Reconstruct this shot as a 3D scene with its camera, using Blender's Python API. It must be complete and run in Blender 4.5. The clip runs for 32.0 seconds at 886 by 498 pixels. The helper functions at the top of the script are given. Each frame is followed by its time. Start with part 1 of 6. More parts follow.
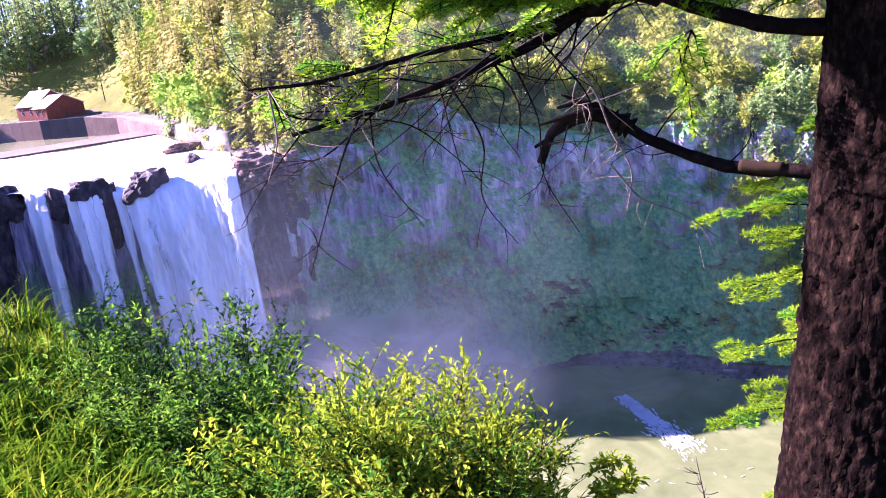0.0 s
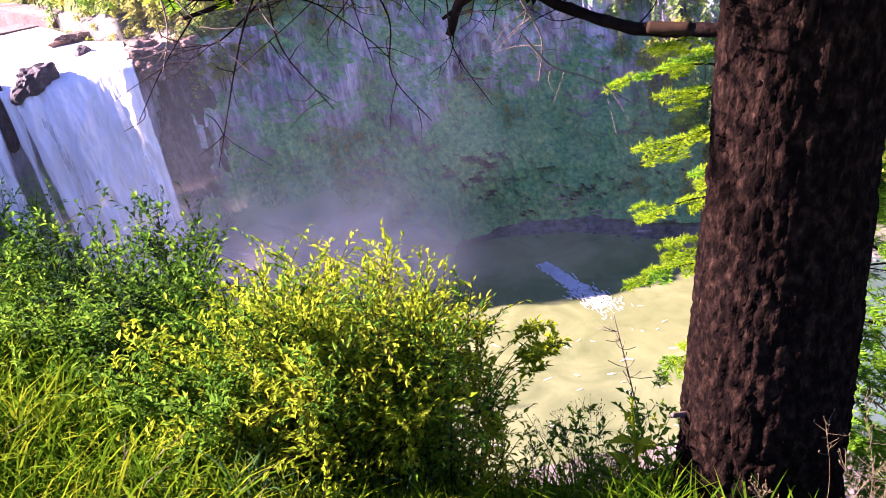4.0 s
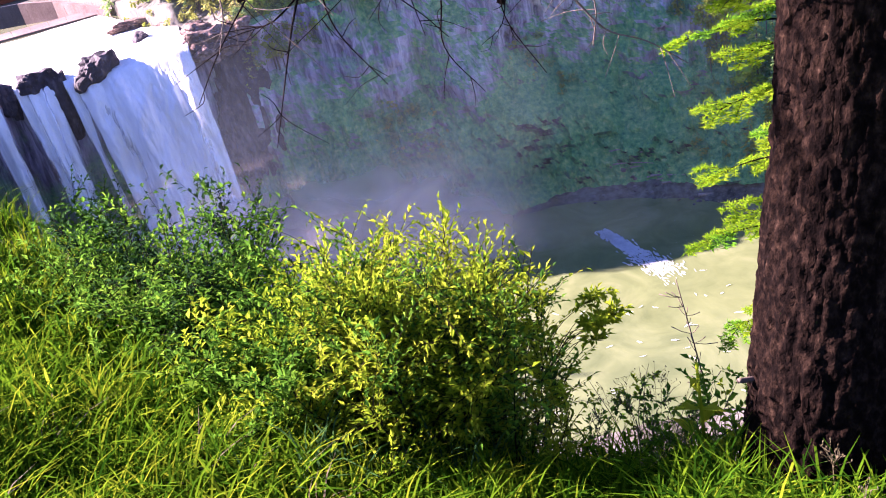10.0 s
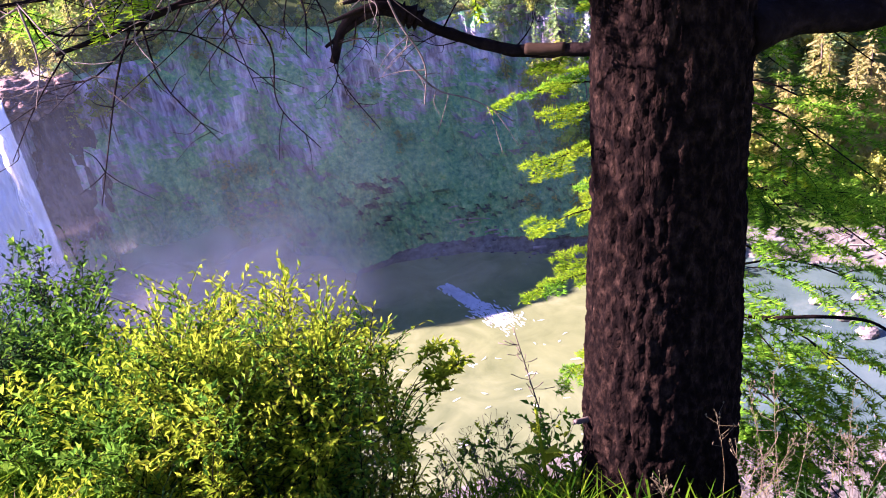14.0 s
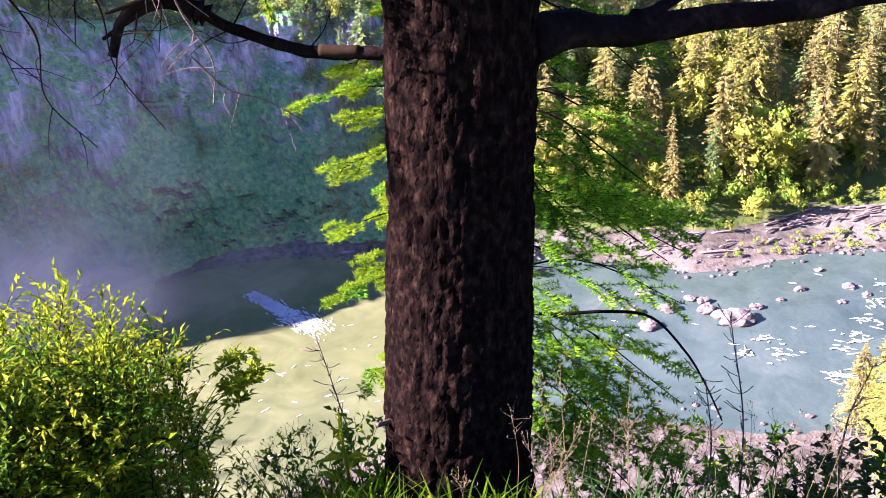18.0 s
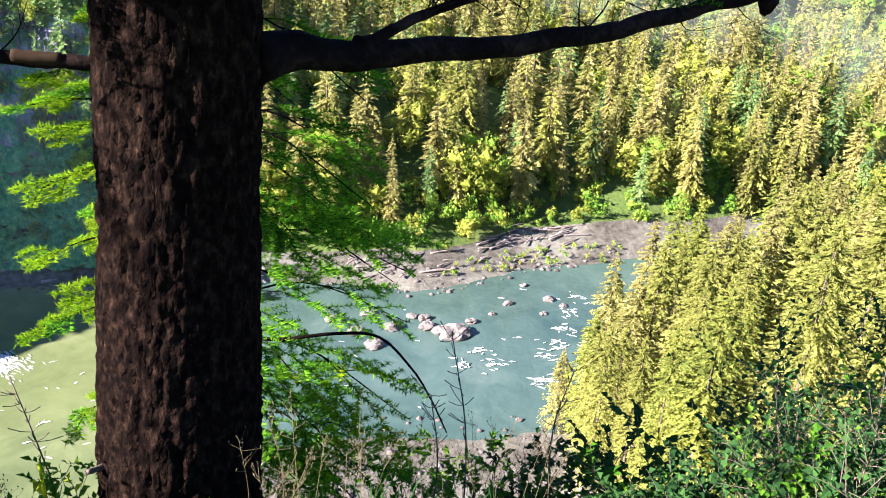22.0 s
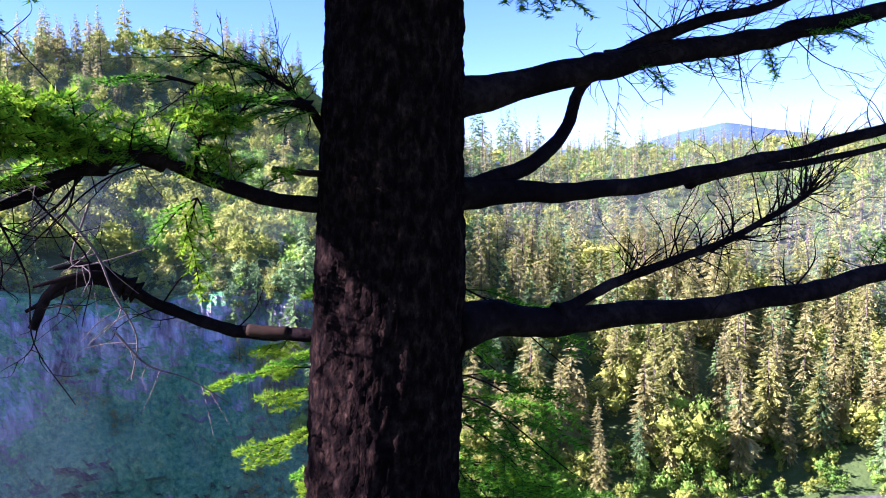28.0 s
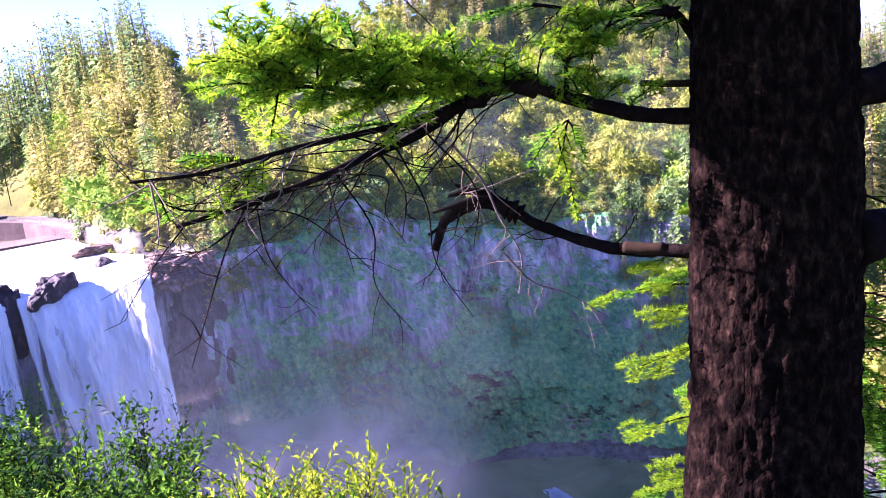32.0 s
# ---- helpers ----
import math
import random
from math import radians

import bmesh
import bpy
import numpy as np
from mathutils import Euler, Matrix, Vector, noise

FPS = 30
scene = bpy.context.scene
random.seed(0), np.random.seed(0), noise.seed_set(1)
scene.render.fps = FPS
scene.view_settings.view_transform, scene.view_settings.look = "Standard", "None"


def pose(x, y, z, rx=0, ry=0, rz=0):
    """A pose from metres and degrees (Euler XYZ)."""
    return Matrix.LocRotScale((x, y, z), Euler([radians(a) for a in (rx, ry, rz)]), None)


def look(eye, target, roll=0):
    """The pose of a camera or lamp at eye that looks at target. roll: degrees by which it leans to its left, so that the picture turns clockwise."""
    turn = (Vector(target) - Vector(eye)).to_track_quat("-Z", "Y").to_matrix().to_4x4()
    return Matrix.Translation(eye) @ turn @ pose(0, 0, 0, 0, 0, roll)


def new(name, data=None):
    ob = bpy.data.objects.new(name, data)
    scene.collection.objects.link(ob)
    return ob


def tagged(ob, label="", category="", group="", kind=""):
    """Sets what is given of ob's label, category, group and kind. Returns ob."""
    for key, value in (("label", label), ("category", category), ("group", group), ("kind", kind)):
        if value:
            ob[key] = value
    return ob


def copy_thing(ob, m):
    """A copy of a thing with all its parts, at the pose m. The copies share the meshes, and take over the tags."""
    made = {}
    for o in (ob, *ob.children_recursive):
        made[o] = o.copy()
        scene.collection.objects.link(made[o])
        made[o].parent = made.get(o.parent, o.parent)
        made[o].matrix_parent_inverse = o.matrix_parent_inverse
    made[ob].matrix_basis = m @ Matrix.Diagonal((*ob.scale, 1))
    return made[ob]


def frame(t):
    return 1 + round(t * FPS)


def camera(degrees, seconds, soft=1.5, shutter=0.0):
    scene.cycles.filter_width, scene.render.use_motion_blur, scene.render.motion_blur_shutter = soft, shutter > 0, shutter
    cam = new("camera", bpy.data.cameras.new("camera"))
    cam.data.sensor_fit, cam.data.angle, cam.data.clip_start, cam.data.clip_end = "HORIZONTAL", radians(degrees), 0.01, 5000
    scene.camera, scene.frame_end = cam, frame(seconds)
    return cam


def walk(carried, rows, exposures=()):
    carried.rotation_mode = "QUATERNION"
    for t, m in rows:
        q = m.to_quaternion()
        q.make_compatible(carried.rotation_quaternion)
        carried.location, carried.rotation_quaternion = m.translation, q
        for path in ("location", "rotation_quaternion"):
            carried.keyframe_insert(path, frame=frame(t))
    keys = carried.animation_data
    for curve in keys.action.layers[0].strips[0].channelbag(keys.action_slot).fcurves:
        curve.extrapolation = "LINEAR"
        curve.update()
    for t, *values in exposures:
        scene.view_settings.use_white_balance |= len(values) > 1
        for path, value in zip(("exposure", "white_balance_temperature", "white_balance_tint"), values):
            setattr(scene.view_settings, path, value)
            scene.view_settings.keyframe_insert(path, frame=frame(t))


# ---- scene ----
cam = camera(57.72, 32.0, soft=1.0)


def aim(yaw, pitch, roll, x, y, z):
    """A carried camera: yaw to the left, pitch upwards, roll, all in degrees, and its place."""
    return pose(x, y, z, 90 + pitch, 0, yaw) @ pose(0, 0, 0, 0, 0, roll)


PATH = [
    (0.0, aim(33.00, -15.75, -7.16, -0.053, 0.029, 1.600)),
    (0.5, aim(30.31, -17.04, -6.54, -0.058, 0.044, 1.594)),
    (1.0, aim(27.83, -18.46, -5.95, -0.063, 0.057, 1.590)),
    (1.5, aim(26.16, -19.92, -5.66, -0.062, 0.056, 1.591)),
    (2.0, aim(25.47, -21.34, -5.89, -0.062, 0.057, 1.590)),
    (2.5, aim(25.56, -22.64, -6.44, -0.061, 0.054, 1.591)),
    (4.5, aim(29.56, -25.47, -10.95, -0.057, 0.048, 1.594)),
    (5.0, aim(30.75, -25.85, -12.29, -0.057, 0.047, 1.595)),
    (5.5, aim(32.16, -26.08, -13.61, -0.054, 0.043, 1.597)),
    (6.0, aim(33.79, -26.14, -14.88, -0.054, 0.045, 1.597)),
    (6.5, aim(35.39, -25.96, -15.86, -0.051, 0.040, 1.600)),
    (7.0, aim(36.75, -25.71, -16.64, -0.052, 0.042, 1.602)),
    (7.5, aim(37.57, -25.43, -16.94, -0.050, 0.043, 1.602)),
    (8.0, aim(37.62, -25.34, -16.75, -0.049, 0.041, 1.604)),
    (8.5, aim(36.98, -25.39, -16.17, -0.049, 0.042, 1.603)),
    (9.0, aim(35.82, -25.60, -15.30, -0.053, 0.045, 1.601)),
    (9.5, aim(34.45, -25.91, -14.31, -0.056, 0.046, 1.599)),
    (10.0, aim(33.22, -26.22, -13.57, -0.057, 0.044, 1.598)),
    (10.5, aim(32.04, -26.45, -13.01, -0.061, 0.042, 1.598)),
    (11.0, aim(30.72, -26.53, -12.58, -0.061, 0.037, 1.600)),
    (11.5, aim(29.05, -26.25, -11.84, -0.059, 0.030, 1.600)),
    (12.0, aim(27.13, -25.73, -11.07, -0.058, 0.028, 1.602)),
    (12.5, aim(25.09, -25.13, -10.28, -0.058, 0.031, 1.598)),
    (13.0, aim(23.24, -24.68, -9.87, -0.056, 0.031, 1.597)),
    (13.5, aim(21.68, -24.47, -9.85, -0.051, 0.033, 1.595)),
    (14.0, aim(20.24, -24.47, -9.91, -0.042, 0.032, 1.594)),
    (14.5, aim(18.71, -24.51, -9.77, -0.032, 0.026, 1.592)),
    (16.5, aim(10.75, -25.19, -7.27, -0.012, 0.043, 1.581)),
    (17.0, aim(8.99, -25.38, -6.26, -0.014, 0.043, 1.582)),
    (17.5, aim(7.18, -25.57, -5.37, -0.015, 0.049, 1.580)),
    (18.0, aim(5.29, -25.82, -4.49, -0.014, 0.052, 1.578)),
    (18.5, aim(3.08, -26.02, -3.67, -0.013, 0.064, 1.575)),
    (19.0, aim(0.40, -26.22, -2.76, -0.019, 0.068, 1.578)),
    (19.5, aim(-2.73, -26.27, -1.74, -0.019, 0.065, 1.579)),
    (20.0, aim(-6.13, -26.19, -0.58, -0.023, 0.066, 1.576)),
    (20.5, aim(-9.31, -26.03, 0.56, -0.022, 0.065, 1.575)),
    (21.0, aim(-12.16, -25.70, 1.82, -0.018, 0.075, 1.570)),
    (21.5, aim(-14.41, -25.21, 2.78, -0.021, 0.074, 1.570)),
    (22.0, aim(-16.16, -24.38, 3.59, -0.021, 0.074, 1.570)),
    (22.5, aim(-17.23, -22.88, 3.95, -0.018, 0.077, 1.568)),
    (23.0, aim(-17.57, -20.86, 3.89, -0.017, 0.080, 1.567)),
    (23.5, aim(-17.21, -18.47, 3.48, -0.017, 0.080, 1.569)),
    (24.0, aim(-16.38, -15.99, 3.06, -0.017, 0.079, 1.569)),
    (24.5, aim(-15.30, -13.52, 2.60, -0.016, 0.077, 1.568)),
    (25.0, aim(-14.01, -11.25, 2.24, -0.017, 0.075, 1.569)),
    (25.5, aim(-12.47, -9.33, 1.93, -0.016, 0.069, 1.571)),
    (27.5, aim(-3.90, -6.56, -0.35, -0.015, 0.067, 1.574)),
    (28.0, aim(-0.96, -6.04, -1.10, -0.007, 0.059, 1.576)),
    (28.5, aim(2.43, -5.42, -1.65, 0.003, 0.061, 1.577)),
    (29.0, aim(6.24, -4.97, -2.23, 0.006, 0.064, 1.575)),
    (29.5, aim(9.91, -4.82, -2.81, 0.015, 0.060, 1.571)),
    (30.0, aim(13.18, -5.12, -3.49, 0.015, 0.062, 1.570)),
    (30.5, aim(16.24, -5.91, -4.35, 0.016, 0.059, 1.568)),
    (31.0, aim(19.38, -7.06, -5.28, 0.018, 0.055, 1.568)),
    (31.5, aim(22.81, -8.44, -6.35, 0.018, 0.056, 1.569)),
    (32.0, aim(26.44, -9.73, -7.53, 0.020, 0.053, 1.570)),
]
walk(cam, PATH, [(0, 3.0, 5450, 68), (2, 3.12, 5700, 70), (5, 3.08, 6300, 64), (7, 3.03, 5900, 60), (10, 3.0, 5850, 58), (13, 3.05, 5780, 70), (17, 2.98, 5780, 66), (21, 2.7, 5720, 32), (23, 2.65, 5500, 24), (24, 2.6, 5080, 27), (25.3, 2.45, 4900, 26), (28, 2.55, 4950, 56), (30, 2.75, 5050, 72), (31, 2.85, 5250, 78), (32, 3.0, 5450, 68)])

# ---- light ----
SUN_AZ, SUN_EL = 98.0, 27.6
world = bpy.data.worlds.new("world")
scene.world = world
world.use_nodes = True
wn = world.node_tree.nodes
sky = wn.new("ShaderNodeTexSky")
sky.sky_type = "NISHITA"
sky.sun_disc = False
sky.sun_elevation = radians(SUN_EL)
sky.sun_rotation = radians(-SUN_AZ)
sky.air_density, sky.dust_density, sky.ozone_density = 0.72, 0.05, 5.0
world.node_tree.links.new(sky.outputs[0], wn["Background"].inputs[0])
wn["Background"].inputs[1].default_value = 0.052
sun_data = bpy.data.lights.new("sun", "SUN")
sun_data.energy, sun_data.angle, sun_data.color = 5.0, radians(0.5), (1.0, 0.9, 0.72)
sun = new("sun", sun_data)
TO_SUN = Vector((-math.sin(radians(SUN_AZ)) * math.cos(radians(SUN_EL)), math.cos(radians(SUN_AZ)) * math.cos(radians(SUN_EL)), math.sin(radians(SUN_EL))))
sun.matrix_world = look(TO_SUN * 300, (0, 0, 0))


# ---- materials ----
def mat(name, stops, scale=5.0, rough=0.8, bump=0.0, bump_scale=None, detail=6.0, stretch=(1, 1, 1), big=None, metal=0.0,
        translucent=0.0, spec=0.1, island=0.0, coord="Object", rand=0.0, distort=0.0):
    """A surface whose colour runs through stops (position, r, g, b) by a fine noise, mixed with a coarse one."""
    m = bpy.data.materials.new(name)
    m.use_nodes = True
    nt = m.node_tree
    n, k = nt.nodes, nt.links.new
    b = n["Principled BSDF"]
    tc = n.new("ShaderNodeTexCoord")
    mp = n.new("ShaderNodeMapping")
    mp.inputs["Scale"].default_value = stretch
    k(tc.outputs[coord], mp.inputs[0])
    no = n.new("ShaderNodeTexNoise")
    no.inputs["Scale"].default_value, no.inputs["Detail"].default_value = scale, detail
    no.inputs["Roughness"].default_value = 0.62
    no.inputs["Distortion"].default_value = distort
    k(mp.outputs[0], no.inputs["Vector"])
    fac = no.outputs["Fac"]
    if big:
        n2 = n.new("ShaderNodeTexNoise")
        n2.inputs["Scale"].default_value, n2.inputs["Detail"].default_value = big, 3
        k(mp.outputs[0], n2.inputs["Vector"])
        mx = n.new("ShaderNodeMath")
        mx.operation = "MULTIPLY_ADD"
        mx.inputs[1].default_value = 0.5
        k(fac, mx.inputs[0])
        hf = n.new("ShaderNodeMath")
        hf.operation = "MULTIPLY"
        hf.inputs[1].default_value = 0.5
        k(n2.outputs["Fac"], hf.inputs[0])
        k(hf.outputs[0], mx.inputs[2])
        fac = mx.outputs[0]
    for amount, kind in ((island, "ShaderNodeNewGeometry"), (rand, "ShaderNodeObjectInfo")):
        if amount:
            g = n.new(kind)
            out = g.outputs["Random Per Island" if kind == "ShaderNodeNewGeometry" else "Random"]
            ma = n.new("ShaderNodeMath")
            ma.operation = "MULTIPLY_ADD"
            ma.inputs[1].default_value = amount
            k(out, ma.inputs[0])
            sh = n.new("ShaderNodeMath")
            sh.operation = "SUBTRACT"
            sh.inputs[1].default_value = amount / 2
            k(fac, sh.inputs[0])
            k(sh.outputs[0], ma.inputs[2])
            fac = ma.outputs[0]
    cr = n.new("ShaderNodeValToRGB")
    el = cr.color_ramp.elements
    while len(el) < len(stops):
        el.new(0.5)
    for e, (p, r, g, bl) in zip(el, stops):
        e.position, e.color = p, (r, g, bl, 1)
    k(fac, cr.inputs[0])
    k(cr.outputs[0], b.inputs["Base Color"])
    b.inputs["Roughness"].default_value, b.inputs["Metallic"].default_value = rough, metal
    b.inputs["Specular IOR Level"].default_value = 0.0 if translucent else spec
    if bump:
        nb = n.new("ShaderNodeTexNoise")
        nb.inputs["Scale"].default_value, nb.inputs["Detail"].default_value = bump_scale or scale * 3, 8
        k(mp.outputs[0], nb.inputs["Vector"])
        bp = n.new("ShaderNodeBump")
        bp.inputs["Strength"].default_value = 1.0
        bp.inputs["Distance"].default_value = bump
        k(nb.outputs["Fac"], bp.inputs["Height"])
        k(bp.outputs[0], b.inputs["Normal"])
    if translucent:
        tr = n.new("ShaderNodeBsdfTranslucent")
        k(cr.outputs[0], tr.inputs[0])
        ms = n.new("ShaderNodeMixShader")
        ms.inputs[0].default_value = translucent
        k(b.outputs[0], ms.inputs[1])
        k(tr.outputs[0], ms.inputs[2])
        k(ms.outputs[0], n["Material Output"].inputs[0])
    return m


M_GRASSLAND = mat("turf", [(0.3, 0.05, 0.075, 0.012), (0.5, 0.10, 0.14, 0.025), (0.7, 0.17, 0.19, 0.05)], 3.0, 0.9, 0.02, big=0.4)
M_SOIL = mat("forest_floor", [(0.3, 0.0394, 0.0656, 0.0158), (0.5, 0.0788, 0.118, 0.0263), (0.7, 0.144, 0.158, 0.0525)], 0.35, 0.95, 0.6, 0.5, big=0.03)
M_CLIFF = mat("cliff_rock", [(0.37, 0.06, 0.048, 0.066), (0.44, 0.2, 0.165, 0.21), (0.51, 0.4, 0.345, 0.42), (0.6, 0.66, 0.6, 0.68)], 0.42, 0.9, 1.2, 1.1, detail=14, big=0.05,
              stretch=(1, 1, 0.16), distort=0.5)


def overgrow(m, stops, scale, lo, hi, low_z, high_z, rise):
    """Lets plants cover a rock surface: in patches, on its ledges and more so on the broken lower slopes."""
    nt = m.node_tree
    n, k = nt.nodes, nt.links.new
    b = n["Principled BSDF"]
    rock_colour = b.inputs["Base Color"].links[0].from_socket
    tc, ge = n.new("ShaderNodeTexCoord"), n.new("ShaderNodeNewGeometry")
    n1, n2 = n.new("ShaderNodeTexNoise"), n.new("ShaderNodeTexNoise")
    n1.inputs["Scale"].default_value, n1.inputs["Detail"].default_value, n1.inputs["Roughness"].default_value = scale, 10, 0.6
    n2.inputs["Scale"].default_value, n2.inputs["Detail"].default_value, n2.inputs["Roughness"].default_value = scale * 12, 12, 0.75
    k(tc.outputs["Object"], n1.inputs["Vector"])
    k(tc.outputs["Object"], n2.inputs["Vector"])
    nz, pz = n.new("ShaderNodeSeparateXYZ"), n.new("ShaderNodeSeparateXYZ")
    k(ge.outputs["Normal"], nz.inputs[0])
    k(ge.outputs["Position"], pz.inputs[0])
    zr = n.new("ShaderNodeMapRange")
    zr.inputs[1].default_value, zr.inputs[2].default_value, zr.inputs[3].default_value, zr.inputs[4].default_value = low_z, high_z, rise, 0.0
    k(pz.outputs[2], zr.inputs[0])
    m1 = n.new("ShaderNodeMath")
    m1.operation = "MULTIPLY_ADD"
    m1.inputs[1].default_value = 0.35
    k(nz.outputs[2], m1.inputs[0])
    k(n1.outputs["Fac"], m1.inputs[2])
    m2 = n.new("ShaderNodeMath")
    k(m1.outputs[0], m2.inputs[0])
    k(zr.outputs[0], m2.inputs[1])
    fr = n.new("ShaderNodeMapRange")
    fr.inputs[1].default_value, fr.inputs[2].default_value = lo, hi
    k(m2.outputs[0], fr.inputs[0])
    cr = n.new("ShaderNodeValToRGB")
    el = cr.color_ramp.elements
    while len(el) < len(stops):
        el.new(0.5)
    for e, (p, r, g, bl) in zip(el, stops):
        e.position, e.color = p, (r, g, bl, 1)
    k(n2.outputs["Fac"], cr.inputs[0])
    # rock is darker towards the pool, along an uneven line
    wet, wn1, wl, wm = n.new("ShaderNodeMath"), n.new("ShaderNodeTexNoise"), n.new("ShaderNodeMapRange"), n.new("ShaderNodeMix")
    wn1.inputs["Scale"].default_value, wn1.inputs["Detail"].default_value = 0.03, 6
    k(tc.outputs["Object"], wn1.inputs["Vector"])
    wet.operation = "MULTIPLY_ADD"
    wet.inputs[1].default_value = 70.0
    k(wn1.outputs["Fac"], wet.inputs[0])
    k(pz.outputs[2], wet.inputs[2])
    wl.inputs[1].default_value, wl.inputs[2].default_value, wl.inputs[3].default_value, wl.inputs[4].default_value = -60.0, -26.0, 0.22, 1.0
    k(wet.outputs[0], wl.inputs[0])
    wm.data_type, wm.blend_type = "RGBA", "MULTIPLY"
    wm.inputs[0].default_value = 1.0
    k(rock_colour, wm.inputs[6])
    k(wl.outputs[0], wm.inputs[7])
    mx = n.new("ShaderNodeMix")
    mx.data_type = "RGBA"
    k(fr.outputs[0], mx.inputs[0])
    k(wm.outputs[2], mx.inputs[6])
    k(cr.outputs[0], mx.inputs[7])
    k(mx.outputs[2], b.inputs["Base Color"])


overgrow(M_CLIFF, [(0.3, 0.018, 0.09, 0.045), (0.42, 0.06, 0.22, 0.09), (0.54, 0.14, 0.35, 0.12), (0.68, 0.36, 0.45, 0.18)], 0.04, 0.5, 0.74, -92.0, -52.0, 0.2)
M_GRAVEL = mat("river_gravel", [(0.34, 0.0356, 0.0332, 0.0265), (0.45, 0.0915, 0.0831, 0.0649), (0.56, 0.152, 0.144, 0.115), (0.7, 0.224, 0.224, 0.183)], 0.45, 0.9, 0.3, 1.5, big=0.05)
M_FIELD = mat("meadow", [(0.3, 0.072, 0.084, 0.012), (0.5, 0.144, 0.15, 0.021), (0.7, 0.216, 0.204, 0.042)], 0.2, 0.95, 0.3, big=0.03)
# the blue of distance haze is put into the far hills' base colour
M_HILL = mat("hazed_blue_hill", [(0.3, 0.06, 0.11, 0.2), (0.5, 0.08, 0.14, 0.25), (0.7, 0.10, 0.17, 0.28)], 0.03, 1.0, 2.0, 0.1, big=0.004)


def link(name, bm, material, smooth=True, parent=None, label=""):
    me = bpy.data.meshes.new(name)
    bm.to_mesh(me)
    bm.free()
    for p in me.polygons:
        p.use_smooth = smooth
    me.materials.append(material)
    ob = new(name, me)
    if parent:
        ob.parent = parent
    if label:
        tagged(ob, label)
    return ob


def mesh_from(name, verts, faces, material, smooth=False, parent=None, label=""):
    me = bpy.data.meshes.new(name)
    me.from_pydata([tuple(v) for v in verts], [], [tuple(f) for f in faces])
    for mm in material if isinstance(material, (list, tuple)) else [material]:
        me.materials.append(mm)
    if smooth:
        me.polygons.foreach_set("use_smooth", [True] * len(me.polygons))
    ob = new(name, me)
    if parent:
        ob.parent = parent
    if label:
        tagged(ob, label)
    return ob


# ---- the lie of the land: profiles outward from the viewpoint, by bearing (degrees, left positive) ----
POOL, BRINK = -118.0, -37.0


def by(az, *pairs):
    """A value that runs through (bearing, value) pairs."""
    return float(np.interp(az, [p[0] for p in pairs], [p[1] for p in pairs]))


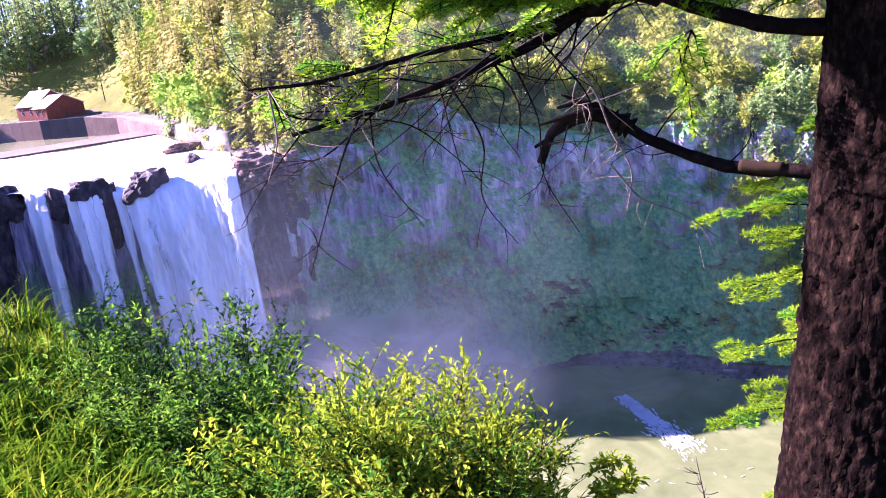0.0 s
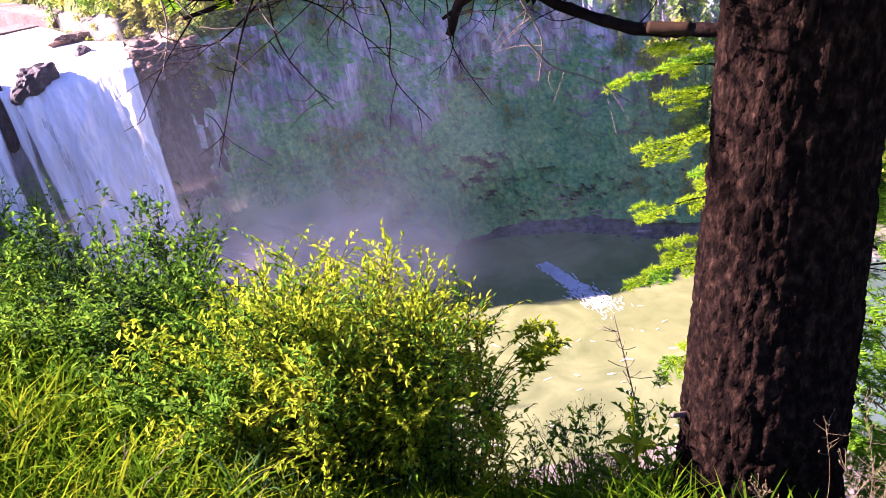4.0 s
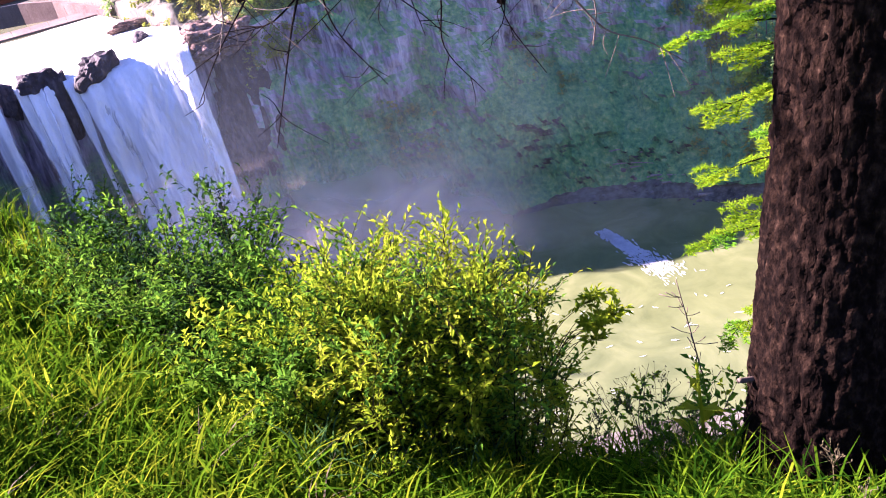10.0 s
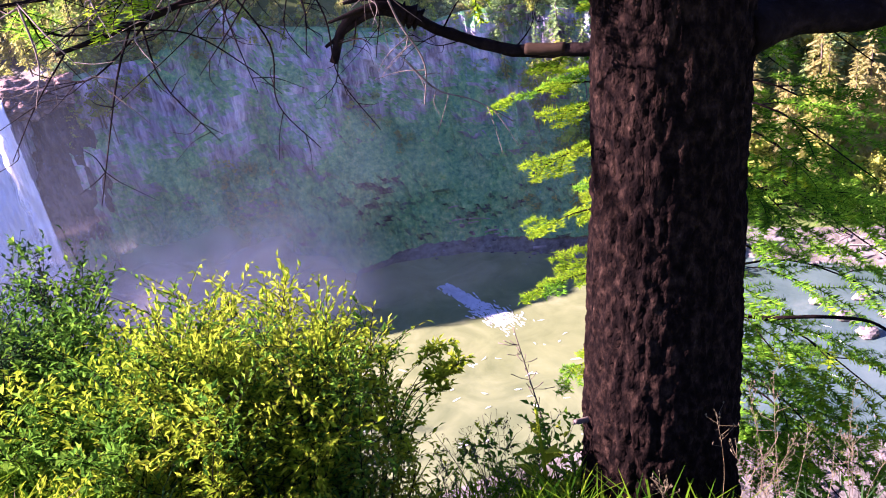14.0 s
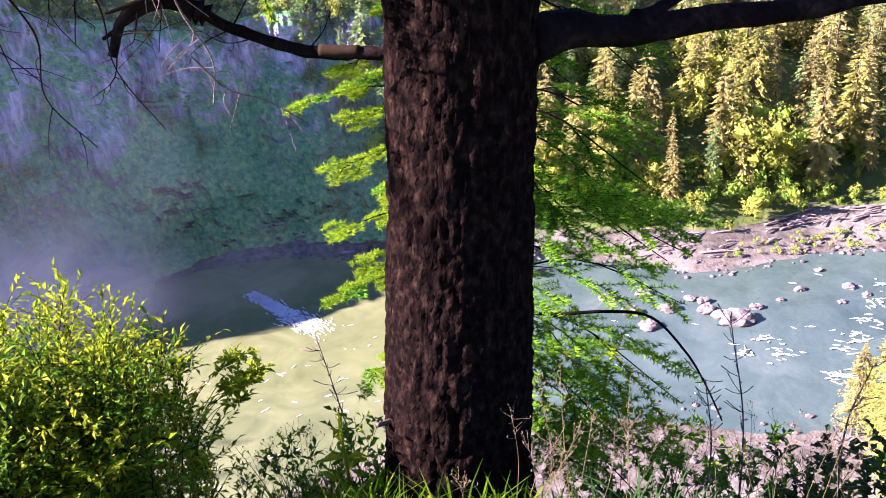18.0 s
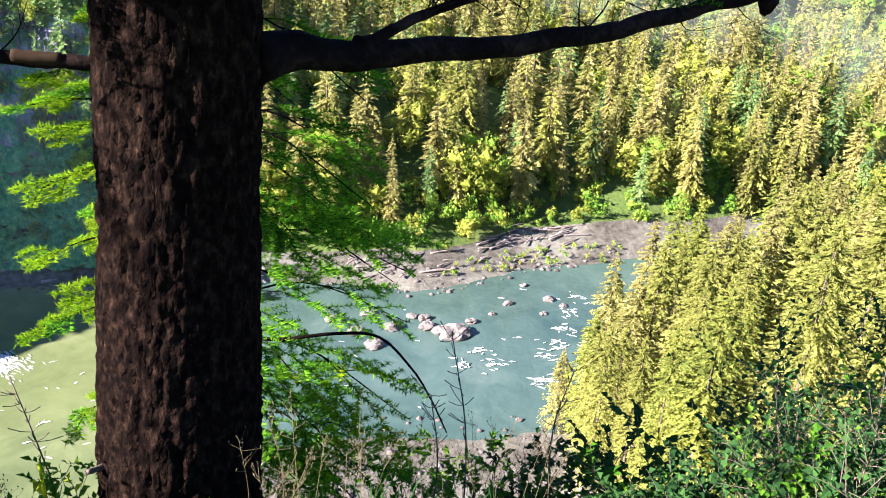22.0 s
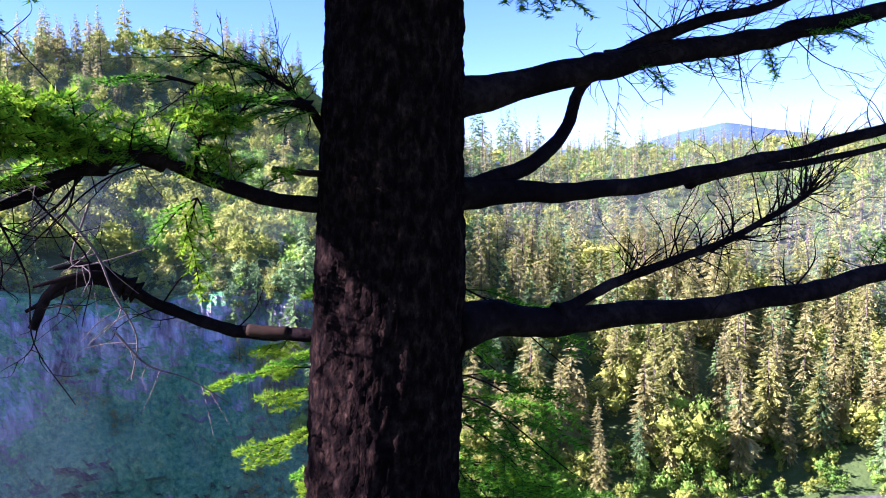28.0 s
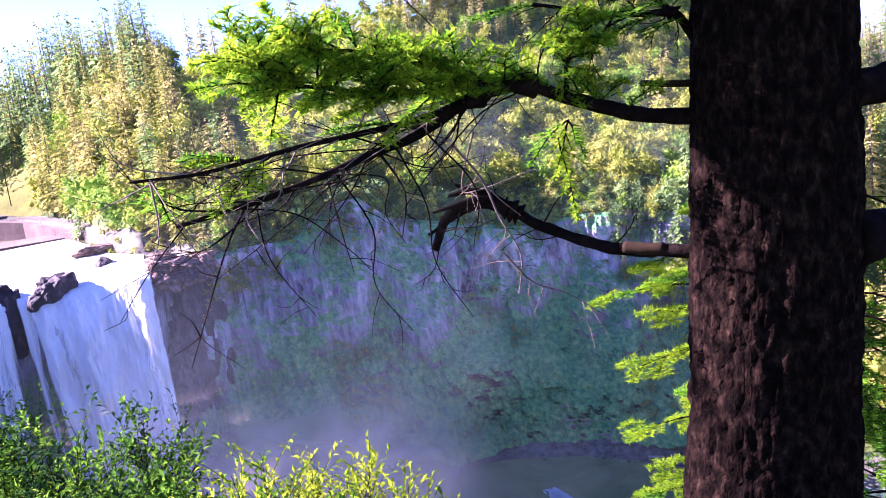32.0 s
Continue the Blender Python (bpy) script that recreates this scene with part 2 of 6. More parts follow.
def profile(az):
    """Nodes (distance, height, kind) of the ground outward along one bearing."""
    edge = by(az, (-120, 30), (-60, 5), (-35, 3.2), (0, 3.0), (30, 3.3), (45, 4.2), (58, 7), (66, 10), (80, 25), (120, 40))
    ze = by(az, (-120, 2), (-60, -1.0), (-30, -1.6), (0, -1.5), (30, -1.3), (60, -0.7), (75, 0.1), (120, 1.0))
    nf = by(az, (-90, 260), (-60, 160), (-45, 120), (-30, 112), (-15, 112), (10, 118), (30, 128), (50, 170), (62, 215), (75, 260), (90, 280))
    znf = by(az, (-90, -20), (-60, -70), (-40, -100), (-27, -114), (40, -115), (55, -114), (62, -100), (75, -60), (90, -15))
    ns = by(az, (-90, 420), (-60, 400), (-45, 300), (-34, 235), (-28, 172), (-20, 162), (-5, 160), (10, 150), (26, 138), (36, 150), (50, 200), (62, 255), (64, 262), (75, 275), (90, 300))
    fs = by(az, (-90, 470), (-60, 440), (-45, 345), (-34, 285), (-28, 262), (-22.2, 248), (-18, 234), (-14.3, 227), (-9, 231), (-3, 234), (5, 238), (10, 245), (14, 250), (18, 255), (21.5, 256), (25, 256), (28, 256),
            (32, 258), (36, 262), (40, 267), (43, 271), (44.5, 273), (46.5, 276), (47.7, 278), (51.5, 290), (55, 298), (58, 306), (60.5, 315), (63, 323), (63.6, 322), (64.4, 284), (75, 300), (90, 330))
    zsh = by(az, (-90, -60), (-60, -112), (-45, -118.6), (60, -118.6), (75, -90), (90, -20))
    bar = by(az, (-60, 15), (-34, 20), (-28, 27), (-22, 32), (-16, 24), (-8, 20), (2, 14), (8, 8), (14, 8), (20, 6), (25, 3), (60, 2))
    zbar = by(az, (-90, -50), (-60, -108), (-45, -113), (2, -113), (14, -114), (22, -116), (60, -117), (75, -80), (90, -15))
    cm_dr = by(az, (-40, 60), (-10, 50), (-3, 36), (3, 29), (10, 27), (16, 24), (22, 20), (30, 16), (40, 6), (45, 2), (60, 1.5), (75, 10))
    cm_z = by(az, (-90, -30), (-60, -85), (-25, -98), (0, -92), (10, -84), (22, -78), (34, -82), (45, -80), (60, -80), (75, -55), (90, -10))
    ct_dr = by(az, (-40, 120), (-10, 84), (-3, 42), (3, 22), (10, 11), (20, 13), (30, 14), (40, 10), (45, 3), (60, 1.5), (75, 12))
    ct_z = by(az, (-90, -15), (-60, -60), (-25, -72), (-5, -65), (3, -48), (8, -46), (12.5, -42), (16, -42), (19.5, -45), (22.5, -42), (26, -38), (30, -34), (32, -25), (34, -26), (37, -36), (40, -36), (43.5, -36.5), (45, -40), (46.5, -43), (61, -43), (64, -42), (68, -34), (72, -20), (80, -5), (90, 0))
    r1 = max(fs + bar + cm_dr + ct_dr, edge + 60)
    pl_r = by(az, (-90, 560), (-20, 560), (0, 490), (10, 465), (20, 440), (30, 392), (40, 380), (44, 330), (47, 314), (49, 345), (50.5, 428), (54, 488), (58, 530), (61, 566), (66, 590), (80, 630))
    pl_z = by(az, (-90, -10), (-50, -25), (-20, -38), (-5, -38), (3, -22), (10, 0), (20, 14), (28, 14), (38, -8), (44, -31), (47, -37.5), (50, -40), (64, -40), (75, -20), (90, 0))
    bk_z = by(az, (-90, -5), (-20, -30), (0, -18), (10, 6), (20, 22), (30, 22), (42, -8), (46, -29), (49, -31), (50.5, -31), (54, -26.5), (60, -26), (75, -15), (90, 0))
    rd_r = by(az, (-90, 820), (-20, 820), (-4, 720), (5, 650), (10, 630), (20, 560), (30, 490), (45, 560), (56, 700), (90, 800))
    rd_z = by(az, (-90, 30), (-50, 20), (-30, 12), (-12, 0), (-3, 1), (4, 30), (9, 68), (13, 80), (20, 76), (28, 58), (36, 50), (46, 46), (50, 40), (54, 27), (62, 24), (90, 20))
    far = by(az, (-40, 60), (-26, 100), (-23.2, 130), (-20.4, 168), (-17.3, 130), (-14, 60), (20, 40), (90, 40))
    return [(0.35, 0.0, 0), (2.0, by(az, (-60, -0.25), (0, -0.5), (40, -0.4), (62, -0.15), (75, 0.1)), 0), (edge, ze, 0), (edge + 1.6, ze - by(az, (-90, 0.1), (-60, 1.8), (-30, 3.4), (40, 3.0), (60, 2.0), (85, 0.1)), 0),
            (edge * 0.5 + nf * 0.5, znf * 0.62, 1), (nf, znf, 1), (ns, zsh, 4), (ns * 0.55 + fs * 0.45, zsh - 3, 4), (fs, zsh, 4), (fs + bar, zbar, 3),
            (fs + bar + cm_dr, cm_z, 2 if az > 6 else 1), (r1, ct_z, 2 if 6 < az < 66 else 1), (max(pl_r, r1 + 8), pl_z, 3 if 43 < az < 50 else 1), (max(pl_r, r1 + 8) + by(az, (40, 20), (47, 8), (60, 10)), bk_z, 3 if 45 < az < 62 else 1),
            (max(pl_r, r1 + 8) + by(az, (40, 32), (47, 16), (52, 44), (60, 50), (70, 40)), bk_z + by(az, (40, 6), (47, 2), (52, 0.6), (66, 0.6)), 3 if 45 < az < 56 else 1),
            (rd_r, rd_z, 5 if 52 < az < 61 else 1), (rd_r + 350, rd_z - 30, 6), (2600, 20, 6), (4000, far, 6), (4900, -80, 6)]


SEG = [6, 8, 8, 12, 10, 8, 8, 6, 6, 26, 34, 12, 6, 4, 12, 5, 6, 6, 4]


def ground():
    azs = list(np.concatenate([np.arange(-180, -64, 4.0), np.arange(-64, 8, 0.4), np.arange(8, 46, 0.2), np.arange(46, 78, 0.4), np.arange(78, 180, 4.0)]))
    cols = []

    def around(a):
        # behind the viewpoint the two sides run into one another
        if abs(a) <= 110:
            return profile(a)
        u = ((a if a > 0 else a + 360) - 110) / 140
        return [(p[0] + (q[0] - p[0]) * u, p[1] + (q[1] - p[1]) * u, p[2]) for p, q in zip(profile(110), profile(-110))]

    for a in azs:
        pr = around(a)
        pts = []
        for i, s in enumerate(SEG):
            (r0, z0, k0), (r1, z1, k1) = pr[i], pr[i + 1]
            for j in range(s):
                u = j / s
                pts.append((r0 + (r1 - r0) * u, z0 + (z1 - z0) * u, k1))
        pts.append((pr[-1][0], pr[-1][1], 6))
        cols.append(pts)
    verts, kinds = [], []
    for a, pts in zip(azs, cols):
        ar = radians(a)
        for r, z, kd in pts:
            x, y = -math.sin(ar) * r, math.cos(ar) * r
            p = Vector((x, y, z))
            if kd == 2 or (kd in (1, 3) and 60 < r < 600 and a > 4):
                amp = 8.0 if kd == 2 else 2.0
                rr = noise.fractal(p * 0.035, 1.0, 2.1, 5) * amp + noise.noise(Vector((x * 0.09, y * 0.09, z * 0.02))) * amp * 0.7 + noise.noise(Vector((x * 0.3, y * 0.3, z * 0.05))) * amp * 0.22
                if kd == 2:
                    rr += 0.7 * noise.cell(Vector((x * 0.22, y * 0.22, z * 0.06))) + 1.6 * noise.noise(Vector((x * 0.55, y * 0.55, z * 0.035))) + 0.5 * noise.noise(Vector((x * 0.9, y * 0.9, z * 0.3)))
                if 44 < a < 64:
                    rr *= 0.12
                x, y = x - math.sin(ar) * rr, y + math.cos(ar) * rr
                z += noise.noise(p * 0.06) * (1.5 if kd == 2 else 0.6)
            elif kd == 0:
                z += noise.noise(p * 0.8) * 0.06 * min(1, r)
            elif kd in (1, 5, 6) and r > 30:
                z += noise.fractal(p * 0.02, 1.0, 2.0, 4) * min(3.0, r * 0.01)
            verts.append((x, y, z))
    n = len(cols[0])
    faces, idx = [], []
    for c in range(len(azs)):
        d = (c + 1) % len(azs)
        for j in range(n - 1):
            faces.append((c * n + j, d * n + j, d * n + j + 1, c * n + j + 1))
            idx.append(cols[c][j][2])
    faces.append(tuple(c * n for c in range(len(azs)))[::-1])
    idx.append(0)
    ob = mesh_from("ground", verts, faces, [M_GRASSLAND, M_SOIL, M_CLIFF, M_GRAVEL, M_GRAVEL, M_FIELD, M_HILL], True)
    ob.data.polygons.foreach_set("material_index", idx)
    ob.data.polygons.foreach_set("use_smooth", [k != 2 for k in idx])
    tagged(ob, "grassy viewpoint, river gorge, cliffs and wooded hills", "ground", kind="structure")
    return ob


ground()


# ---- builders ----
class Soup:
    """Vertices and faces of one mesh, gathered piece by piece."""

    def __init__(self):
        self.v, self.f, self.m = [], [], []

    def add(self, verts, faces, index=0):
        o = len(self.v)
        self.v.extend(verts)
        self.f.extend([tuple(i + o for i in f) for f in faces])
        self.m.extend([index] * len(faces))

    def make(self, name, material, smooth=False, parent=None, label=""):
        ob = mesh_from(name, self.v, self.f, material, smooth, parent, label)
        if isinstance(material, (list, tuple)):
            ob.data.polygons.foreach_set("material_index", self.m)
        return ob


def holder(name, at, label, category, group="", kind=""):
    ob = new(name)
    ob.location = at
    ob.empty_display_size = 0.1
    return tagged(ob, label, category, group, kind)


def put_under(ob, parent):
    """Makes ob a part of parent and leaves it where it is."""
    ob.parent = parent
    ob.matrix_parent_inverse = Matrix.Translation(-parent.location)
    return ob


def smooth_line(pts, per=6):
    """A Catmull-Rom line through pts."""
    p = [Vector(q) for q in pts]
    p = [p[0] * 2 - p[1]] + p + [p[-1] * 2 - p[-2]]
    out = []
    for i in range(1, len(p) - 2):
        a, b, c, d = p[i - 1:i + 3]
        for k in range(per):
            t = k / per
            out.append(0.5 * ((2 * b) + (c - a) * t + (2 * a - 5 * b + 4 * c - d) * t * t + (3 * b - a - 3 * c + d) * t ** 3))
    out.append(p[-2])
    return out


def tube(soup, pts, r0, r1, sides=6, rough=0.0, cap=True, swell=0.0, index=0):
    """A tapered, uneven tube along pts; swell widens its root."""
    n = len(pts)
    side = None
    verts = []
    for i, p in enumerate(pts):
        d = (pts[min(i + 1, n - 1)] - pts[max(i - 1, 0)])
        d = d.normalized() if d.length > 1e-9 else Vector((0, 0, 1))
        if side is None:
            side = d.orthogonal().normalized()
        side = (side - d * side.dot(d)).normalized()
        up = d.cross(side)
        u = i / max(n - 1, 1)
        r = r0 + (r1 - r0) * u + swell * max(0.0, 1 - u * 7) ** 2
        for k in range(sides):
            a = 2 * math.pi * k / sides
            q = side * math.cos(a) + up * math.sin(a)
            rr = r
            if rough:
                rr *= 1 + rough * (noise.noise((p + q * r) * (0.55 / max(r0, 0.01))) + 0.6 * noise.noise((p + q * r) * (1.7 / max(r0, 0.01))))
            verts.append(p + q * rr)
    faces = []
    for i in range(n - 1):
        for k in range(sides):
            faces.append((i * sides + k, i * sides + (k + 1) % sides, (i + 1) * sides + (k + 1) % sides, (i + 1) * sides + k))
    if cap:
        faces.append(tuple(range(sides))[::-1])
        faces.append(tuple((n - 1) * sides + k for k in range(sides)))
    soup.add(verts, faces, index)


def needles(soup, pts, rng, per_m=420, size=0.024, index=0, flat=0.5, wide=0.06):
    """Fir needles along a twig, in two loose rows."""
    for i in range(len(pts) - 1):
        a, b = pts[i], pts[i + 1]
        d = b - a
        ln = d.length
        if ln < 1e-6:
            continue
        d = d / ln
        side = d.cross(Vector((0, 0, 1)))
        side = side.normalized() if side.length > 1e-3 else Vector((1, 0, 0))
        up = side.cross(d)
        for _ in range(max(1, int(per_m * ln))):
            p = a + (b - a) * rng.random()
            s = rng.choice((-1, 1))
            w = (side * s + up * rng.uniform(-flat, flat * 1.5) + d * rng.uniform(0.3, 0.9)).normalized()
            h = size * rng.uniform(0.7, 1.15)
            wd = d * (size * wide)
            soup.add([p - wd, p + wd, p + w * h], [(0, 1, 2)], index)


def spray(wood, leaf, rng, base, way, length, sag=0.25, thick=0.004, side_twigs=7, per_m=420, size=0.024, bare=0.1, index=0, wide=0.06, tip=0.0):
    """A flat fir spray: a twig, its side twigs and the needles on them."""
    way = Vector(way).normalized()
    pts = []
    for i in range(6):
        u = i / 5
        pts.append(Vector(base) + way * length * u + Vector((0, 0, -sag * length * u * u)) + Vector((rng.uniform(-1, 1), rng.uniform(-1, 1), rng.uniform(-1, 1))) * length * 0.015)
    tube(wood, pts, thick, thick * 0.3, 4, cap=False)
    needles(leaf, pts[1:5] if tip else pts[1:], rng, per_m, size, index, wide=wide)
    if tip:
        needles(leaf, pts[4:], rng, per_m * 1.5, size * 1.05, 1, 1.0, wide=wide)
    across = way.cross(Vector((0, 0, 1)))
    across = across.normalized() if across.length > 1e-3 else Vector((1, 0, 0))
    for k in range(side_twigs):
        u = bare + (1 - bare) * (k + rng.random() * 0.6) / side_twigs
        i = min(int(u * 5), 4)
        p = pts[i].lerp(pts[i + 1], u * 5 - i)
        s = 1 if k % 2 else -1
        w = (way * rng.uniform(0.6, 0.9) + across * s * rng.uniform(0.5, 0.9) + Vector((0, 0, rng.uniform(-0.25, 0.1)))).normalized()
        ln = length * (1.05 - u) * rng.uniform(0.45, 0.75) + length * 0.08
        q = [p + w * ln * j / 3 + Vector((0, 0, -0.12 * ln * (j / 3) ** 2)) for j in range(4)]
        tube(wood, q, thick * 0.5, thick * 0.2, 3, cap=False)
        fresh = rng.random() < tip
        needles(leaf, q[:3] if fresh else q, rng, per_m, size, index, wide=wide)
        if fresh:
            needles(leaf, q[2:], rng, per_m * 1.6, size * 1.05, 1, 1.0, wide=wide)


def leaf_card(soup, rng, p, way, up, length, width, index=0, fold=0.25):
    """One leaf: two halves folded along the midrib, with a pointed tip."""
    side = way.cross(up)
    side = side.normalized() if side.length > 1e-3 else Vector((1, 0, 0))
    nrm = side.cross(way)
    m = p + way * length * 0.45
    soup.add([p, m + side * width * 0.5 + nrm * width * fold, p + way * length - nrm * length * 0.12, m - side * width * 0.5 + nrm * width * fold, m],
             [(0, 4, 1), (4, 2, 1), (0, 3, 4), (4, 3, 2)], index)


def shrub(name, base, height, spread, stems, leaves, size, leaf_mats, stem_mat, label, seed, lean=(0, 0), aspect=0.5, start=0.3, group="", category="shrub", twig=0.004):
    """A leafy shrub: stems fan out of the base and carry leaves on side twigs."""
    rng = random.Random(seed)
    root = holder(name, base, label, category, group)
    wood, leaf = Soup(), Soup()
    base = Vector(base)
    per = max(1, leaves // stems)
    for _ in range(stems):
        a = rng.uniform(0, 2 * math.pi)
        reach = spread * math.sqrt(rng.random())
        h = height * rng.uniform(0.55, 1.0) * (1 - 0.25 * (reach / max(spread, 1e-3)) ** 2)
        tip = base + Vector((math.cos(a) * reach + lean[0], math.sin(a) * reach + lean[1], h))
        mid = base.lerp(tip, 0.5) + Vector((rng.uniform(-1, 1), rng.uniform(-1, 1), rng.uniform(0, 1))) * height * 0.09
        b0 = base + Vector((math.cos(a), math.sin(a), 0)) * min(spread, 0.3) * rng.random() * 0.5
        pts = smooth_line([b0 - Vector((0, 0, 0.1)), mid, tip], 5)
        tube(wood, pts, twig * rng.uniform(0.7, 1.3), twig * 0.3, 4, cap=False)
        idx = 0 if rng.random() < 0.6 else rng.randrange(len(leaf_mats))
        made = 0
        while made < per:
            u = start + (1 - start) * rng.random() ** 0.75
            i = min(int(u * (len(pts) - 1)), len(pts) - 2)
            p = pts[i].lerp(pts[i + 1], u * (len(pts) - 1) - i)
            w = Vector((rng.gauss(0, 0.75), rng.gauss(0, 0.75), rng.gauss(0.75, 0.5))).normalized()
            ln = height * rng.uniform(0.06, 0.2)
            e = p + w * ln
            tube(wood, [p, p.lerp(e, 0.5) + Vector((0, 0, 0.01)), e], twig * 0.4, twig * 0.2, 3, cap=False)
            k = rng.randint(7, 12)
            for j in range(k):
                q = p.lerp(e, (j + 0.6) / k)
                d = (w * 0.8 + Vector((rng.gauss(0, 0.6), rng.gauss(0, 0.6), rng.gauss(0.0, 0.45)))).normalized()
                s = size * rng.uniform(0.55, 1.15)
                leaf_card(leaf, rng, q, d, Vector((rng.uniform(-0.5, 0.5), rng.uniform(-0.5, 0.5), 1)), s, s * aspect, idx)
            made += k
    tagged(put_under(wood.make("stem_tangle", stem_mat, True), root), kind="stuff")
    tagged(put_under(leaf.make("foliage", leaf_mats, False), root), kind="stuff")
    return root


def rock(soup, at, size, seed, flat=0.7, index=0, cuts=2):
    """One uneven boulder."""
    bm = bmesh.new()
    bmesh.ops.create_icosphere(bm, subdivisions=cuts, radius=1.0)
    at = Vector(at)
    s = Vector(size) if isinstance(size, (tuple, list)) else Vector((size, size, size * flat))
    off = Vector((seed * 3.17, seed * 1.31, seed * 2.7))
    vs = []
    for v in bm.verts:
        k = 1 + 0.35 * noise.noise(v.co * 1.1 + off) + 0.2 * noise.cell(v.co * 2.2 + off)
        vs.append(at + Vector((v.co.x * s.x * k, v.co.y * s.y * k, v.co.z * s.z * k)))
    fs = [tuple(v.index for v in f.verts) for f in bm.faces]
    bm.free()
    soup.add(vs, fs, index)


def box(soup, lo, hi, index=0, turn=0.0, about=(0, 0)):
    """A box between two corners, turned about a plan point."""
    c, s = math.cos(turn), math.sin(turn)
    v = []
    for z in (lo[2], hi[2]):
        for x, y in ((lo[0], lo[1]), (hi[0], lo[1]), (hi[0], hi[1]), (lo[0], hi[1])):
            v.append(Vector((about[0] + c * x - s * y, about[1] + s * x + c * y, z)))
    soup.add(v, [(0, 3, 2, 1), (4, 5, 6, 7), (0, 1, 5, 4), (1, 2, 6, 5), (2, 3, 7, 6), (3, 0, 4, 7)], index)


def polar(az, r, z=0.0):
    return Vector((-math.sin(radians(az)) * r, math.cos(radians(az)) * r, z))


def land(az, r):
    """The height of the ground at a bearing and distance."""
    pr = profile(az)
    return float(np.interp(r, [q[0] for q in pr], [q[1] for q in pr]))


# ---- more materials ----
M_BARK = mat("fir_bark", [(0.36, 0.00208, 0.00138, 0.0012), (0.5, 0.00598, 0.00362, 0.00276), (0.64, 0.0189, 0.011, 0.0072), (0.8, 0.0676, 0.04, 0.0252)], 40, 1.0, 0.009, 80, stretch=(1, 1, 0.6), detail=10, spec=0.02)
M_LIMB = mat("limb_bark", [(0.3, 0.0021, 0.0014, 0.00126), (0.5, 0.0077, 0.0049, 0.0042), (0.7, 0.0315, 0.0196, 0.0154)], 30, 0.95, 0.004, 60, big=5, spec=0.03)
M_TWIG = mat("dead_twig", [(0.3, 0.06, 0.045, 0.035), (0.6, 0.17, 0.13, 0.10), (0.8, 0.3, 0.25, 0.2)], 25, 0.9)
M_WOOD = mat("bare_wood", [(0.3, 0.013, 0.00691, 0.00302), (0.7, 0.041, 0.0238, 0.0108)], 30, 0.8, stretch=(0.2, 1, 1))
M_NEEDLE = mat("fir_needles", [(0.3, 0.0316, 0.129, 0.008), (0.5, 0.0948, 0.288, 0.0096), (0.7, 0.216, 0.46, 0.0144)], 3.0, 0.5, translucent=0.5, island=0.35)
M_NEEDLE_NEW = mat("new_fir_needles", [(0.3, 0.1, 0.248, 0.00309), (0.5, 0.214, 0.385, 0.00386), (0.7, 0.329, 0.477, 0.00772)], 3.0, 0.5, translucent=0.65, island=0.35)
M_LEAF_LIME = mat("lime_leaves", [(0.25, 0.157, 0.261, 0.00696), (0.5, 0.27, 0.374, 0.0104), (0.75, 0.435, 0.479, 0.0261)], 2.5, 0.5, translucent=0.6, island=0.32)
M_LEAF_GREEN = mat("green_leaves", [(0.25, 0.03125, 0.1063, 0.01), (0.5, 0.08125, 0.2125, 0.015), (0.75, 0.2, 0.3625, 0.025)], 2.5, 0.5, translucent=0.5, island=0.35)
# dark green, lowered further to paint shade into the brambles and rim grass
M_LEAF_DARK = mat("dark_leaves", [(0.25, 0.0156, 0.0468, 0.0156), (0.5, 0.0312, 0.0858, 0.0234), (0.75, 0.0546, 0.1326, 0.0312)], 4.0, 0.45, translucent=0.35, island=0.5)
M_GRASS = mat("grass_blades", [(0.26, 0.0108, 0.0495, 0.0018), (0.42, 0.045, 0.1215, 0.0027), (0.58, 0.1035, 0.207, 0.0036), (0.8, 0.27, 0.315, 0.009)], 1.5, 0.55, translucent=0.45, island=0.5, big=0.5)
M_STRAW = mat("dry_stalks", [(0.3, 0.0792, 0.0627, 0.0297), (0.7, 0.1518, 0.1254, 0.066)], 8, 0.8, island=0.3)
M_BRICK = mat("red_brick", [(0.3, 0.13, 0.04, 0.03), (0.6, 0.22, 0.075, 0.055), (0.8, 0.28, 0.12, 0.09)], 2.5, 0.9, big=0.4)
M_CONC = mat("old_concrete", [(0.3, 0.119, 0.0784, 0.0672), (0.55, 0.21, 0.147, 0.1288), (0.75, 0.308, 0.238, 0.21)], 1.2, 0.9, 0.05, 6, big=0.1)
M_ROOF = mat("pale_roof", [(0.3, 0.45, 0.42, 0.42), (0.7, 0.66, 0.63, 0.62)], 1.0, 0.7, big=0.2)
M_STEEL = mat("rusty_steel", [(0.3, 0.05, 0.045, 0.05), (0.7, 0.13, 0.10, 0.09)], 2.0, 0.6, metal=0.3)
M_GATE = mat("dark_steel", [(0.3, 0.018, 0.022, 0.034), (0.7, 0.04, 0.045, 0.06)], 1.0, 0.6, big=0.1)
M_PAINT = mat("cream_siding", [(0.3, 0.5, 0.47, 0.4), (0.7, 0.66, 0.63, 0.55)], 1.0, 0.7)
M_PANE = mat("window_glass", [(0.3, 0.02, 0.025, 0.03), (0.7, 0.05, 0.06, 0.07)], 1.0, 0.1, spec=0.6)
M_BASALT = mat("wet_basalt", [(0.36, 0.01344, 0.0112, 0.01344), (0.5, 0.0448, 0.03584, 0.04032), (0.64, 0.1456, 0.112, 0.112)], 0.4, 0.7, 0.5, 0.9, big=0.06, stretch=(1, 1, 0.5))
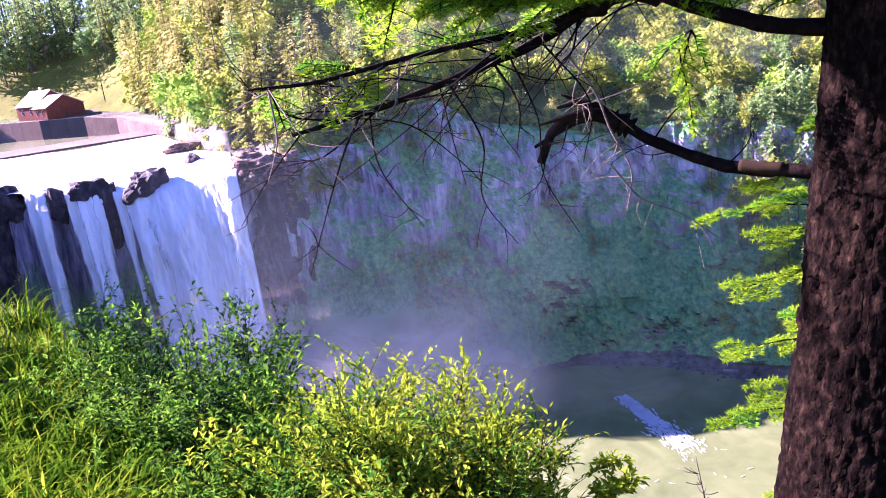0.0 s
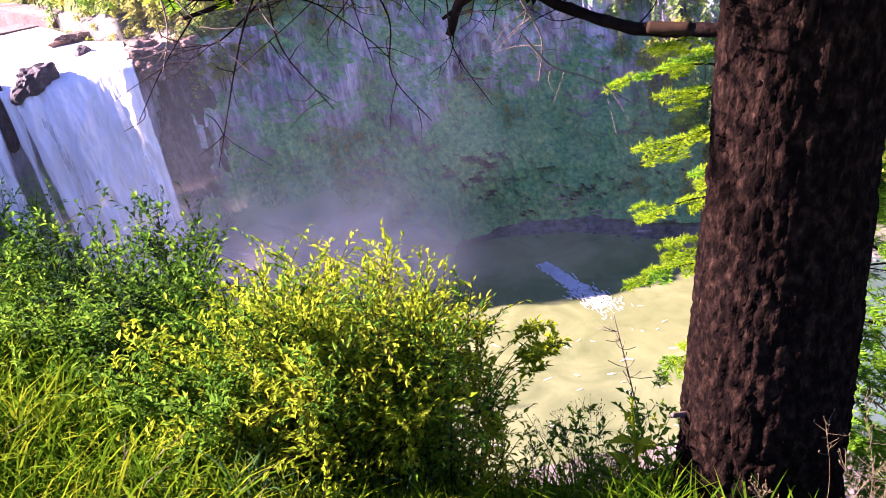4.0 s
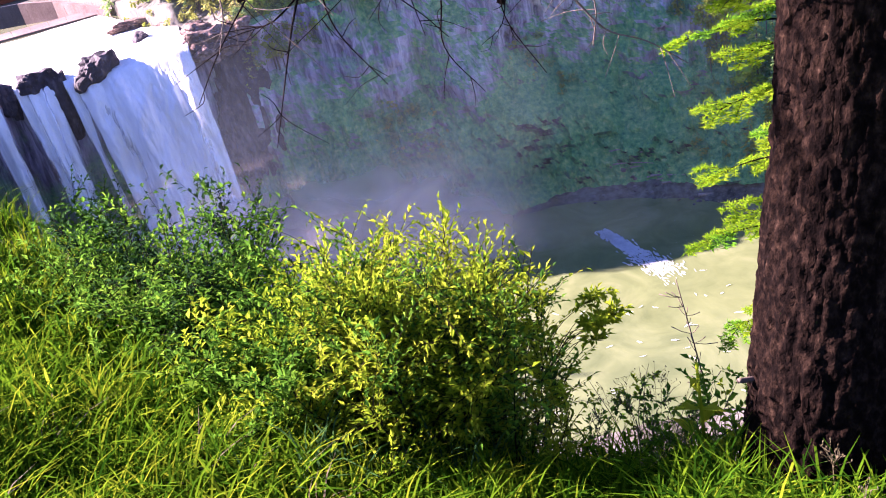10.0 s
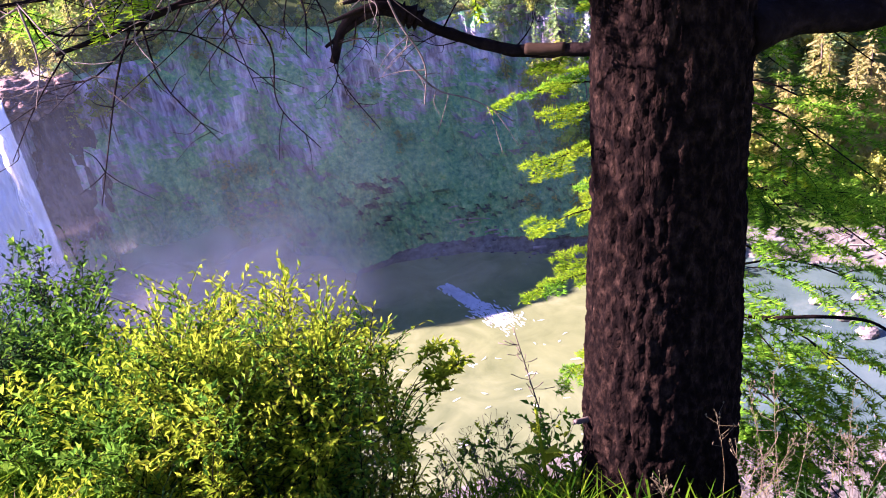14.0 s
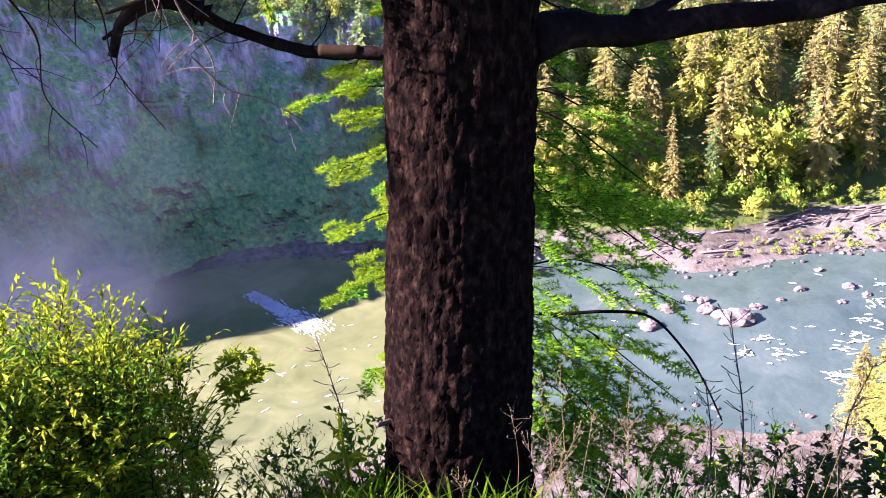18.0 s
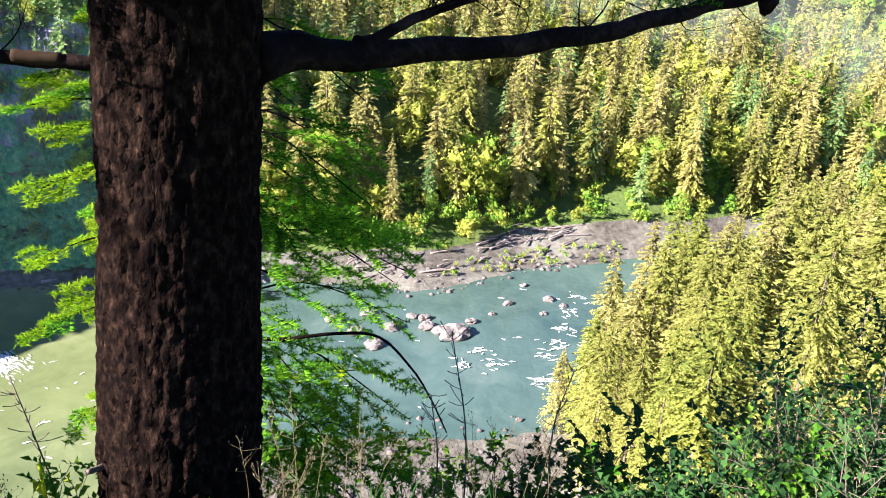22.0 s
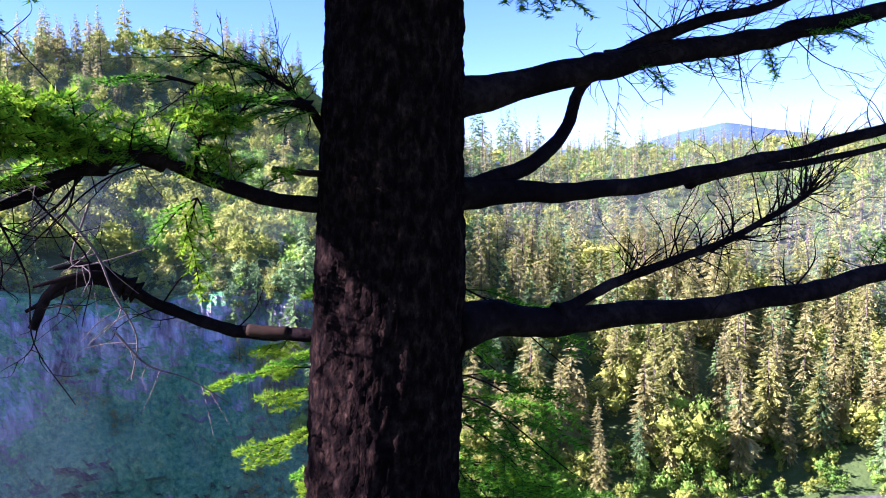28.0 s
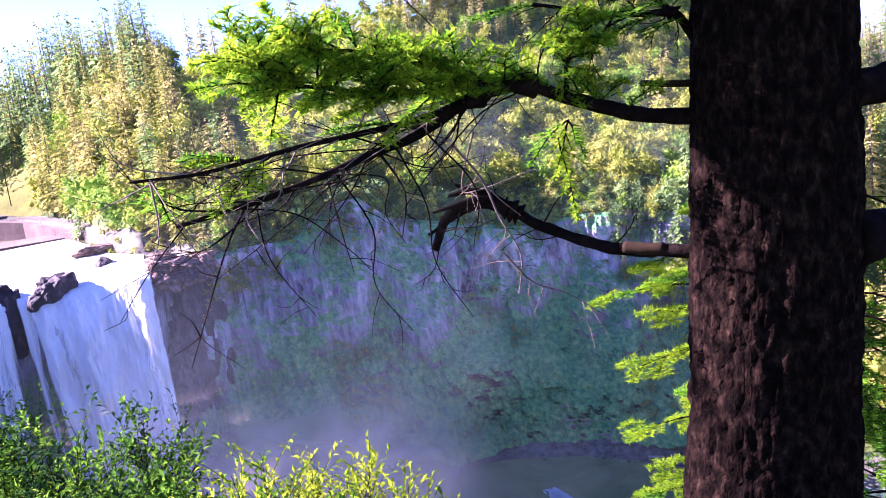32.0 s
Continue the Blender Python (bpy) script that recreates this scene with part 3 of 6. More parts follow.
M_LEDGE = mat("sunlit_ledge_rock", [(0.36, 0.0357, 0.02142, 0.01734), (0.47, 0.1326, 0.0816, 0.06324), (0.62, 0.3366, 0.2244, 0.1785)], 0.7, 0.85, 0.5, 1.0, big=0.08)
M_ROCK = mat("pink_boulders", [(0.3, 0.0828, 0.0686, 0.0608), (0.6, 0.156, 0.137, 0.124), (0.8, 0.212, 0.201, 0.184)], 0.8, 0.85, 0.1, 2.0, big=0.2, island=0.3)
M_LOG = mat("bleached_logs", [(0.3, 0.18, 0.1387, 0.12), (0.7, 0.345, 0.2925, 0.2625)], 1.2, 0.85, island=0.3)

# ---- the fir by the viewpoint ----


def trunk_axis(z):
    """Centre and radius of the fir's trunk at a height."""
    x = float(np.interp(z, [-1.3, -0.5, 0.7, 1.2, 2.0, 5, 16], [-0.29, -0.243, -0.16, -0.128, -0.092, 0.0, 0.2]))
    r = float(np.interp(z, [-1.3, -0.9, -0.5, 0.0, 0.7, 1.2, 2.0, 5, 16], [0.40, 0.315, 0.272, 0.258, 0.229, 0.221, 0.194, 0.15, 0.03]))
    return Vector((x, 2.41, z)), r


fir = holder("fir_tree", (-0.24, 2.41, -0.8), "tall old fir with furrowed dark bark at the grassy rim", "tree")


def fir_trunk():
    rings = list(np.arange(-1.1, 2.8, 0.0135)) + list(np.arange(2.8, 16.01, 0.4))
    n = 150
    verts = []
    for z in rings:
        c, r = trunk_axis(z)
        for k in range(n):
            a = 2 * math.pi * k / n
            d = Vector((math.cos(a), math.sin(a), 0))
            q = Vector((d.x * 8.5, d.y * 8.5, z * 6.0))
            q += Vector((noise.noise(q * 0.9), noise.noise(q * 0.9 + Vector((7, 0, 0))), 1.2 * noise.noise(q * 0.6))) * 0.6
            cell = noise.voronoi(q)[0]
            ridge = min(1.0, (cell[1] - cell[0]) * 3.2)
            plate = noise.noise(Vector((d.x * 7, d.y * 7, z * 6.0)))
            fine = noise.fractal(Vector((d.x * 16, d.y * 16, z * 34)), 0.9, 2.1, 3)
            depth = 0.013 * (ridge - 0.8) + 0.004 * plate + 0.006 * fine
            flare = 0.03 * max(0.0, -z - 0.35) * (1 + math.sin(a * 3 + 1.0)) if z < -0.35 else 0.0
            verts.append(c + d * (r + depth + flare))
    faces = [(i * n + k, i * n + (k + 1) % n, (i + 1) * n + (k + 1) % n, (i + 1) * n + k) for i in range(len(rings) - 1) for k in range(n)]
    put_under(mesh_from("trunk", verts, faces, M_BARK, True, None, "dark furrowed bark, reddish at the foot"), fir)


fir_trunk()


def limb(pts, r0, r1, label="", rough=0.16, sides=14, swell=0.02, material=None):
    s = Soup()
    line = smooth_line(pts, 8)
    for i, p in enumerate(line):
        line[i] = p + Vector((noise.noise(p * 5), noise.noise(p * 5 + Vector((9, 0, 0))), noise.noise(p * 5 + Vector((0, 9, 0))))) * r0 * 0.35
    tube(s, line, r0, r1, sides, rough, True, swell)
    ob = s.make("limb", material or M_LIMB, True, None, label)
    put_under(ob, fir)
    return ob, line


def under_part(ob, parent_ob):
    """Makes ob a sub-part of a part of the fir."""
    ob.parent = parent_ob
    ob.matrix_parent_inverse = (Matrix.Translation(fir.location) @ parent_ob.matrix_parent_inverse @ parent_ob.matrix_basis).inverted()
    return ob


def bare_twigs(line, rng, count, length, name="twig_tangle", parent_ob=None, up=0.3, lo=0.2, thick=0.004, material=None, fan=3, depth_bias=0.0):
    """Leafless forked twigs along a limb."""
    s = Soup()
    for _ in range(count):
        u = rng.uniform(lo, 1.0)
        i = min(int(u * (len(line) - 1)), len(line) - 2)
        p = line[i]
        d = (line[i + 1] - line[i]).normalized()
        w = (d * rng.uniform(0.2, 1.0) + Vector((rng.gauss(0, 0.5), rng.gauss(depth_bias, 0.4), rng.gauss(up, 0.5)))).normalized()
        ln = length * rng.uniform(0.4, 1.0)
        mid = p + w * ln * 0.5 + Vector((rng.gauss(0, 1), rng.gauss(0, 1), rng.gauss(0, 1))) * ln * 0.08
        end = p + w * ln + Vector((rng.gauss(0, 1), rng.gauss(0, 1), rng.gauss(0, 1))) * ln * 0.15
        q = smooth_line([p, mid, end], 4)
        tube(s, q, thick * rng.uniform(0.6, 1.2), thick * 0.25, 4, cap=False)
        for _ in range(fan):
            k = rng.randrange(2, len(q) - 1)
            e = q[k] + (w + Vector((rng.gauss(0, 0.7), rng.gauss(0, 0.7), rng.gauss(0, 0.7)))).normalized() * ln * rng.uniform(0.2, 0.5)
            tube(s, smooth_line([q[k], q[k].lerp(e, 0.5) + Vector((rng.gauss(0, 1), rng.gauss(0, 1), rng.gauss(0, 1))) * ln * 0.04, e], 3), thick * 0.45, thick * 0.18, 3, cap=False)
    ob = tagged(s.make(name, material or M_LIMB, True), kind="stuff")
    return under_part(ob, parent_ob) if parent_ob else put_under(ob, fir)


def needle_part(line, rng, count, length, parent_ob, mats=None, lo=0.3, up=0.0, sag=0.3, new_share=0.3, per_m=480, side=None, size=0.027, label="", spread=0.5, twigs=7, wide=0.095, tip=0.0):
    """Sprays of green needles along a limb."""
    w, f = Soup(), Soup()
    for _ in range(count):
        u = rng.uniform(lo, 1.0)
        i = min(int(u * (len(line) - 1)), len(line) - 2)
        p = line[i]
        d = (line[i + 1] - line[i]).normalized()
        way = d * rng.uniform(0.2, 0.9) + Vector((rng.gauss(0, spread), rng.gauss(0, spread), rng.gauss(up, 0.35)))
        if side:
            way += Vector(side)
        spray(w, f, rng, p, way, length * rng.uniform(0.5, 1.1), sag, 0.0035, twigs, per_m, size, wide=wide, index=1 if rng.random() < new_share else 0, tip=tip)
    a = tagged(w.make("sprig_tangle", M_LIMB, True), kind="stuff")
    b = tagged(f.make("needle_foliage", mats or [M_NEEDLE, M_NEEDLE_NEW], False, None, label), kind="stuff")
    under_part(a, parent_ob)
    under_part(b, parent_ob)


low, low_l = limb([(0.05, 2.42, 1.09), (0.3, 2.55, 1.075), (0.55, 2.68, 1.06), (1.12, 2.96, 1.05), (1.73, 3.22, 1.09), (2.43, 3.49, 1.19), (3.11, 3.72, 1.34), (3.7, 3.85, 1.5), (4.5, 4.0, 1.66)], 0.052, 0.02, "thick bare dark limb", swell=0.03)
fork, fork_l = limb([(0.40, 2.6, 1.09), (0.5, 2.66, 1.13), (0.7, 2.77, 1.19), (1.03, 2.87, 1.28), (1.3, 2.93, 1.41), (1.38, 2.94, 1.46)], 0.022, 0.007, "slender forked dead branch")
mid, mid_l = limb([(0.05, 2.42, 1.49), (0.43, 2.62, 1.48), (0.76, 2.85, 1.49), (1.3, 3.2, 1.57), (1.98, 3.53, 1.69), (2.7, 3.8, 1.86), (3.4, 4.0, 1.97), (4.3, 4.2, 2.05)], 0.034, 0.016, "long dark limb", swell=0.02)
par, par_l = limb([(0.95, 3.0, 1.5), (1.17, 3.13, 1.525), (1.44, 3.24, 1.55), (1.98, 3.52, 1.62), (2.6, 3.75, 1.78), (3.2, 3.93, 1.93)], 0.018, 0.010)
arch, arch_l = limb([(0.06, 2.42, 1.49), (0.16, 2.48, 1.515), (0.34, 2.64, 1.58), (0.46, 2.77, 1.69), (0.51, 2.84, 1.80), (0.56, 2.84, 1.88)], 0.03, 0.017, "arching limb")
top, top_l = limb([(0.03, 2.42, 1.76), (0.43, 2.62, 1.85), (0.85, 2.83, 1.94), (1.34, 3.07, 2.03), (1.81, 3.28, 2.14), (2.6, 3.6, 2.35)], 0.050, 0.028, "thick upper limb", swell=0.02)
topb, topb_l = limb([(0.60, 2.74, 1.9), (0.75, 2.76, 1.97), (0.94, 2.8, 2.04), (1.21, 2.91, 2.11), (1.5, 2.98, 2.25)], 0.024, 0.012)
lm, lm_l = limb([(-0.24, 2.41, 1.45), (-0.32, 2.40, 1.465), (-0.47, 2.3, 1.49), (-0.62, 2.21, 1.56), (-0.72, 2.13, 1.605), (-0.82, 2.03, 1.59), (-0.94, 1.92, 1.52), (-1.1, 1.77, 1.46), (-1.24, 1.61, 1.41), (-1.38, 1.48, 1.385)], 0.026, 0.005, "drooping live limb", swell=0.02)
lm2, lm2_l = limb([(-0.69, 2.15, 1.60), (-0.84, 1.97, 1.63), (-0.95, 1.8, 1.62), (-1.06, 1.68, 1.66), (-1.14, 1.56, 1.675)], 0.013, 0.003)
lm3, lm3_l = limb([(-0.8, 2.04, 1.59), (-0.95, 1.86, 1.55), (-1.12, 1.7, 1.53), (-1.28, 1.52, 1.5), (-1.42, 1.4, 1.5)], 0.010, 0.003)
lm4, lm4_l = limb([(-0.78, 2.05, 1.6), (-0.86, 1.93, 1.67), (-0.98, 1.8, 1.73), (-1.08, 1.64, 1.74), (-1.16, 1.55, 1.72)], 0.008, 0.002)
lm5, lm5_l = limb([(-0.62, 2.21, 1.56), (-0.6, 2.17, 1.64), (-0.56, 2.12, 1.7), (-0.5, 2.09, 1.73)], 0.007, 0.003)
hi, hi_l = limb([(-0.1, 2.41, 2.34), (-0.4, 2.3, 2.33), (-0.8, 2.1, 2.22), (-1.05, 1.94, 2.15)], 0.02, 0.004)
hr, hr_l = limb([(0.02, 2.42, 2.24), (0.2, 2.46, 2.18), (0.36, 2.5, 2.09)], 0.012, 0.004)
lb, lb_l = limb([(-0.25, 2.41, 1.075), (-0.33, 2.41, 1.08), (-0.47, 2.41, 1.085), (-0.61, 2.42, 1.1), (-0.8, 2.42, 1.175), (-0.92, 2.37, 1.255), (-1.0, 2.34, 1.275), (-1.07, 2.31, 1.24), (-1.115, 2.28, 1.14)], 0.021, 0.013, "broken dead limb, splintered at its end", rough=0.3, swell=0.02)
wood_patch = Soup()
tube(wood_patch, smooth_line([(-0.43, 2.404, 1.089), (-0.49, 2.402, 1.092), (-0.55, 2.405, 1.099)], 5), 0.0192, 0.0185, 10, 0.12)
under_part(wood_patch.make("bare_wood", M_WOOD, True, None, "pale wood where the bark has come off"), lb)
limb([(-0.88, 2.385, 1.235), (-0.97, 2.35, 1.305), (-1.06, 2.31, 1.305)], 0.019, 0.004, "splintered end")
limb([(-0.88, 2.385, 1.235), (-0.96, 2.33, 1.285), (-1.1, 2.27, 1.262)], 0.018, 0.004, "splintered end")
limb([(-0.86, 2.39, 1.22), (-0.95, 2.36, 1.29), (-1.05, 2.33, 1.34)], 0.017, 0.003, "splintered end")
limb([(-0.9, 2.38, 1.245), (-0.99, 2.34, 1.262), (-1.13, 2.28, 1.19)], 0.017, 0.005, "splintered end")
lh, lh_l = limb([(-0.24, 2.42, 1.62), (-0.3, 2.42, 1.67), (-0.34, 2.34, 1.74), (-0.41, 2.27, 1.75), (-0.5, 2.2, 1.76), (-0.64, 2.06, 1.8)], 0.017, 0.004)
lh2, lh2_l = limb([(-0.34, 2.34, 1.74), (-0.4, 2.32, 1.8), (-0.51, 2.3, 1.86), (-0.59, 2.28, 1.88)], 0.008, 0.003)
limb([(-0.26, 2.43, 1.55), (-0.37, 2.33, 1.56), (-0.43, 2.27, 1.57)], 0.011, 0.008, "short bare stub", material=M_WOOD)
limb([(-0.40, 2.36, -0.2), (-0.45, 2.32, -0.19), (-0.5, 2.27, -0.17)], 0.014, 0.009, "snapped stub near the foot", material=M_TWIG)

# the small spruce-like twigs on the bare limbs
bare_twigs(fork_l, random.Random(11), 60, 0.28, parent_ob=fork, up=0.5, lo=0.35, thick=0.0035, fan=4)
bare_twigs(low_l, random.Random(12), 22, 0.35, parent_ob=low, up=0.35, lo=0.4, thick=0.004)
bare_twigs(mid_l, random.Random(13), 16, 0.3, parent_ob=mid, up=0.3, lo=0.35, thick=0.003, fan=4)
bare_twigs(mid_l, random.Random(23), 60, 0.42, parent_ob=mid, up=0.55, lo=0.6, thick=0.0035, fan=5)
bare_twigs(top_l, random.Random(14), 60, 0.3, parent_ob=top, up=-0.25, lo=0.25, thick=0.003, fan=4)
bare_twigs(topb_l, random.Random(15), 50, 0.32, parent_ob=topb, up=0.4, lo=0.2, thick=0.003, fan=4)
bare_twigs(lm_l, random.Random(16), 30, 0.36, parent_ob=lm, up=-0.1, lo=0.4, thick=0.0035, fan=4, material=M_LIMB)
bare_twigs(lm3_l, random.Random(17), 14, 0.28, parent_ob=lm3, up=-0.25, lo=0.2, thick=0.003, fan=4, material=M_TWIG)
bare_twigs(lh2_l, random.Random(18), 26, 0.22, parent_ob=lh2, up=0.15, lo=0.0, thick=0.0025, fan=4)
bare_twigs(fork_l, random.Random(41), 26, 0.3, parent_ob=fork, up=0.2, lo=0.35, thick=0.004, fan=4)
bare_twigs(low_l, random.Random(42), 16, 0.4, parent_ob=low, up=0.5, lo=0.5, thick=0.003, fan=5)
bare_twigs(mid_l, random.Random(43), 40, 0.5, parent_ob=mid, up=0.4, lo=0.5, thick=0.0028, fan=6)
bare_twigs(top_l, random.Random(44), 24, 0.4, parent_ob=top, up=0.3, lo=0.3, thick=0.0028, fan=5)
bare_twigs(lh_l, random.Random(19), 18, 0.24, parent_ob=lh, up=0.05, lo=0.3, thick=0.0025, fan=4)
bare_twigs(lb_l, random.Random(20), 7, 0.3, parent_ob=lb, up=0.1, lo=0.35, thick=0.003, fan=3)


def hanging(pts, r, material=None, forks=5, seed=1):
    s = Soup()
    rng = random.Random(seed)
    line = smooth_line(pts, 6)
    tube(s, line, r, r * 0.4, 5, 0.1, cap=False)
    for _ in range(forks):
        p = rng.choice(line[2:])
        e = p + Vector((rng.gauss(0, 0.07), rng.gauss(0, 0.04), rng.gauss(-0.06, 0.06)))
        tube(s, smooth_line([p, p.lerp(e, 0.5) + Vector((rng.gauss(0, 0.01), 0, rng.gauss(0, 0.01))), e], 3), r * 0.5, r * 0.2, 4, cap=False)
    put_under(s.make("hanging_twig", material or M_TWIG, True), fir)


burl = Soup()
rock(burl, (2.5, 3.51, 1.15), (0.05, 0.05, 0.06), 3)
under_part(burl.make("burl", M_LIMB, True, None, "dark knob under the limb"), low)
hanging([(-0.9, 2.05, 1.47), (-0.88, 2.17, 1.36), (-0.85, 2.19, 1.25), (-0.80, 2.2, 1.13), (-0.82, 2.2, 1.01)], 0.0042, M_TWIG, 6, 1)
hanging([(-0.85, 2.18, 1.15), (-0.78, 2.21, 1.05), (-0.68, 2.24, 1.0), (-0.58, 2.27, 0.92)], 0.0035, M_TWIG, 6, 2)
hanging([(-0.80, 2.42, 1.18), (-0.72, 2.38, 1.27), (-0.62, 2.36, 1.33)], 0.003, M_LIMB, 3, 3)
hanging([(-0.86, 2.1, 1.5), (-0.96, 2.2, 1.34), (-0.9, 2.2, 1.33), (-0.75, 2.25, 1.37)], 0.0032, M_TWIG, 5, 4)
hanging([(-1.12, 1.78, 1.46), (-1.10, 1.9, 1.28), (-1.13, 1.92, 1.12), (-1.05, 1.95, 0.98)], 0.003, M_LIMB, 6, 5)
hanging([(-1.0, 1.9, 1.5), (-0.98, 2.0, 1.32), (-1.0, 2.05, 1.15), (-0.92, 2.08, 0.98)], 0.003, M_LIMB, 5, 6)
hanging([(-1.25, 1.62, 1.42), (-1.3, 1.7, 1.25), (-1.22, 1.75, 1.08)], 0.003, M_LIMB, 5, 7)
hanging([(-0.93, 1.95, 1.52), (-0.85, 2.05, 1.35), (-0.9, 2.1, 1.18)], 0.003, M_LIMB, 4, 8)

rt = random.Random(404)
for k in range(9):
    a = lm_l[rt.randrange(24, len(lm_l) - 2)]
    az, el, r = rt.uniform(27, 44), rt.uniform(-12, -3), rt.uniform(1.8, 2.1)
    b = polar(az, r, 1.57 + r * math.tan(radians(el)))
    hanging([a, a.lerp(b, 0.4) + Vector((rt.gauss(0, 0.03), 0, 0.05)), a.lerp(b, 0.75) + Vector((rt.gauss(0, 0.02), 0, 0.03)), b], rt.uniform(0.002, 0.0035), M_LIMB if k % 3 else M_TWIG, 3, 60 + k)

# the green foliage of the left limb
needle_part(lm2_l, random.Random(31), 58, 0.19, lm2, lo=0.12, up=0.45, sag=0.25, new_share=0.12, label="soft green needles, yellow at the tips", spread=0.55, per_m=520, size=0.029, wide=0.085, tip=0.9)
needle_part(lm_l[14:44], random.Random(32), 22, 0.15, lm, lo=0.1, up=0.6, sag=0.2, new_share=0.05, spread=0.5, per_m=520, size=0.029, wide=0.085, tip=0.6)
needle_part(lm4_l, random.Random(131), 34, 0.17, lm4, lo=0.1, up=0.35, sag=0.25, new_share=0.4, spread=0.55, per_m=520, size=0.029, wide=0.085, tip=0.7)
needle_part(lm5_l, random.Random(132), 14, 0.13, lm5, lo=0.3, up=0.15, sag=0.25, new_share=0.1, spread=0.5, per_m=520, size=0.029, wide=0.085, tip=0.6)
needle_part(hi_l, random.Random(133), 26, 0.2, hi, lo=0.4, up=-0.35, sag=0.4, new_share=0.0, spread=0.4, per_m=420)
needle_part(hr_l, random.Random(134), 14, 0.15, hr, lo=0.4, up=-0.3, sag=0.3, new_share=0.0, spread=0.4, per_m=420)
needle_part(lm3_l, random.Random(33), 5, 0.2, lm3, lo=0.1, up=0.2, sag=0.25, new_share=0.5)
needle_part(lh_l, random.Random(34), 7, 0.24, lh, lo=0.3, up=-0.1, sag=0.25, new_share=0.3)
needle_part(lh2_l, random.Random(35), 7, 0.13, lh2, lo=0.2, up=0.1, sag=0.05, new_share=0.0, per_m=260)
needle_part([Vector((-0.62, 2.2, 1.5)), Vector((-0.66, 2.22, 1.45)), Vector((-0.62, 2.22, 1.38))], random.Random(36), 4, 0.16, lm, lo=0.0, up=-0.5, sag=0.5, new_share=0.4)
needle_part(top_l, random.Random(37), 20, 0.2, top, lo=0.25, up=-0.35, sag=0.2, new_share=0.0, per_m=300)
needle_part(low_l, random.Random(38), 50, 0.26, low, lo=0.5, up=0.5, sag=0.15, new_share=0.0, per_m=300)
needle_part(mid_l, random.Random(39), 26, 0.28, mid, lo=0.6, up=0.5, sag=0.2, new_share=0.0, per_m=260)


def needle_pad(root_at, tips, rng, parent_ob, sprays=5, length=0.13):
    """A flat dark pad of needles on bare forked twigs above a limb."""
    w = Soup()
    for tip in tips:
        a, b = Vector(root_at), Vector(tip)
        m = a.lerp(b, 0.5) + Vector((rng.gauss(0, 0.04), rng.gauss(0, 0.04), rng.uniform(0.0, 0.04)))
        line = smooth_line([a, m, b], 5)
        tube(w, line, 0.005, 0.002, 5, cap=False)
        needle_part(line[4:], rng, sprays, length, parent_ob, lo=0.0, up=0.1, sag=0.15, new_share=0.0, per_m=360)
    under_part(tagged(w.make("twig_tangle", M_LIMB, True), kind="stuff"), parent_ob)


needle_pad((2.5, 3.54, 1.24), [(2.2, 3.64, 1.44), (2.26, 3.5, 1.5), (2.36, 3.62, 1.53), (2.47, 3.5, 1.48), (2.56, 3.58, 1.49), (2.64, 3.5, 1.46), (2.72, 3.5, 1.48), (2.33, 3.55, 1.43)], random.Random(81), low, 5, 0.14)
needle_pad((3.3, 3.5, 1.52), [(2.7, 3.54, 1.6), (2.56, 3.54, 1.65), (2.85, 3.5, 1.66), (3.0, 3.55, 1.7), (3.1, 3.5, 1.64), (2.95, 3.6, 1.6)], random.Random(82), low, 6, 0.16)
needle_pad((2.5, 3.5, 1.2), [(2.75, 3.5, 1.2), (2.62, 3.55, 1.17), (2.9, 3.55, 1.3)], random.Random(83), low, 3, 0.09)


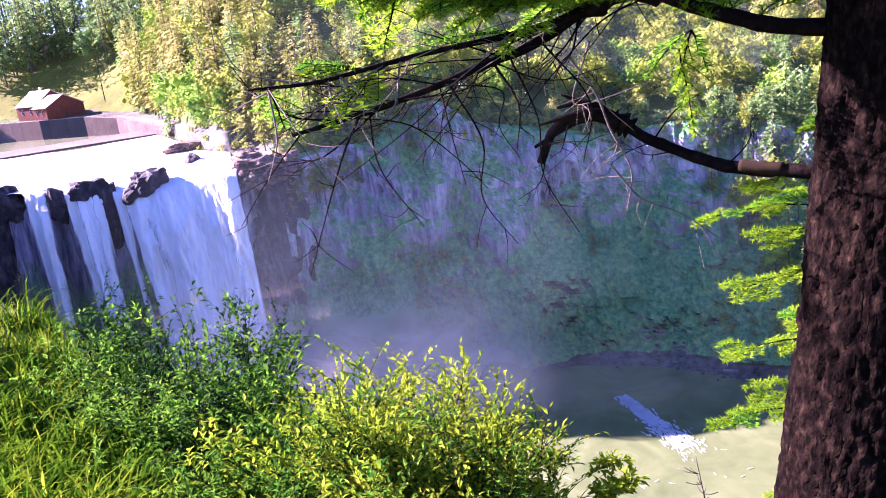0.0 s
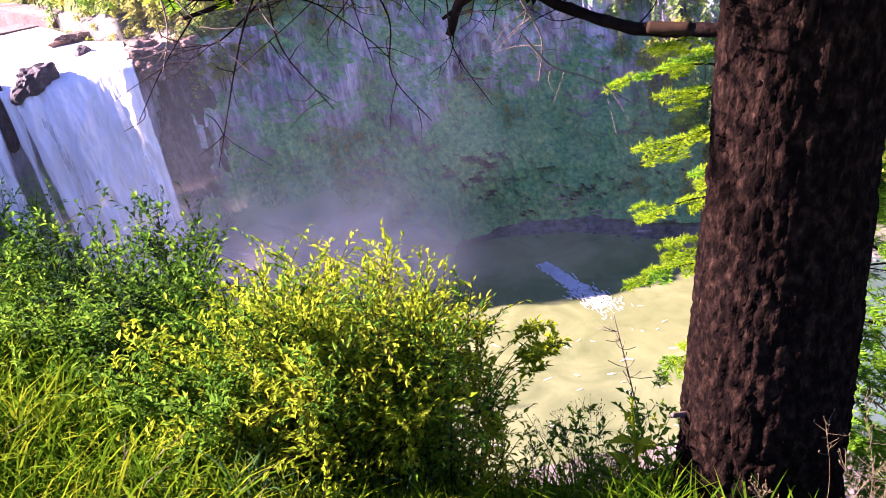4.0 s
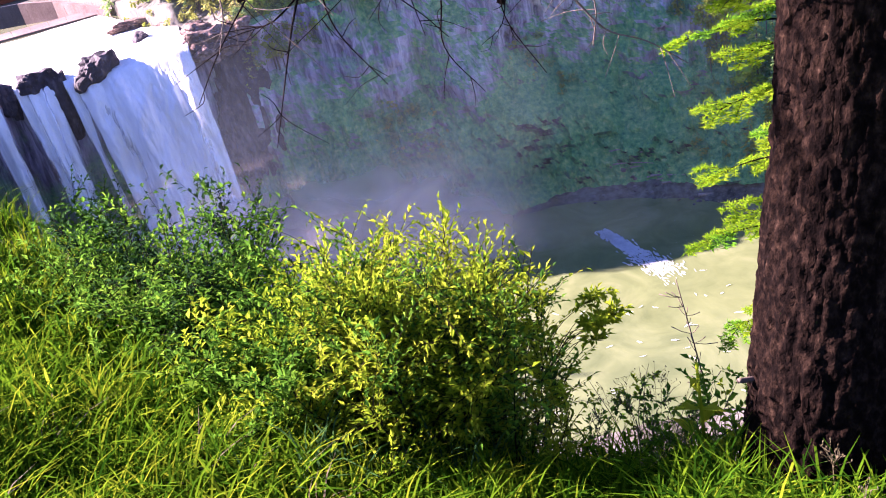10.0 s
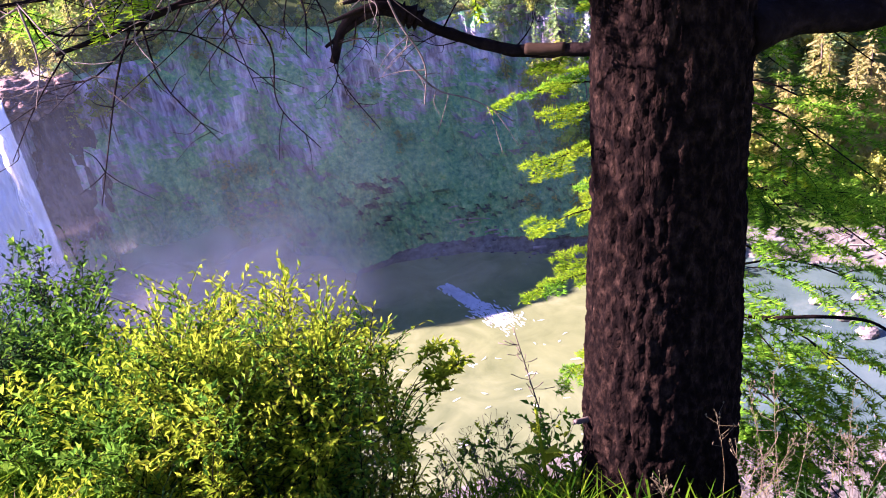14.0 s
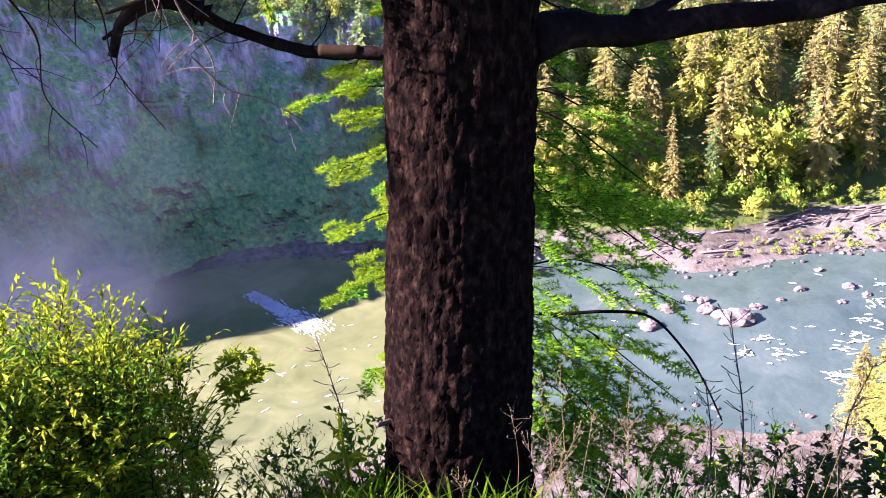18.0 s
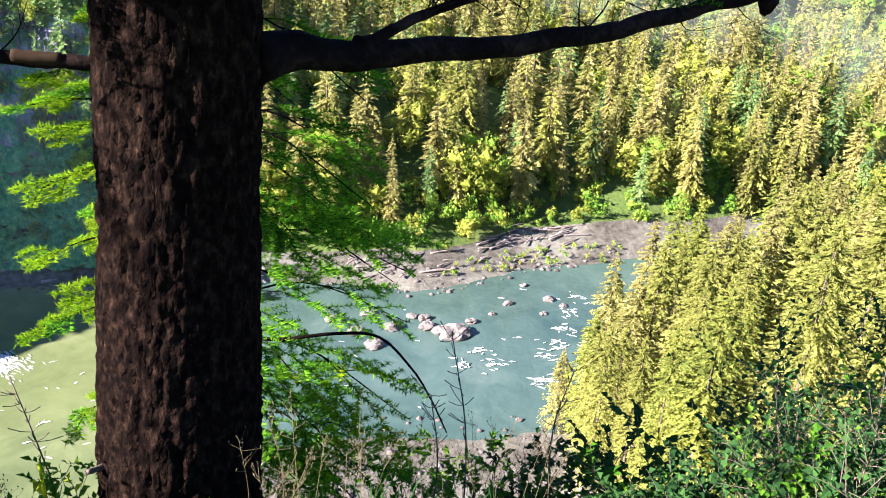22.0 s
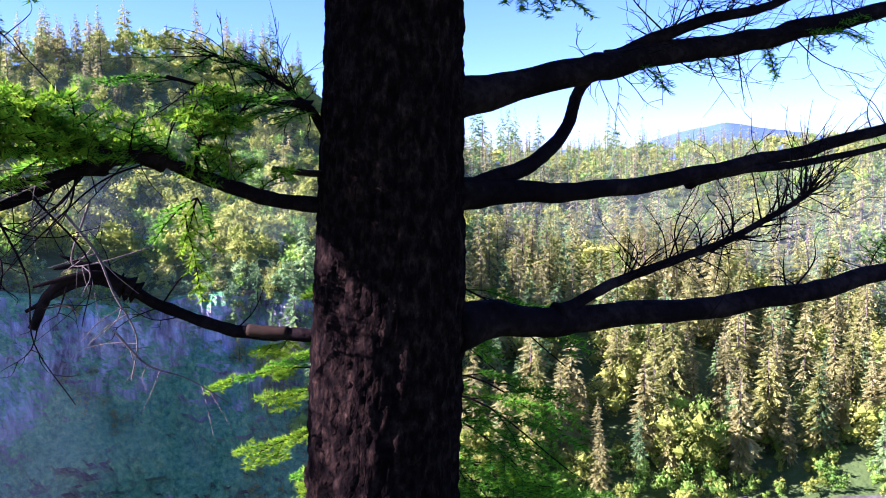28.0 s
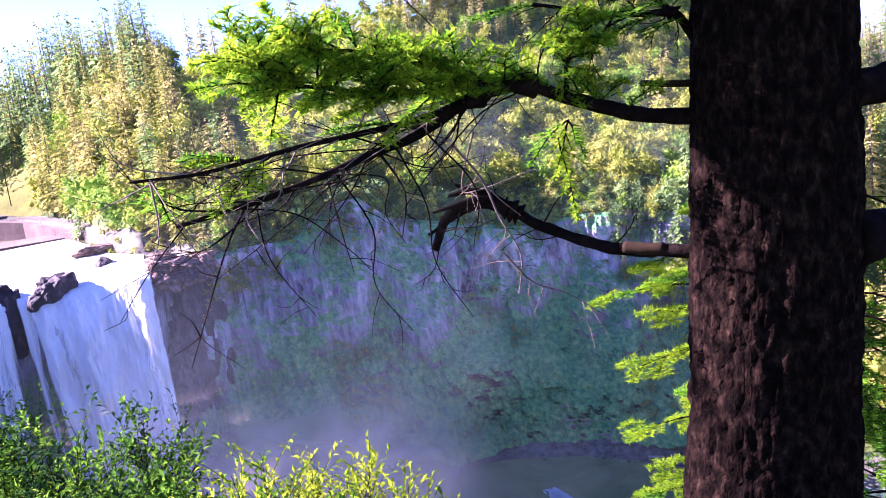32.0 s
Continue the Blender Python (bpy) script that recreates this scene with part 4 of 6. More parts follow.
def upper_crown():
    """The fir's own crown above the view, which shades its trunk."""
    rng = random.Random(77)
    w, f = Soup(), Soup()
    for k in range(48):
        z = 2.9 + 11.5 * (k / 48) ** 1.35
        c, r = trunk_axis(z)
        a = rng.uniform(0, 2 * math.pi) if k % 3 == 0 else math.pi + rng.gauss(0.15, 0.55)
        ln = (1 - (z - 2.4) / 14) * rng.uniform(1.4, 2.9)
        if math.cos(a) < -0.2 and z < 9.0 and k % 2:
            continue
        d = Vector((math.cos(a), math.sin(a), rng.uniform(0.0, 0.25)))
        pts = [c + d * ln * j / 5 + Vector((0, 0, -0.12 * ln * (j / 5) ** 2)) for j in range(6)]
        if any(p.z - 1.6 < 0.36 * math.hypot(p.x, p.y) + 0.25 and p.y > 0.3 for p in pts):
            continue
        if min((p - Vector((0, 0, 1.6))).length for p in pts) < 1.4:
            continue
        tube(w, pts, 0.035 * (1 - z / 20), 0.008, 6, 0.1, cap=False)
        for _ in range(10):
            u = rng.uniform(0.2, 1)
            i = min(int(u * 5), 4)
            p = pts[i].lerp(pts[i + 1], u * 5 - i)
            e = (d * 0.6 + Vector((rng.gauss(0, 0.6), rng.gauss(0, 0.6), rng.gauss(-0.1, 0.2)))).normalized()
            spray(Soup(), f, rng, p, e, rng.uniform(0.35, 0.7), 0.25, 0.004, 6, 80, 0.075, wide=0.3)
    # long limbs on the sunny side, above the view, added to shade the trunk
    for k in range(15):
        z = 2.95 + 0.2 * k
        c, r = trunk_axis(z)
        a = math.pi + rng.uniform(0.0, 0.38)
        ln = rng.uniform(2.2, 3.4)
        d = Vector((math.cos(a), math.sin(a), 0.16))
        pts = [c + d * ln * j / 6 for j in range(7)]
        tube(w, pts, 0.03, 0.008, 6, 0.1, cap=False)
        for _ in range(15):
            u = rng.uniform(0.15, 1)
            i = min(int(u * 6), 5)
            e = (d * 0.7 + Vector((rng.gauss(0, 0.5), rng.gauss(0, 0.6), rng.gauss(0.15, 0.12)))).normalized()
            spray(Soup(), f, rng, pts[i].lerp(pts[i + 1], u * 6 - i), e, rng.uniform(0.3, 0.6), 0.1, 0.004, 6, 90, 0.07, wide=0.3)
    tagged(put_under(w.make("upper_limbs", M_LIMB, True), fir), kind="stuff")
    tagged(put_under(f.make("upper_needles", [M_NEEDLE, M_NEEDLE_NEW], False), fir), kind="stuff")


upper_crown()


# ---- a young fir behind the old one ----
def young_fir():
    rng = random.Random(91)
    base = Vector((-0.22, 3.05, -1.25))
    root = holder("young_fir", base, "young fir with soft green sprays behind the old trunk", "tree")
    s = Soup()
    tube(s, smooth_line([base - Vector((0, 0, 0.3)), base + Vector((0.02, 0, 1.2)), base + Vector((0.0, 0.03, 2.9))], 8), 0.03, 0.006, 8, 0.1)
    put_under(s.make("trunk", M_LIMB, True), root)
    # boughs on the falls' side: bearing and elevation of the tip from the viewpoint
    for az, el in ((8, -9.6), (12, -12.9), (10.5, -14.2), (14.6, -14.8), (11, -16.2), (12.8, -19.6), (9.4, -21.6), (13.4, -23.8), (13.9, -28.0), (11.3, -26.6), (12.4, -34), (11, -37)):
        r = rng.uniform(2.7, 2.95)
        tip = polar(az, r, 1.6 + r * math.tan(radians(el)))
        p0 = Vector((base.x, base.y, tip.z - rng.uniform(0.0, 0.12)))
        w, f = Soup(), Soup()
        pts = smooth_line([p0, p0.lerp(tip, 0.55) + Vector((0, 0, 0.04)), tip], 6)
        tube(w, pts, 0.005, 0.0015, 5, 0.1, cap=False)
        d = (tip - p0).normalized()
        for j in range(6):
            i = min(int(len(pts) * (0.4 + 0.1 * j)), len(pts) - 2)
            side = Vector((-d.y, d.x, 0)) * (1 if j % 2 else -1)
            spray(w, f, rng, pts[i], d + side * rng.uniform(0.3, 0.9) + Vector((0, 0, rng.uniform(-0.15, 0.2))), rng.uniform(0.07, 0.15), 0.25, 0.002, 6, 620, 0.024, wide=0.11, index=1 if rng.random() < 0.8 else 0)
        b = put_under(w.make("branch", M_LIMB, True), root)
        nd = tagged(f.make("needle_foliage", [M_NEEDLE, M_NEEDLE_NEW], False), kind="stuff")
        nd.parent = b
    for k in range(26):
        u = (k + rng.random()) / 26
        z = base.z + 0.45 + 2.2 * u
        right = True
        if u > 0.72 and rng.random() < 0.6:
            continue
        ln = (rng.uniform(0.5, 1.05) if right else rng.uniform(0.34, 0.66)) * (1.1 - 0.4 * u)
        a = rng.uniform(-0.75, 0.5) + (0 if right else math.pi)
        if not right:
            a = math.pi - rng.uniform(-0.7, 0.45)
        d = Vector((math.cos(a), math.sin(a), rng.uniform(-0.05, 0.22) if right else rng.uniform(-0.3, 0.32)))
        p0 = Vector((base.x, base.y, z))
        w, f = Soup(), Soup()
        pts = smooth_line([p0, p0 + d * ln * 0.5 + Vector((0, 0, 0.03)), p0 + d * ln + Vector((0, 0, -0.3 * ln))], 5)
        tube(w, pts, 0.006, 0.002, 5, 0.1, cap=False)
        new_share = 0.1 if right else 1.0
        for j in range(4 if right else 5):
            i = int(len(pts) * (0.35 + 0.6 * j / 5))
            i = min(i, len(pts) - 2)
            side = Vector((-d.y, d.x, 0)) * (1 if j % 2 else -1)
            spray(w, f, rng, pts[i], d + side * (rng.uniform(0.2, 0.8) if right else rng.uniform(0.1, 0.5)) + Vector((0, 0, rng.uniform(-0.2, 0.1))), ln * rng.uniform(0.32, 0.55), 0.45, 0.0025, 8, 440, 0.031, wide=0.1, index=1 if rng.random() < new_share else 0)
        b = put_under(w.make("branch", M_LIMB, True), root)
        nd = tagged(f.make("needle_foliage", [M_NEEDLE, M_NEEDLE_NEW], False), kind="stuff")
        nd.parent = b


young_fir()
twig_soup = Soup()
tube(twig_soup, smooth_line([(-0.1, 2.95, -0.1), (0.12, 2.75, -0.03), (0.34, 2.74, -0.02), (0.51, 2.72, -0.04), (0.64, 2.69, -0.18), (0.72, 2.67, -0.32), (0.79, 2.65, -0.48)], 6), 0.009, 0.003, 6, 0.1)

# ---- shrubs, weeds and grass on the rim ----
tagged(twig_soup.make("arched_twig", M_LIMB, True), "bare arching twig beside the old trunk", "twig")
G = "shrubs on the rim"
shrub("leafy_shrub", polar(38.5, 2.85, -0.85), 1.28, 0.62, 84, 24000, 0.037, [M_LEAF_LIME, M_LEAF_GREEN, M_LEAF_LIME], M_LIMB, "bushy lime-green shrub with small oval leaves, sunlit from behind", 5, group=G, start=0.3, twig=0.0038, aspect=0.42)
shrub("leafy_shrub", polar(32.5, 2.75, -0.95), 1.2, 0.34, 40, 9000, 0.035, [M_LEAF_LIME, M_LEAF_GREEN], M_LIMB, "lime-green shrub with many thin dark stems", 6, lean=(0.05, 0), group=G, start=0.33, twig=0.0036, aspect=0.42)
shrub("leafy_shrub", polar(28.5, 2.8, -0.35), 0.32, 0.1, 9, 520, 0.042, [M_LEAF_LIME], M_LIMB, "thin branch of lime leaves reaching out over the gorge", 7, lean=(0.27, 0.1), group=G, start=0.72, aspect=0.42, twig=0.003)
shrub("leafy_shrub", polar(47, 3.1, -0.85), 1.15, 0.5, 50, 11000, 0.042, [M_LEAF_GREEN, M_LEAF_LIME], M_LIMB, "mid-green shrub in the tall grass", 8, group=G, start=0.3)
shrub("leafy_shrub", polar(52, 4.0, -0.95), 1.4, 0.6, 48, 10000, 0.042, [M_LEAF_GREEN, M_LEAF_DARK], M_LIMB, "dark green shrub at the rim above the gorge", 9, group=G, start=0.25)
shrub("leafy_shrub", polar(57.5, 4.8, -0.95), 1.3, 0.55, 44, 9000, 0.042, [M_LEAF_GREEN, M_LEAF_DARK], M_LIMB, "dark green shrub beside the long grass", 10, group=G, start=0.25)
shrub("leafy_shrub", polar(20, 2.7, -1.05), 0.62, 0.35, 16, 480, 0.036, [M_LEAF_GREEN, M_LEAF_LIME], M_TWIG, "low twiggy shrub with small leaves", 11, group=G, start=0.3, twig=0.003)
shrub("leafy_shrub", polar(26, 2.8, -1.1), 0.5, 0.3, 14, 380, 0.034, [M_LEAF_GREEN, M_LEAF_LIME], M_TWIG, "low twiggy shrub with small leaves", 12, group=G, start=0.3, twig=0.003)
shrub("leafy_shrub", polar(15, 2.6, -1.0), 0.75, 0.24, 14, 700, 0.042, [M_LEAF_GREEN, M_LEAF_LIME], M_TWIG, "green weeds crowding the foot of the fir", 13, group=G, start=0.25, twig=0.003)
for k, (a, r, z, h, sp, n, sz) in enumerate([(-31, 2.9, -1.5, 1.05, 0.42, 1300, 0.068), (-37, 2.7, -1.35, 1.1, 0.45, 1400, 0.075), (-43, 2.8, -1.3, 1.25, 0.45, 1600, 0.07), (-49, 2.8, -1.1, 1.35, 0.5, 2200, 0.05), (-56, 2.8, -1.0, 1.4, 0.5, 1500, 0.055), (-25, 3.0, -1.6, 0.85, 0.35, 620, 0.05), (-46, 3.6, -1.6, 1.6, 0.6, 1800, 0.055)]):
    shrub("bramble_shrub", polar(a, r, z), h, sp, 22, int(n * 2.2), sz * 0.62, [M_LEAF_DARK, M_LEAF_DARK, M_LEAF_GREEN], M_TWIG, "dark green broad-leaved bramble, shade painted into its leaves", 40 + k, group="brambles on the rim", aspect=0.75, start=0.3)
for k, (a, r, z, h, sp, n, sz) in enumerate([(-14, 2.9, -1.2, 0.55, 0.35, 520, 0.04), (-8, 2.75, -1.15, 0.5, 0.3, 420, 0.04), (-20, 3.0, -1.3, 0.6, 0.35, 420, 0.045)]):
    shrub("leafy_shrub", polar(a, r, z), h, sp, 16, n, sz, [M_LEAF_GREEN, M_LEAF_DARK], M_TWIG, "low thin weeds with small green leaves", 50 + k, group=G, start=0.3, twig=0.003)


def tall_weed():
    """A pale green thistle-like weed with paired leaves."""
    rng = random.Random(63)
    base = polar(15.6, 2.45, -0.95)
    root = holder("tall_weed", base, "pale green upright weed with toothed leaves", "weed")
    s, f = Soup(), Soup()
    pts = smooth_line([base - Vector((0, 0, 0.1)), base + Vector((0.01, 0, 0.35)), base + Vector((0.0, 0.02, 0.75))], 6)
    tube(s, pts, 0.011, 0.005, 7, 0.05)
    for k in range(16):
        u = (k + 1) / 17
        p = pts[int(u * (len(pts) - 1))]
        a = k * 2.4
        d = Vector((math.cos(a), math.sin(a), 0.35)).normalized()
        ln = 0.19 * (1.15 - u) + 0.04
        leaf_card(f, rng, p, d, Vector((0, 0, 1)), ln, ln * 0.42)
    put_under(s.make("stalk", M_LEAF_LIME, True), root)
    put_under(f.make("leaves", M_LEAF_LIME), root)


tall_weed()


def dead_stalk(pts, seed, label="dry dark stalk with side buds"):
    rng = random.Random(seed)
    s = Soup()
    line = smooth_line(pts, 6)
    tube(s, line, 0.005, 0.002, 5, 0.1)
    for _ in range(34):
        p = rng.choice(line[3:])
        e = p + Vector((rng.gauss(0, 0.04), rng.gauss(0, 0.03), rng.uniform(0, 0.06)))
        tube(s, [p, p.lerp(e, 0.5) + Vector((0, 0, -0.006)), e], 0.0012, 0.002, 4)
    ob = s.make("dry_stalk", M_TWIG, True)
    tagged(ob, label, "stalk", "dry stalks")


dead_stalk([(-0.72, 2.86, -1.0), (-0.75, 2.86, -0.71), (-0.79, 2.85, -0.41), (-0.83, 2.84, -0.14)], 1)
dead_stalk([(0.66, 2.5, -1.2), (0.73, 2.55, -0.6), (0.7, 2.6, -0.25)], 2, "tall dry weed against the river")
dead_stalk([(0.86, 2.55, -1.2), (0.86, 2.6, -0.5), (0.78, 2.62, -0.02)], 3, "tall dry weed against the river")
dead_stalk([(1.2, 2.4, -1.1), (1.15, 2.42, -0.4), (1.22, 2.45, -0.1)], 4, "tall dry weed against the river")


def seed_grass(seed, az0, az1, r0, r1, count, height, label):
    """Thin stalks with loose seed heads."""
    rng = random.Random(seed)
    s, h = Soup(), Soup()
    for _ in range(count):
        a, r = rng.uniform(az0, az1), rng.uniform(r0, r1)
        b = polar(a, r, land(a, r) - 0.03)
        ht = height * rng.uniform(0.6, 1.1)
        tip = b + Vector((rng.gauss(0, 0.12), rng.gauss(0, 0.1), ht))
        line = smooth_line([b, b.lerp(tip, 0.55) + Vector((rng.gauss(0, 0.02), 0, 0.03)), tip], 5)
        tube(s, line, 0.0012, 0.0006, 3, cap=False)
        for k in range(14):
            p = line[-1].lerp(line[-4], rng.random())
            e = p + Vector((rng.gauss(0, 0.022), rng.gauss(0, 0.022), rng.uniform(0.0, 0.04)))
            tube(s, [p, e], 0.0006, 0.0005, 3, cap=False)
            leaf_card(h, rng, e, Vector((rng.gauss(0, 0.4), rng.gauss(0, 0.4), 1)).normalized(), Vector((0, 1, 0)), 0.012, 0.005)
    root = holder("seeding_grass", polar((az0 + az1) / 2, (r0 + r1) / 2, -0.9), label, "grass", kind="stuff")
    put_under(s.make("stalks", M_STRAW, True), root)
    put_under(h.make("seed_heads", M_STRAW), root)


seed_grass(3, -8, 8, 1.75, 2.2, 16, 0.7, "thin seeding grass before the fir's foot")
seed_grass(4, -26, -8, 2.2, 3.0, 30, 0.8, "thin seeding grass at the rim")
seed_grass(5, 14, 30, 2.3, 2.9, 30, 0.55, "thin seeding grass above the gorge")
seed_grass(6, 56, 68, 4.0, 7.0, 40, 0.9, "pale seeding grass on the rise")


def grass(name, count, az0, az1, r0, r1, height, material, label, seed, keep=1.0, bend=0.5, width=0.006):
    """Long arched blades; they stand in tufts."""
    rng = random.Random(seed)
    s = Soup()
    made = 0
    while made < count:
        a = rng.uniform(az0, az1)
        r = r0 + (r1 - r0) * rng.random() ** 1.15
        c = polar(a, r, land(a, r))
        if noise.noise(c * 1.3 + Vector((seed, 0, 0))) < -0.28:
            continue
        tuft = rng.uniform(0, 2 * math.pi)
        th = height * rng.uniform(0.6, 1.2) * (0.8 + 0.4 * noise.noise(c * 0.9))
        for _ in range(rng.randint(6, 14)):
            b = c + Vector((rng.gauss(0, 0.05), rng.gauss(0, 0.05), -0.03))
            t2 = tuft + rng.gauss(0, 1.3)
            d = Vector((math.cos(t2), math.sin(t2), 0))
            h = th * rng.uniform(0.5, 1.1)
            lean = h * bend * rng.uniform(0.15, 1.3)
            w = Vector((-d.y, d.x, 0)) * width * rng.uniform(0.6, 1.3)
            v = []
            for j in range(4):
                u = j / 4
                p = b + d * lean * u * u + Vector((0, 0, h * (u - 0.32 * u * u * u * min(1.6, lean / h + 0.3))))
                k = 1 - 0.7 * u * u
                v += [p - w * k, p + w * k]
            v.append(b + d * lean * 1.05 + Vector((0, 0, h * (1 - 0.34 * min(1.6, lean / h + 0.3)))))
            s.add(v, [(0, 1, 3, 2), (2, 3, 5, 4), (4, 5, 7, 6), (6, 7, 8)])
            made += 1
    tagged(s.make(name, material), label, "grass", kind="stuff")


grass("grass", 26000, 34, 80, 0.9, 4.2, 0.36, M_GRASS, "long lush sunlit grass on the rim", 21, bend=0.85, width=0.0052)
grass("grass", 18000, 50, 82, 3.2, 10.5, 0.5, M_GRASS, "long grass on the rise above the gorge", 22, bend=0.7, width=0.0075)
grass("grass", 13000, -4, 46, 1.0, 2.9, 0.3, M_GRASS, "green grass round the shrubs and the fir", 23, bend=0.85, width=0.0045)
# takes the dark leaf colour to stand in for shade
grass("grass", 6500, -62, -4, 1.0, 3.6, 0.34, M_LEAF_DARK, "grass and weeds on the rim, painted dark for shade", 24, bend=0.7, width=0.004)
grass("grass", 900, 30, 75, 1.0, 4.5, 0.34, M_STRAW, "dry straw-coloured blades among the green", 25, bend=0.9, width=0.004)
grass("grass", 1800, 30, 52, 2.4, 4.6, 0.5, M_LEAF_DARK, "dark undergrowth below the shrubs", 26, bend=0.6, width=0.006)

# ---- water ----
def water_mat(name, stops, rough=0.15, ripple=0.06, scale=0.5, big=0.015):
    m = mat(name, stops, 0.06, rough, ripple, scale, big=big, spec=0.3, stretch=(1, 1, 1), distort=1.5)
    return m


M_POOL = water_mat("milky_pool_water", [(0.32, 0.0825, 0.106, 0.0404), (0.5, 0.136, 0.162, 0.0661), (0.64, 0.198, 0.212, 0.103), (0.74, 0.346, 0.348, 0.221)])
M_RIVER = water_mat("green_river_water", [(0.35, 0.034, 0.066, 0.056), (0.55, 0.064, 0.106, 0.09), (0.75, 0.11, 0.148, 0.125)], 0.12, 0.14, 0.5)
M_UPPER = water_mat("upper_river_water", [(0.35, 0.14, 0.16, 0.08), (0.6, 0.24, 0.25, 0.14)], 0.1, 0.03, 0.8)
M_FALL = mat("falling_water", [(0.34, 0.7, 0.73, 0.76), (0.48, 0.88, 0.89, 0.9), (0.6, 0.95, 0.95, 0.95)], 0.3, 0.9, 0.9, 0.45, stretch=(1, 1, 0.22), big=0.06, distort=1.2, translucent=0.15)


def thin_out(m, lo, hi, scale, stretch):
    """Lets a sheet of water fray: its edges and thin streaks let the rock show through."""
    nt = m.node_tree
    n, k = nt.nodes, nt.links.new
    out = n["Material Output"]
    body = out.inputs[0].links[0].from_socket
    tc, mp, no = n.new("ShaderNodeTexCoord"), n.new("ShaderNodeMapping"), n.new("ShaderNodeTexNoise")
    mp.inputs["Scale"].default_value = stretch
    k(tc.outputs["Object"], mp.inputs[0])
    k(mp.outputs[0], no.inputs["Vector"])
    no.inputs["Scale"].default_value, no.inputs["Detail"].default_value, no.inputs["Distortion"].default_value = scale, 8, 0.6
    uv = n.new("ShaderNodeSeparateXYZ")
    k(tc.outputs["UV"], uv.inputs[0])
    ad = n.new("ShaderNodeMath")
    k(no.outputs["Fac"], ad.inputs[0])
    k(uv.outputs[0], ad.inputs[1])
    mr = n.new("ShaderNodeMapRange")
    mr.interpolation_type = "SMOOTHSTEP"
    mr.inputs[1].default_value, mr.inputs[2].default_value = lo, hi
    k(ad.outputs[0], mr.inputs[0])
    tr, mx = n.new("ShaderNodeBsdfTransparent"), n.new("ShaderNodeMixShader")
    k(mr.outputs[0], mx.inputs[0])
    k(tr.outputs[0], mx.inputs[1])
    k(body, mx.inputs[2])
    k(mx.outputs[0], out.inputs[0])


thin_out(M_FALL, 0.6, 0.95, 0.35, (1, 1, 0.12))
M_FOAM = mat("foam", [(0.34, 0.42, 0.45, 0.42), (0.5, 0.66, 0.68, 0.66), (0.64, 0.84, 0.85, 0.83)], 0.35, 0.7, 0.5, 0.8, big=0.08)


# jet foam, greyer and bluer than M_FOAM: shade is put into its colour
M_JET = mat("shaded_jet_foam", [(0.34, 0.32, 0.368, 0.384), (0.5, 0.464, 0.512, 0.528), (0.66, 0.592, 0.624, 0.64)], 0.5, 0.6, 0.3, 1.2, big=0.1)


def sheet(name, outline_az, r_in, r_out, z, material, label, steps=24, dr=14, amp=0.0):
    verts, faces = [], []
    azs = np.linspace(outline_az[0], outline_az[1], steps)
    for a in azs:
        for j in range(dr):
            r = r_in(a) + (r_out(a) - r_in(a)) * j / (dr - 1)
            p = polar(a, r, z)
            p.z += amp * noise.fractal(p * 0.12, 1.0, 2.0, 3)
            verts.append(p)
    for i in range(steps - 1):
        for j in range(dr - 1):
            faces.append((i * dr + j, i * dr + j + 1, (i + 1) * dr + j + 1, (i + 1) * dr + j))
    return tagged(mesh_from(name, verts, faces, material, True), label, "water", kind="structure")


sheet("water_pool", (3, 64), lambda a: 110, lambda a: 360, POOL, M_POOL, "milky green plunge pool below the falls", 90, 60, 0.18)
sheet("water_river", (-62, 3), lambda a: 130, lambda a: 480, POOL, M_RIVER, "green river with rapids leaving the pool", 90, 70, 0.22)
sheet("water_upper", (46.8, 80), lambda a: by(a, (46, 300), (49, 345), (51, 437), (56, 428), (66, 440), (80, 450)),
      lambda a: by(a, (46, 330), (49, 350), (50.5, 430), (54, 492), (58, 538), (61, 572), (80, 660)), BRINK, M_UPPER, "flat olive river above the falls", 40, 20)


# ---- the falls ----
falls = holder("waterfall", polar(53, 288, POOL), "tall white waterfall pouring in four strands over dark rock", "waterfall")


def lip(az):
    """Distance and height of the falls' lip."""
    return by(az, (46.5, 275), (47.7, 277), (51.5, 289), (55, 297), (58, 305), (60.5, 314), (63, 322)), by(az, (46, -38.5), (48, -39), (51, -41), (55, -42), (58, -40), (61, -39))


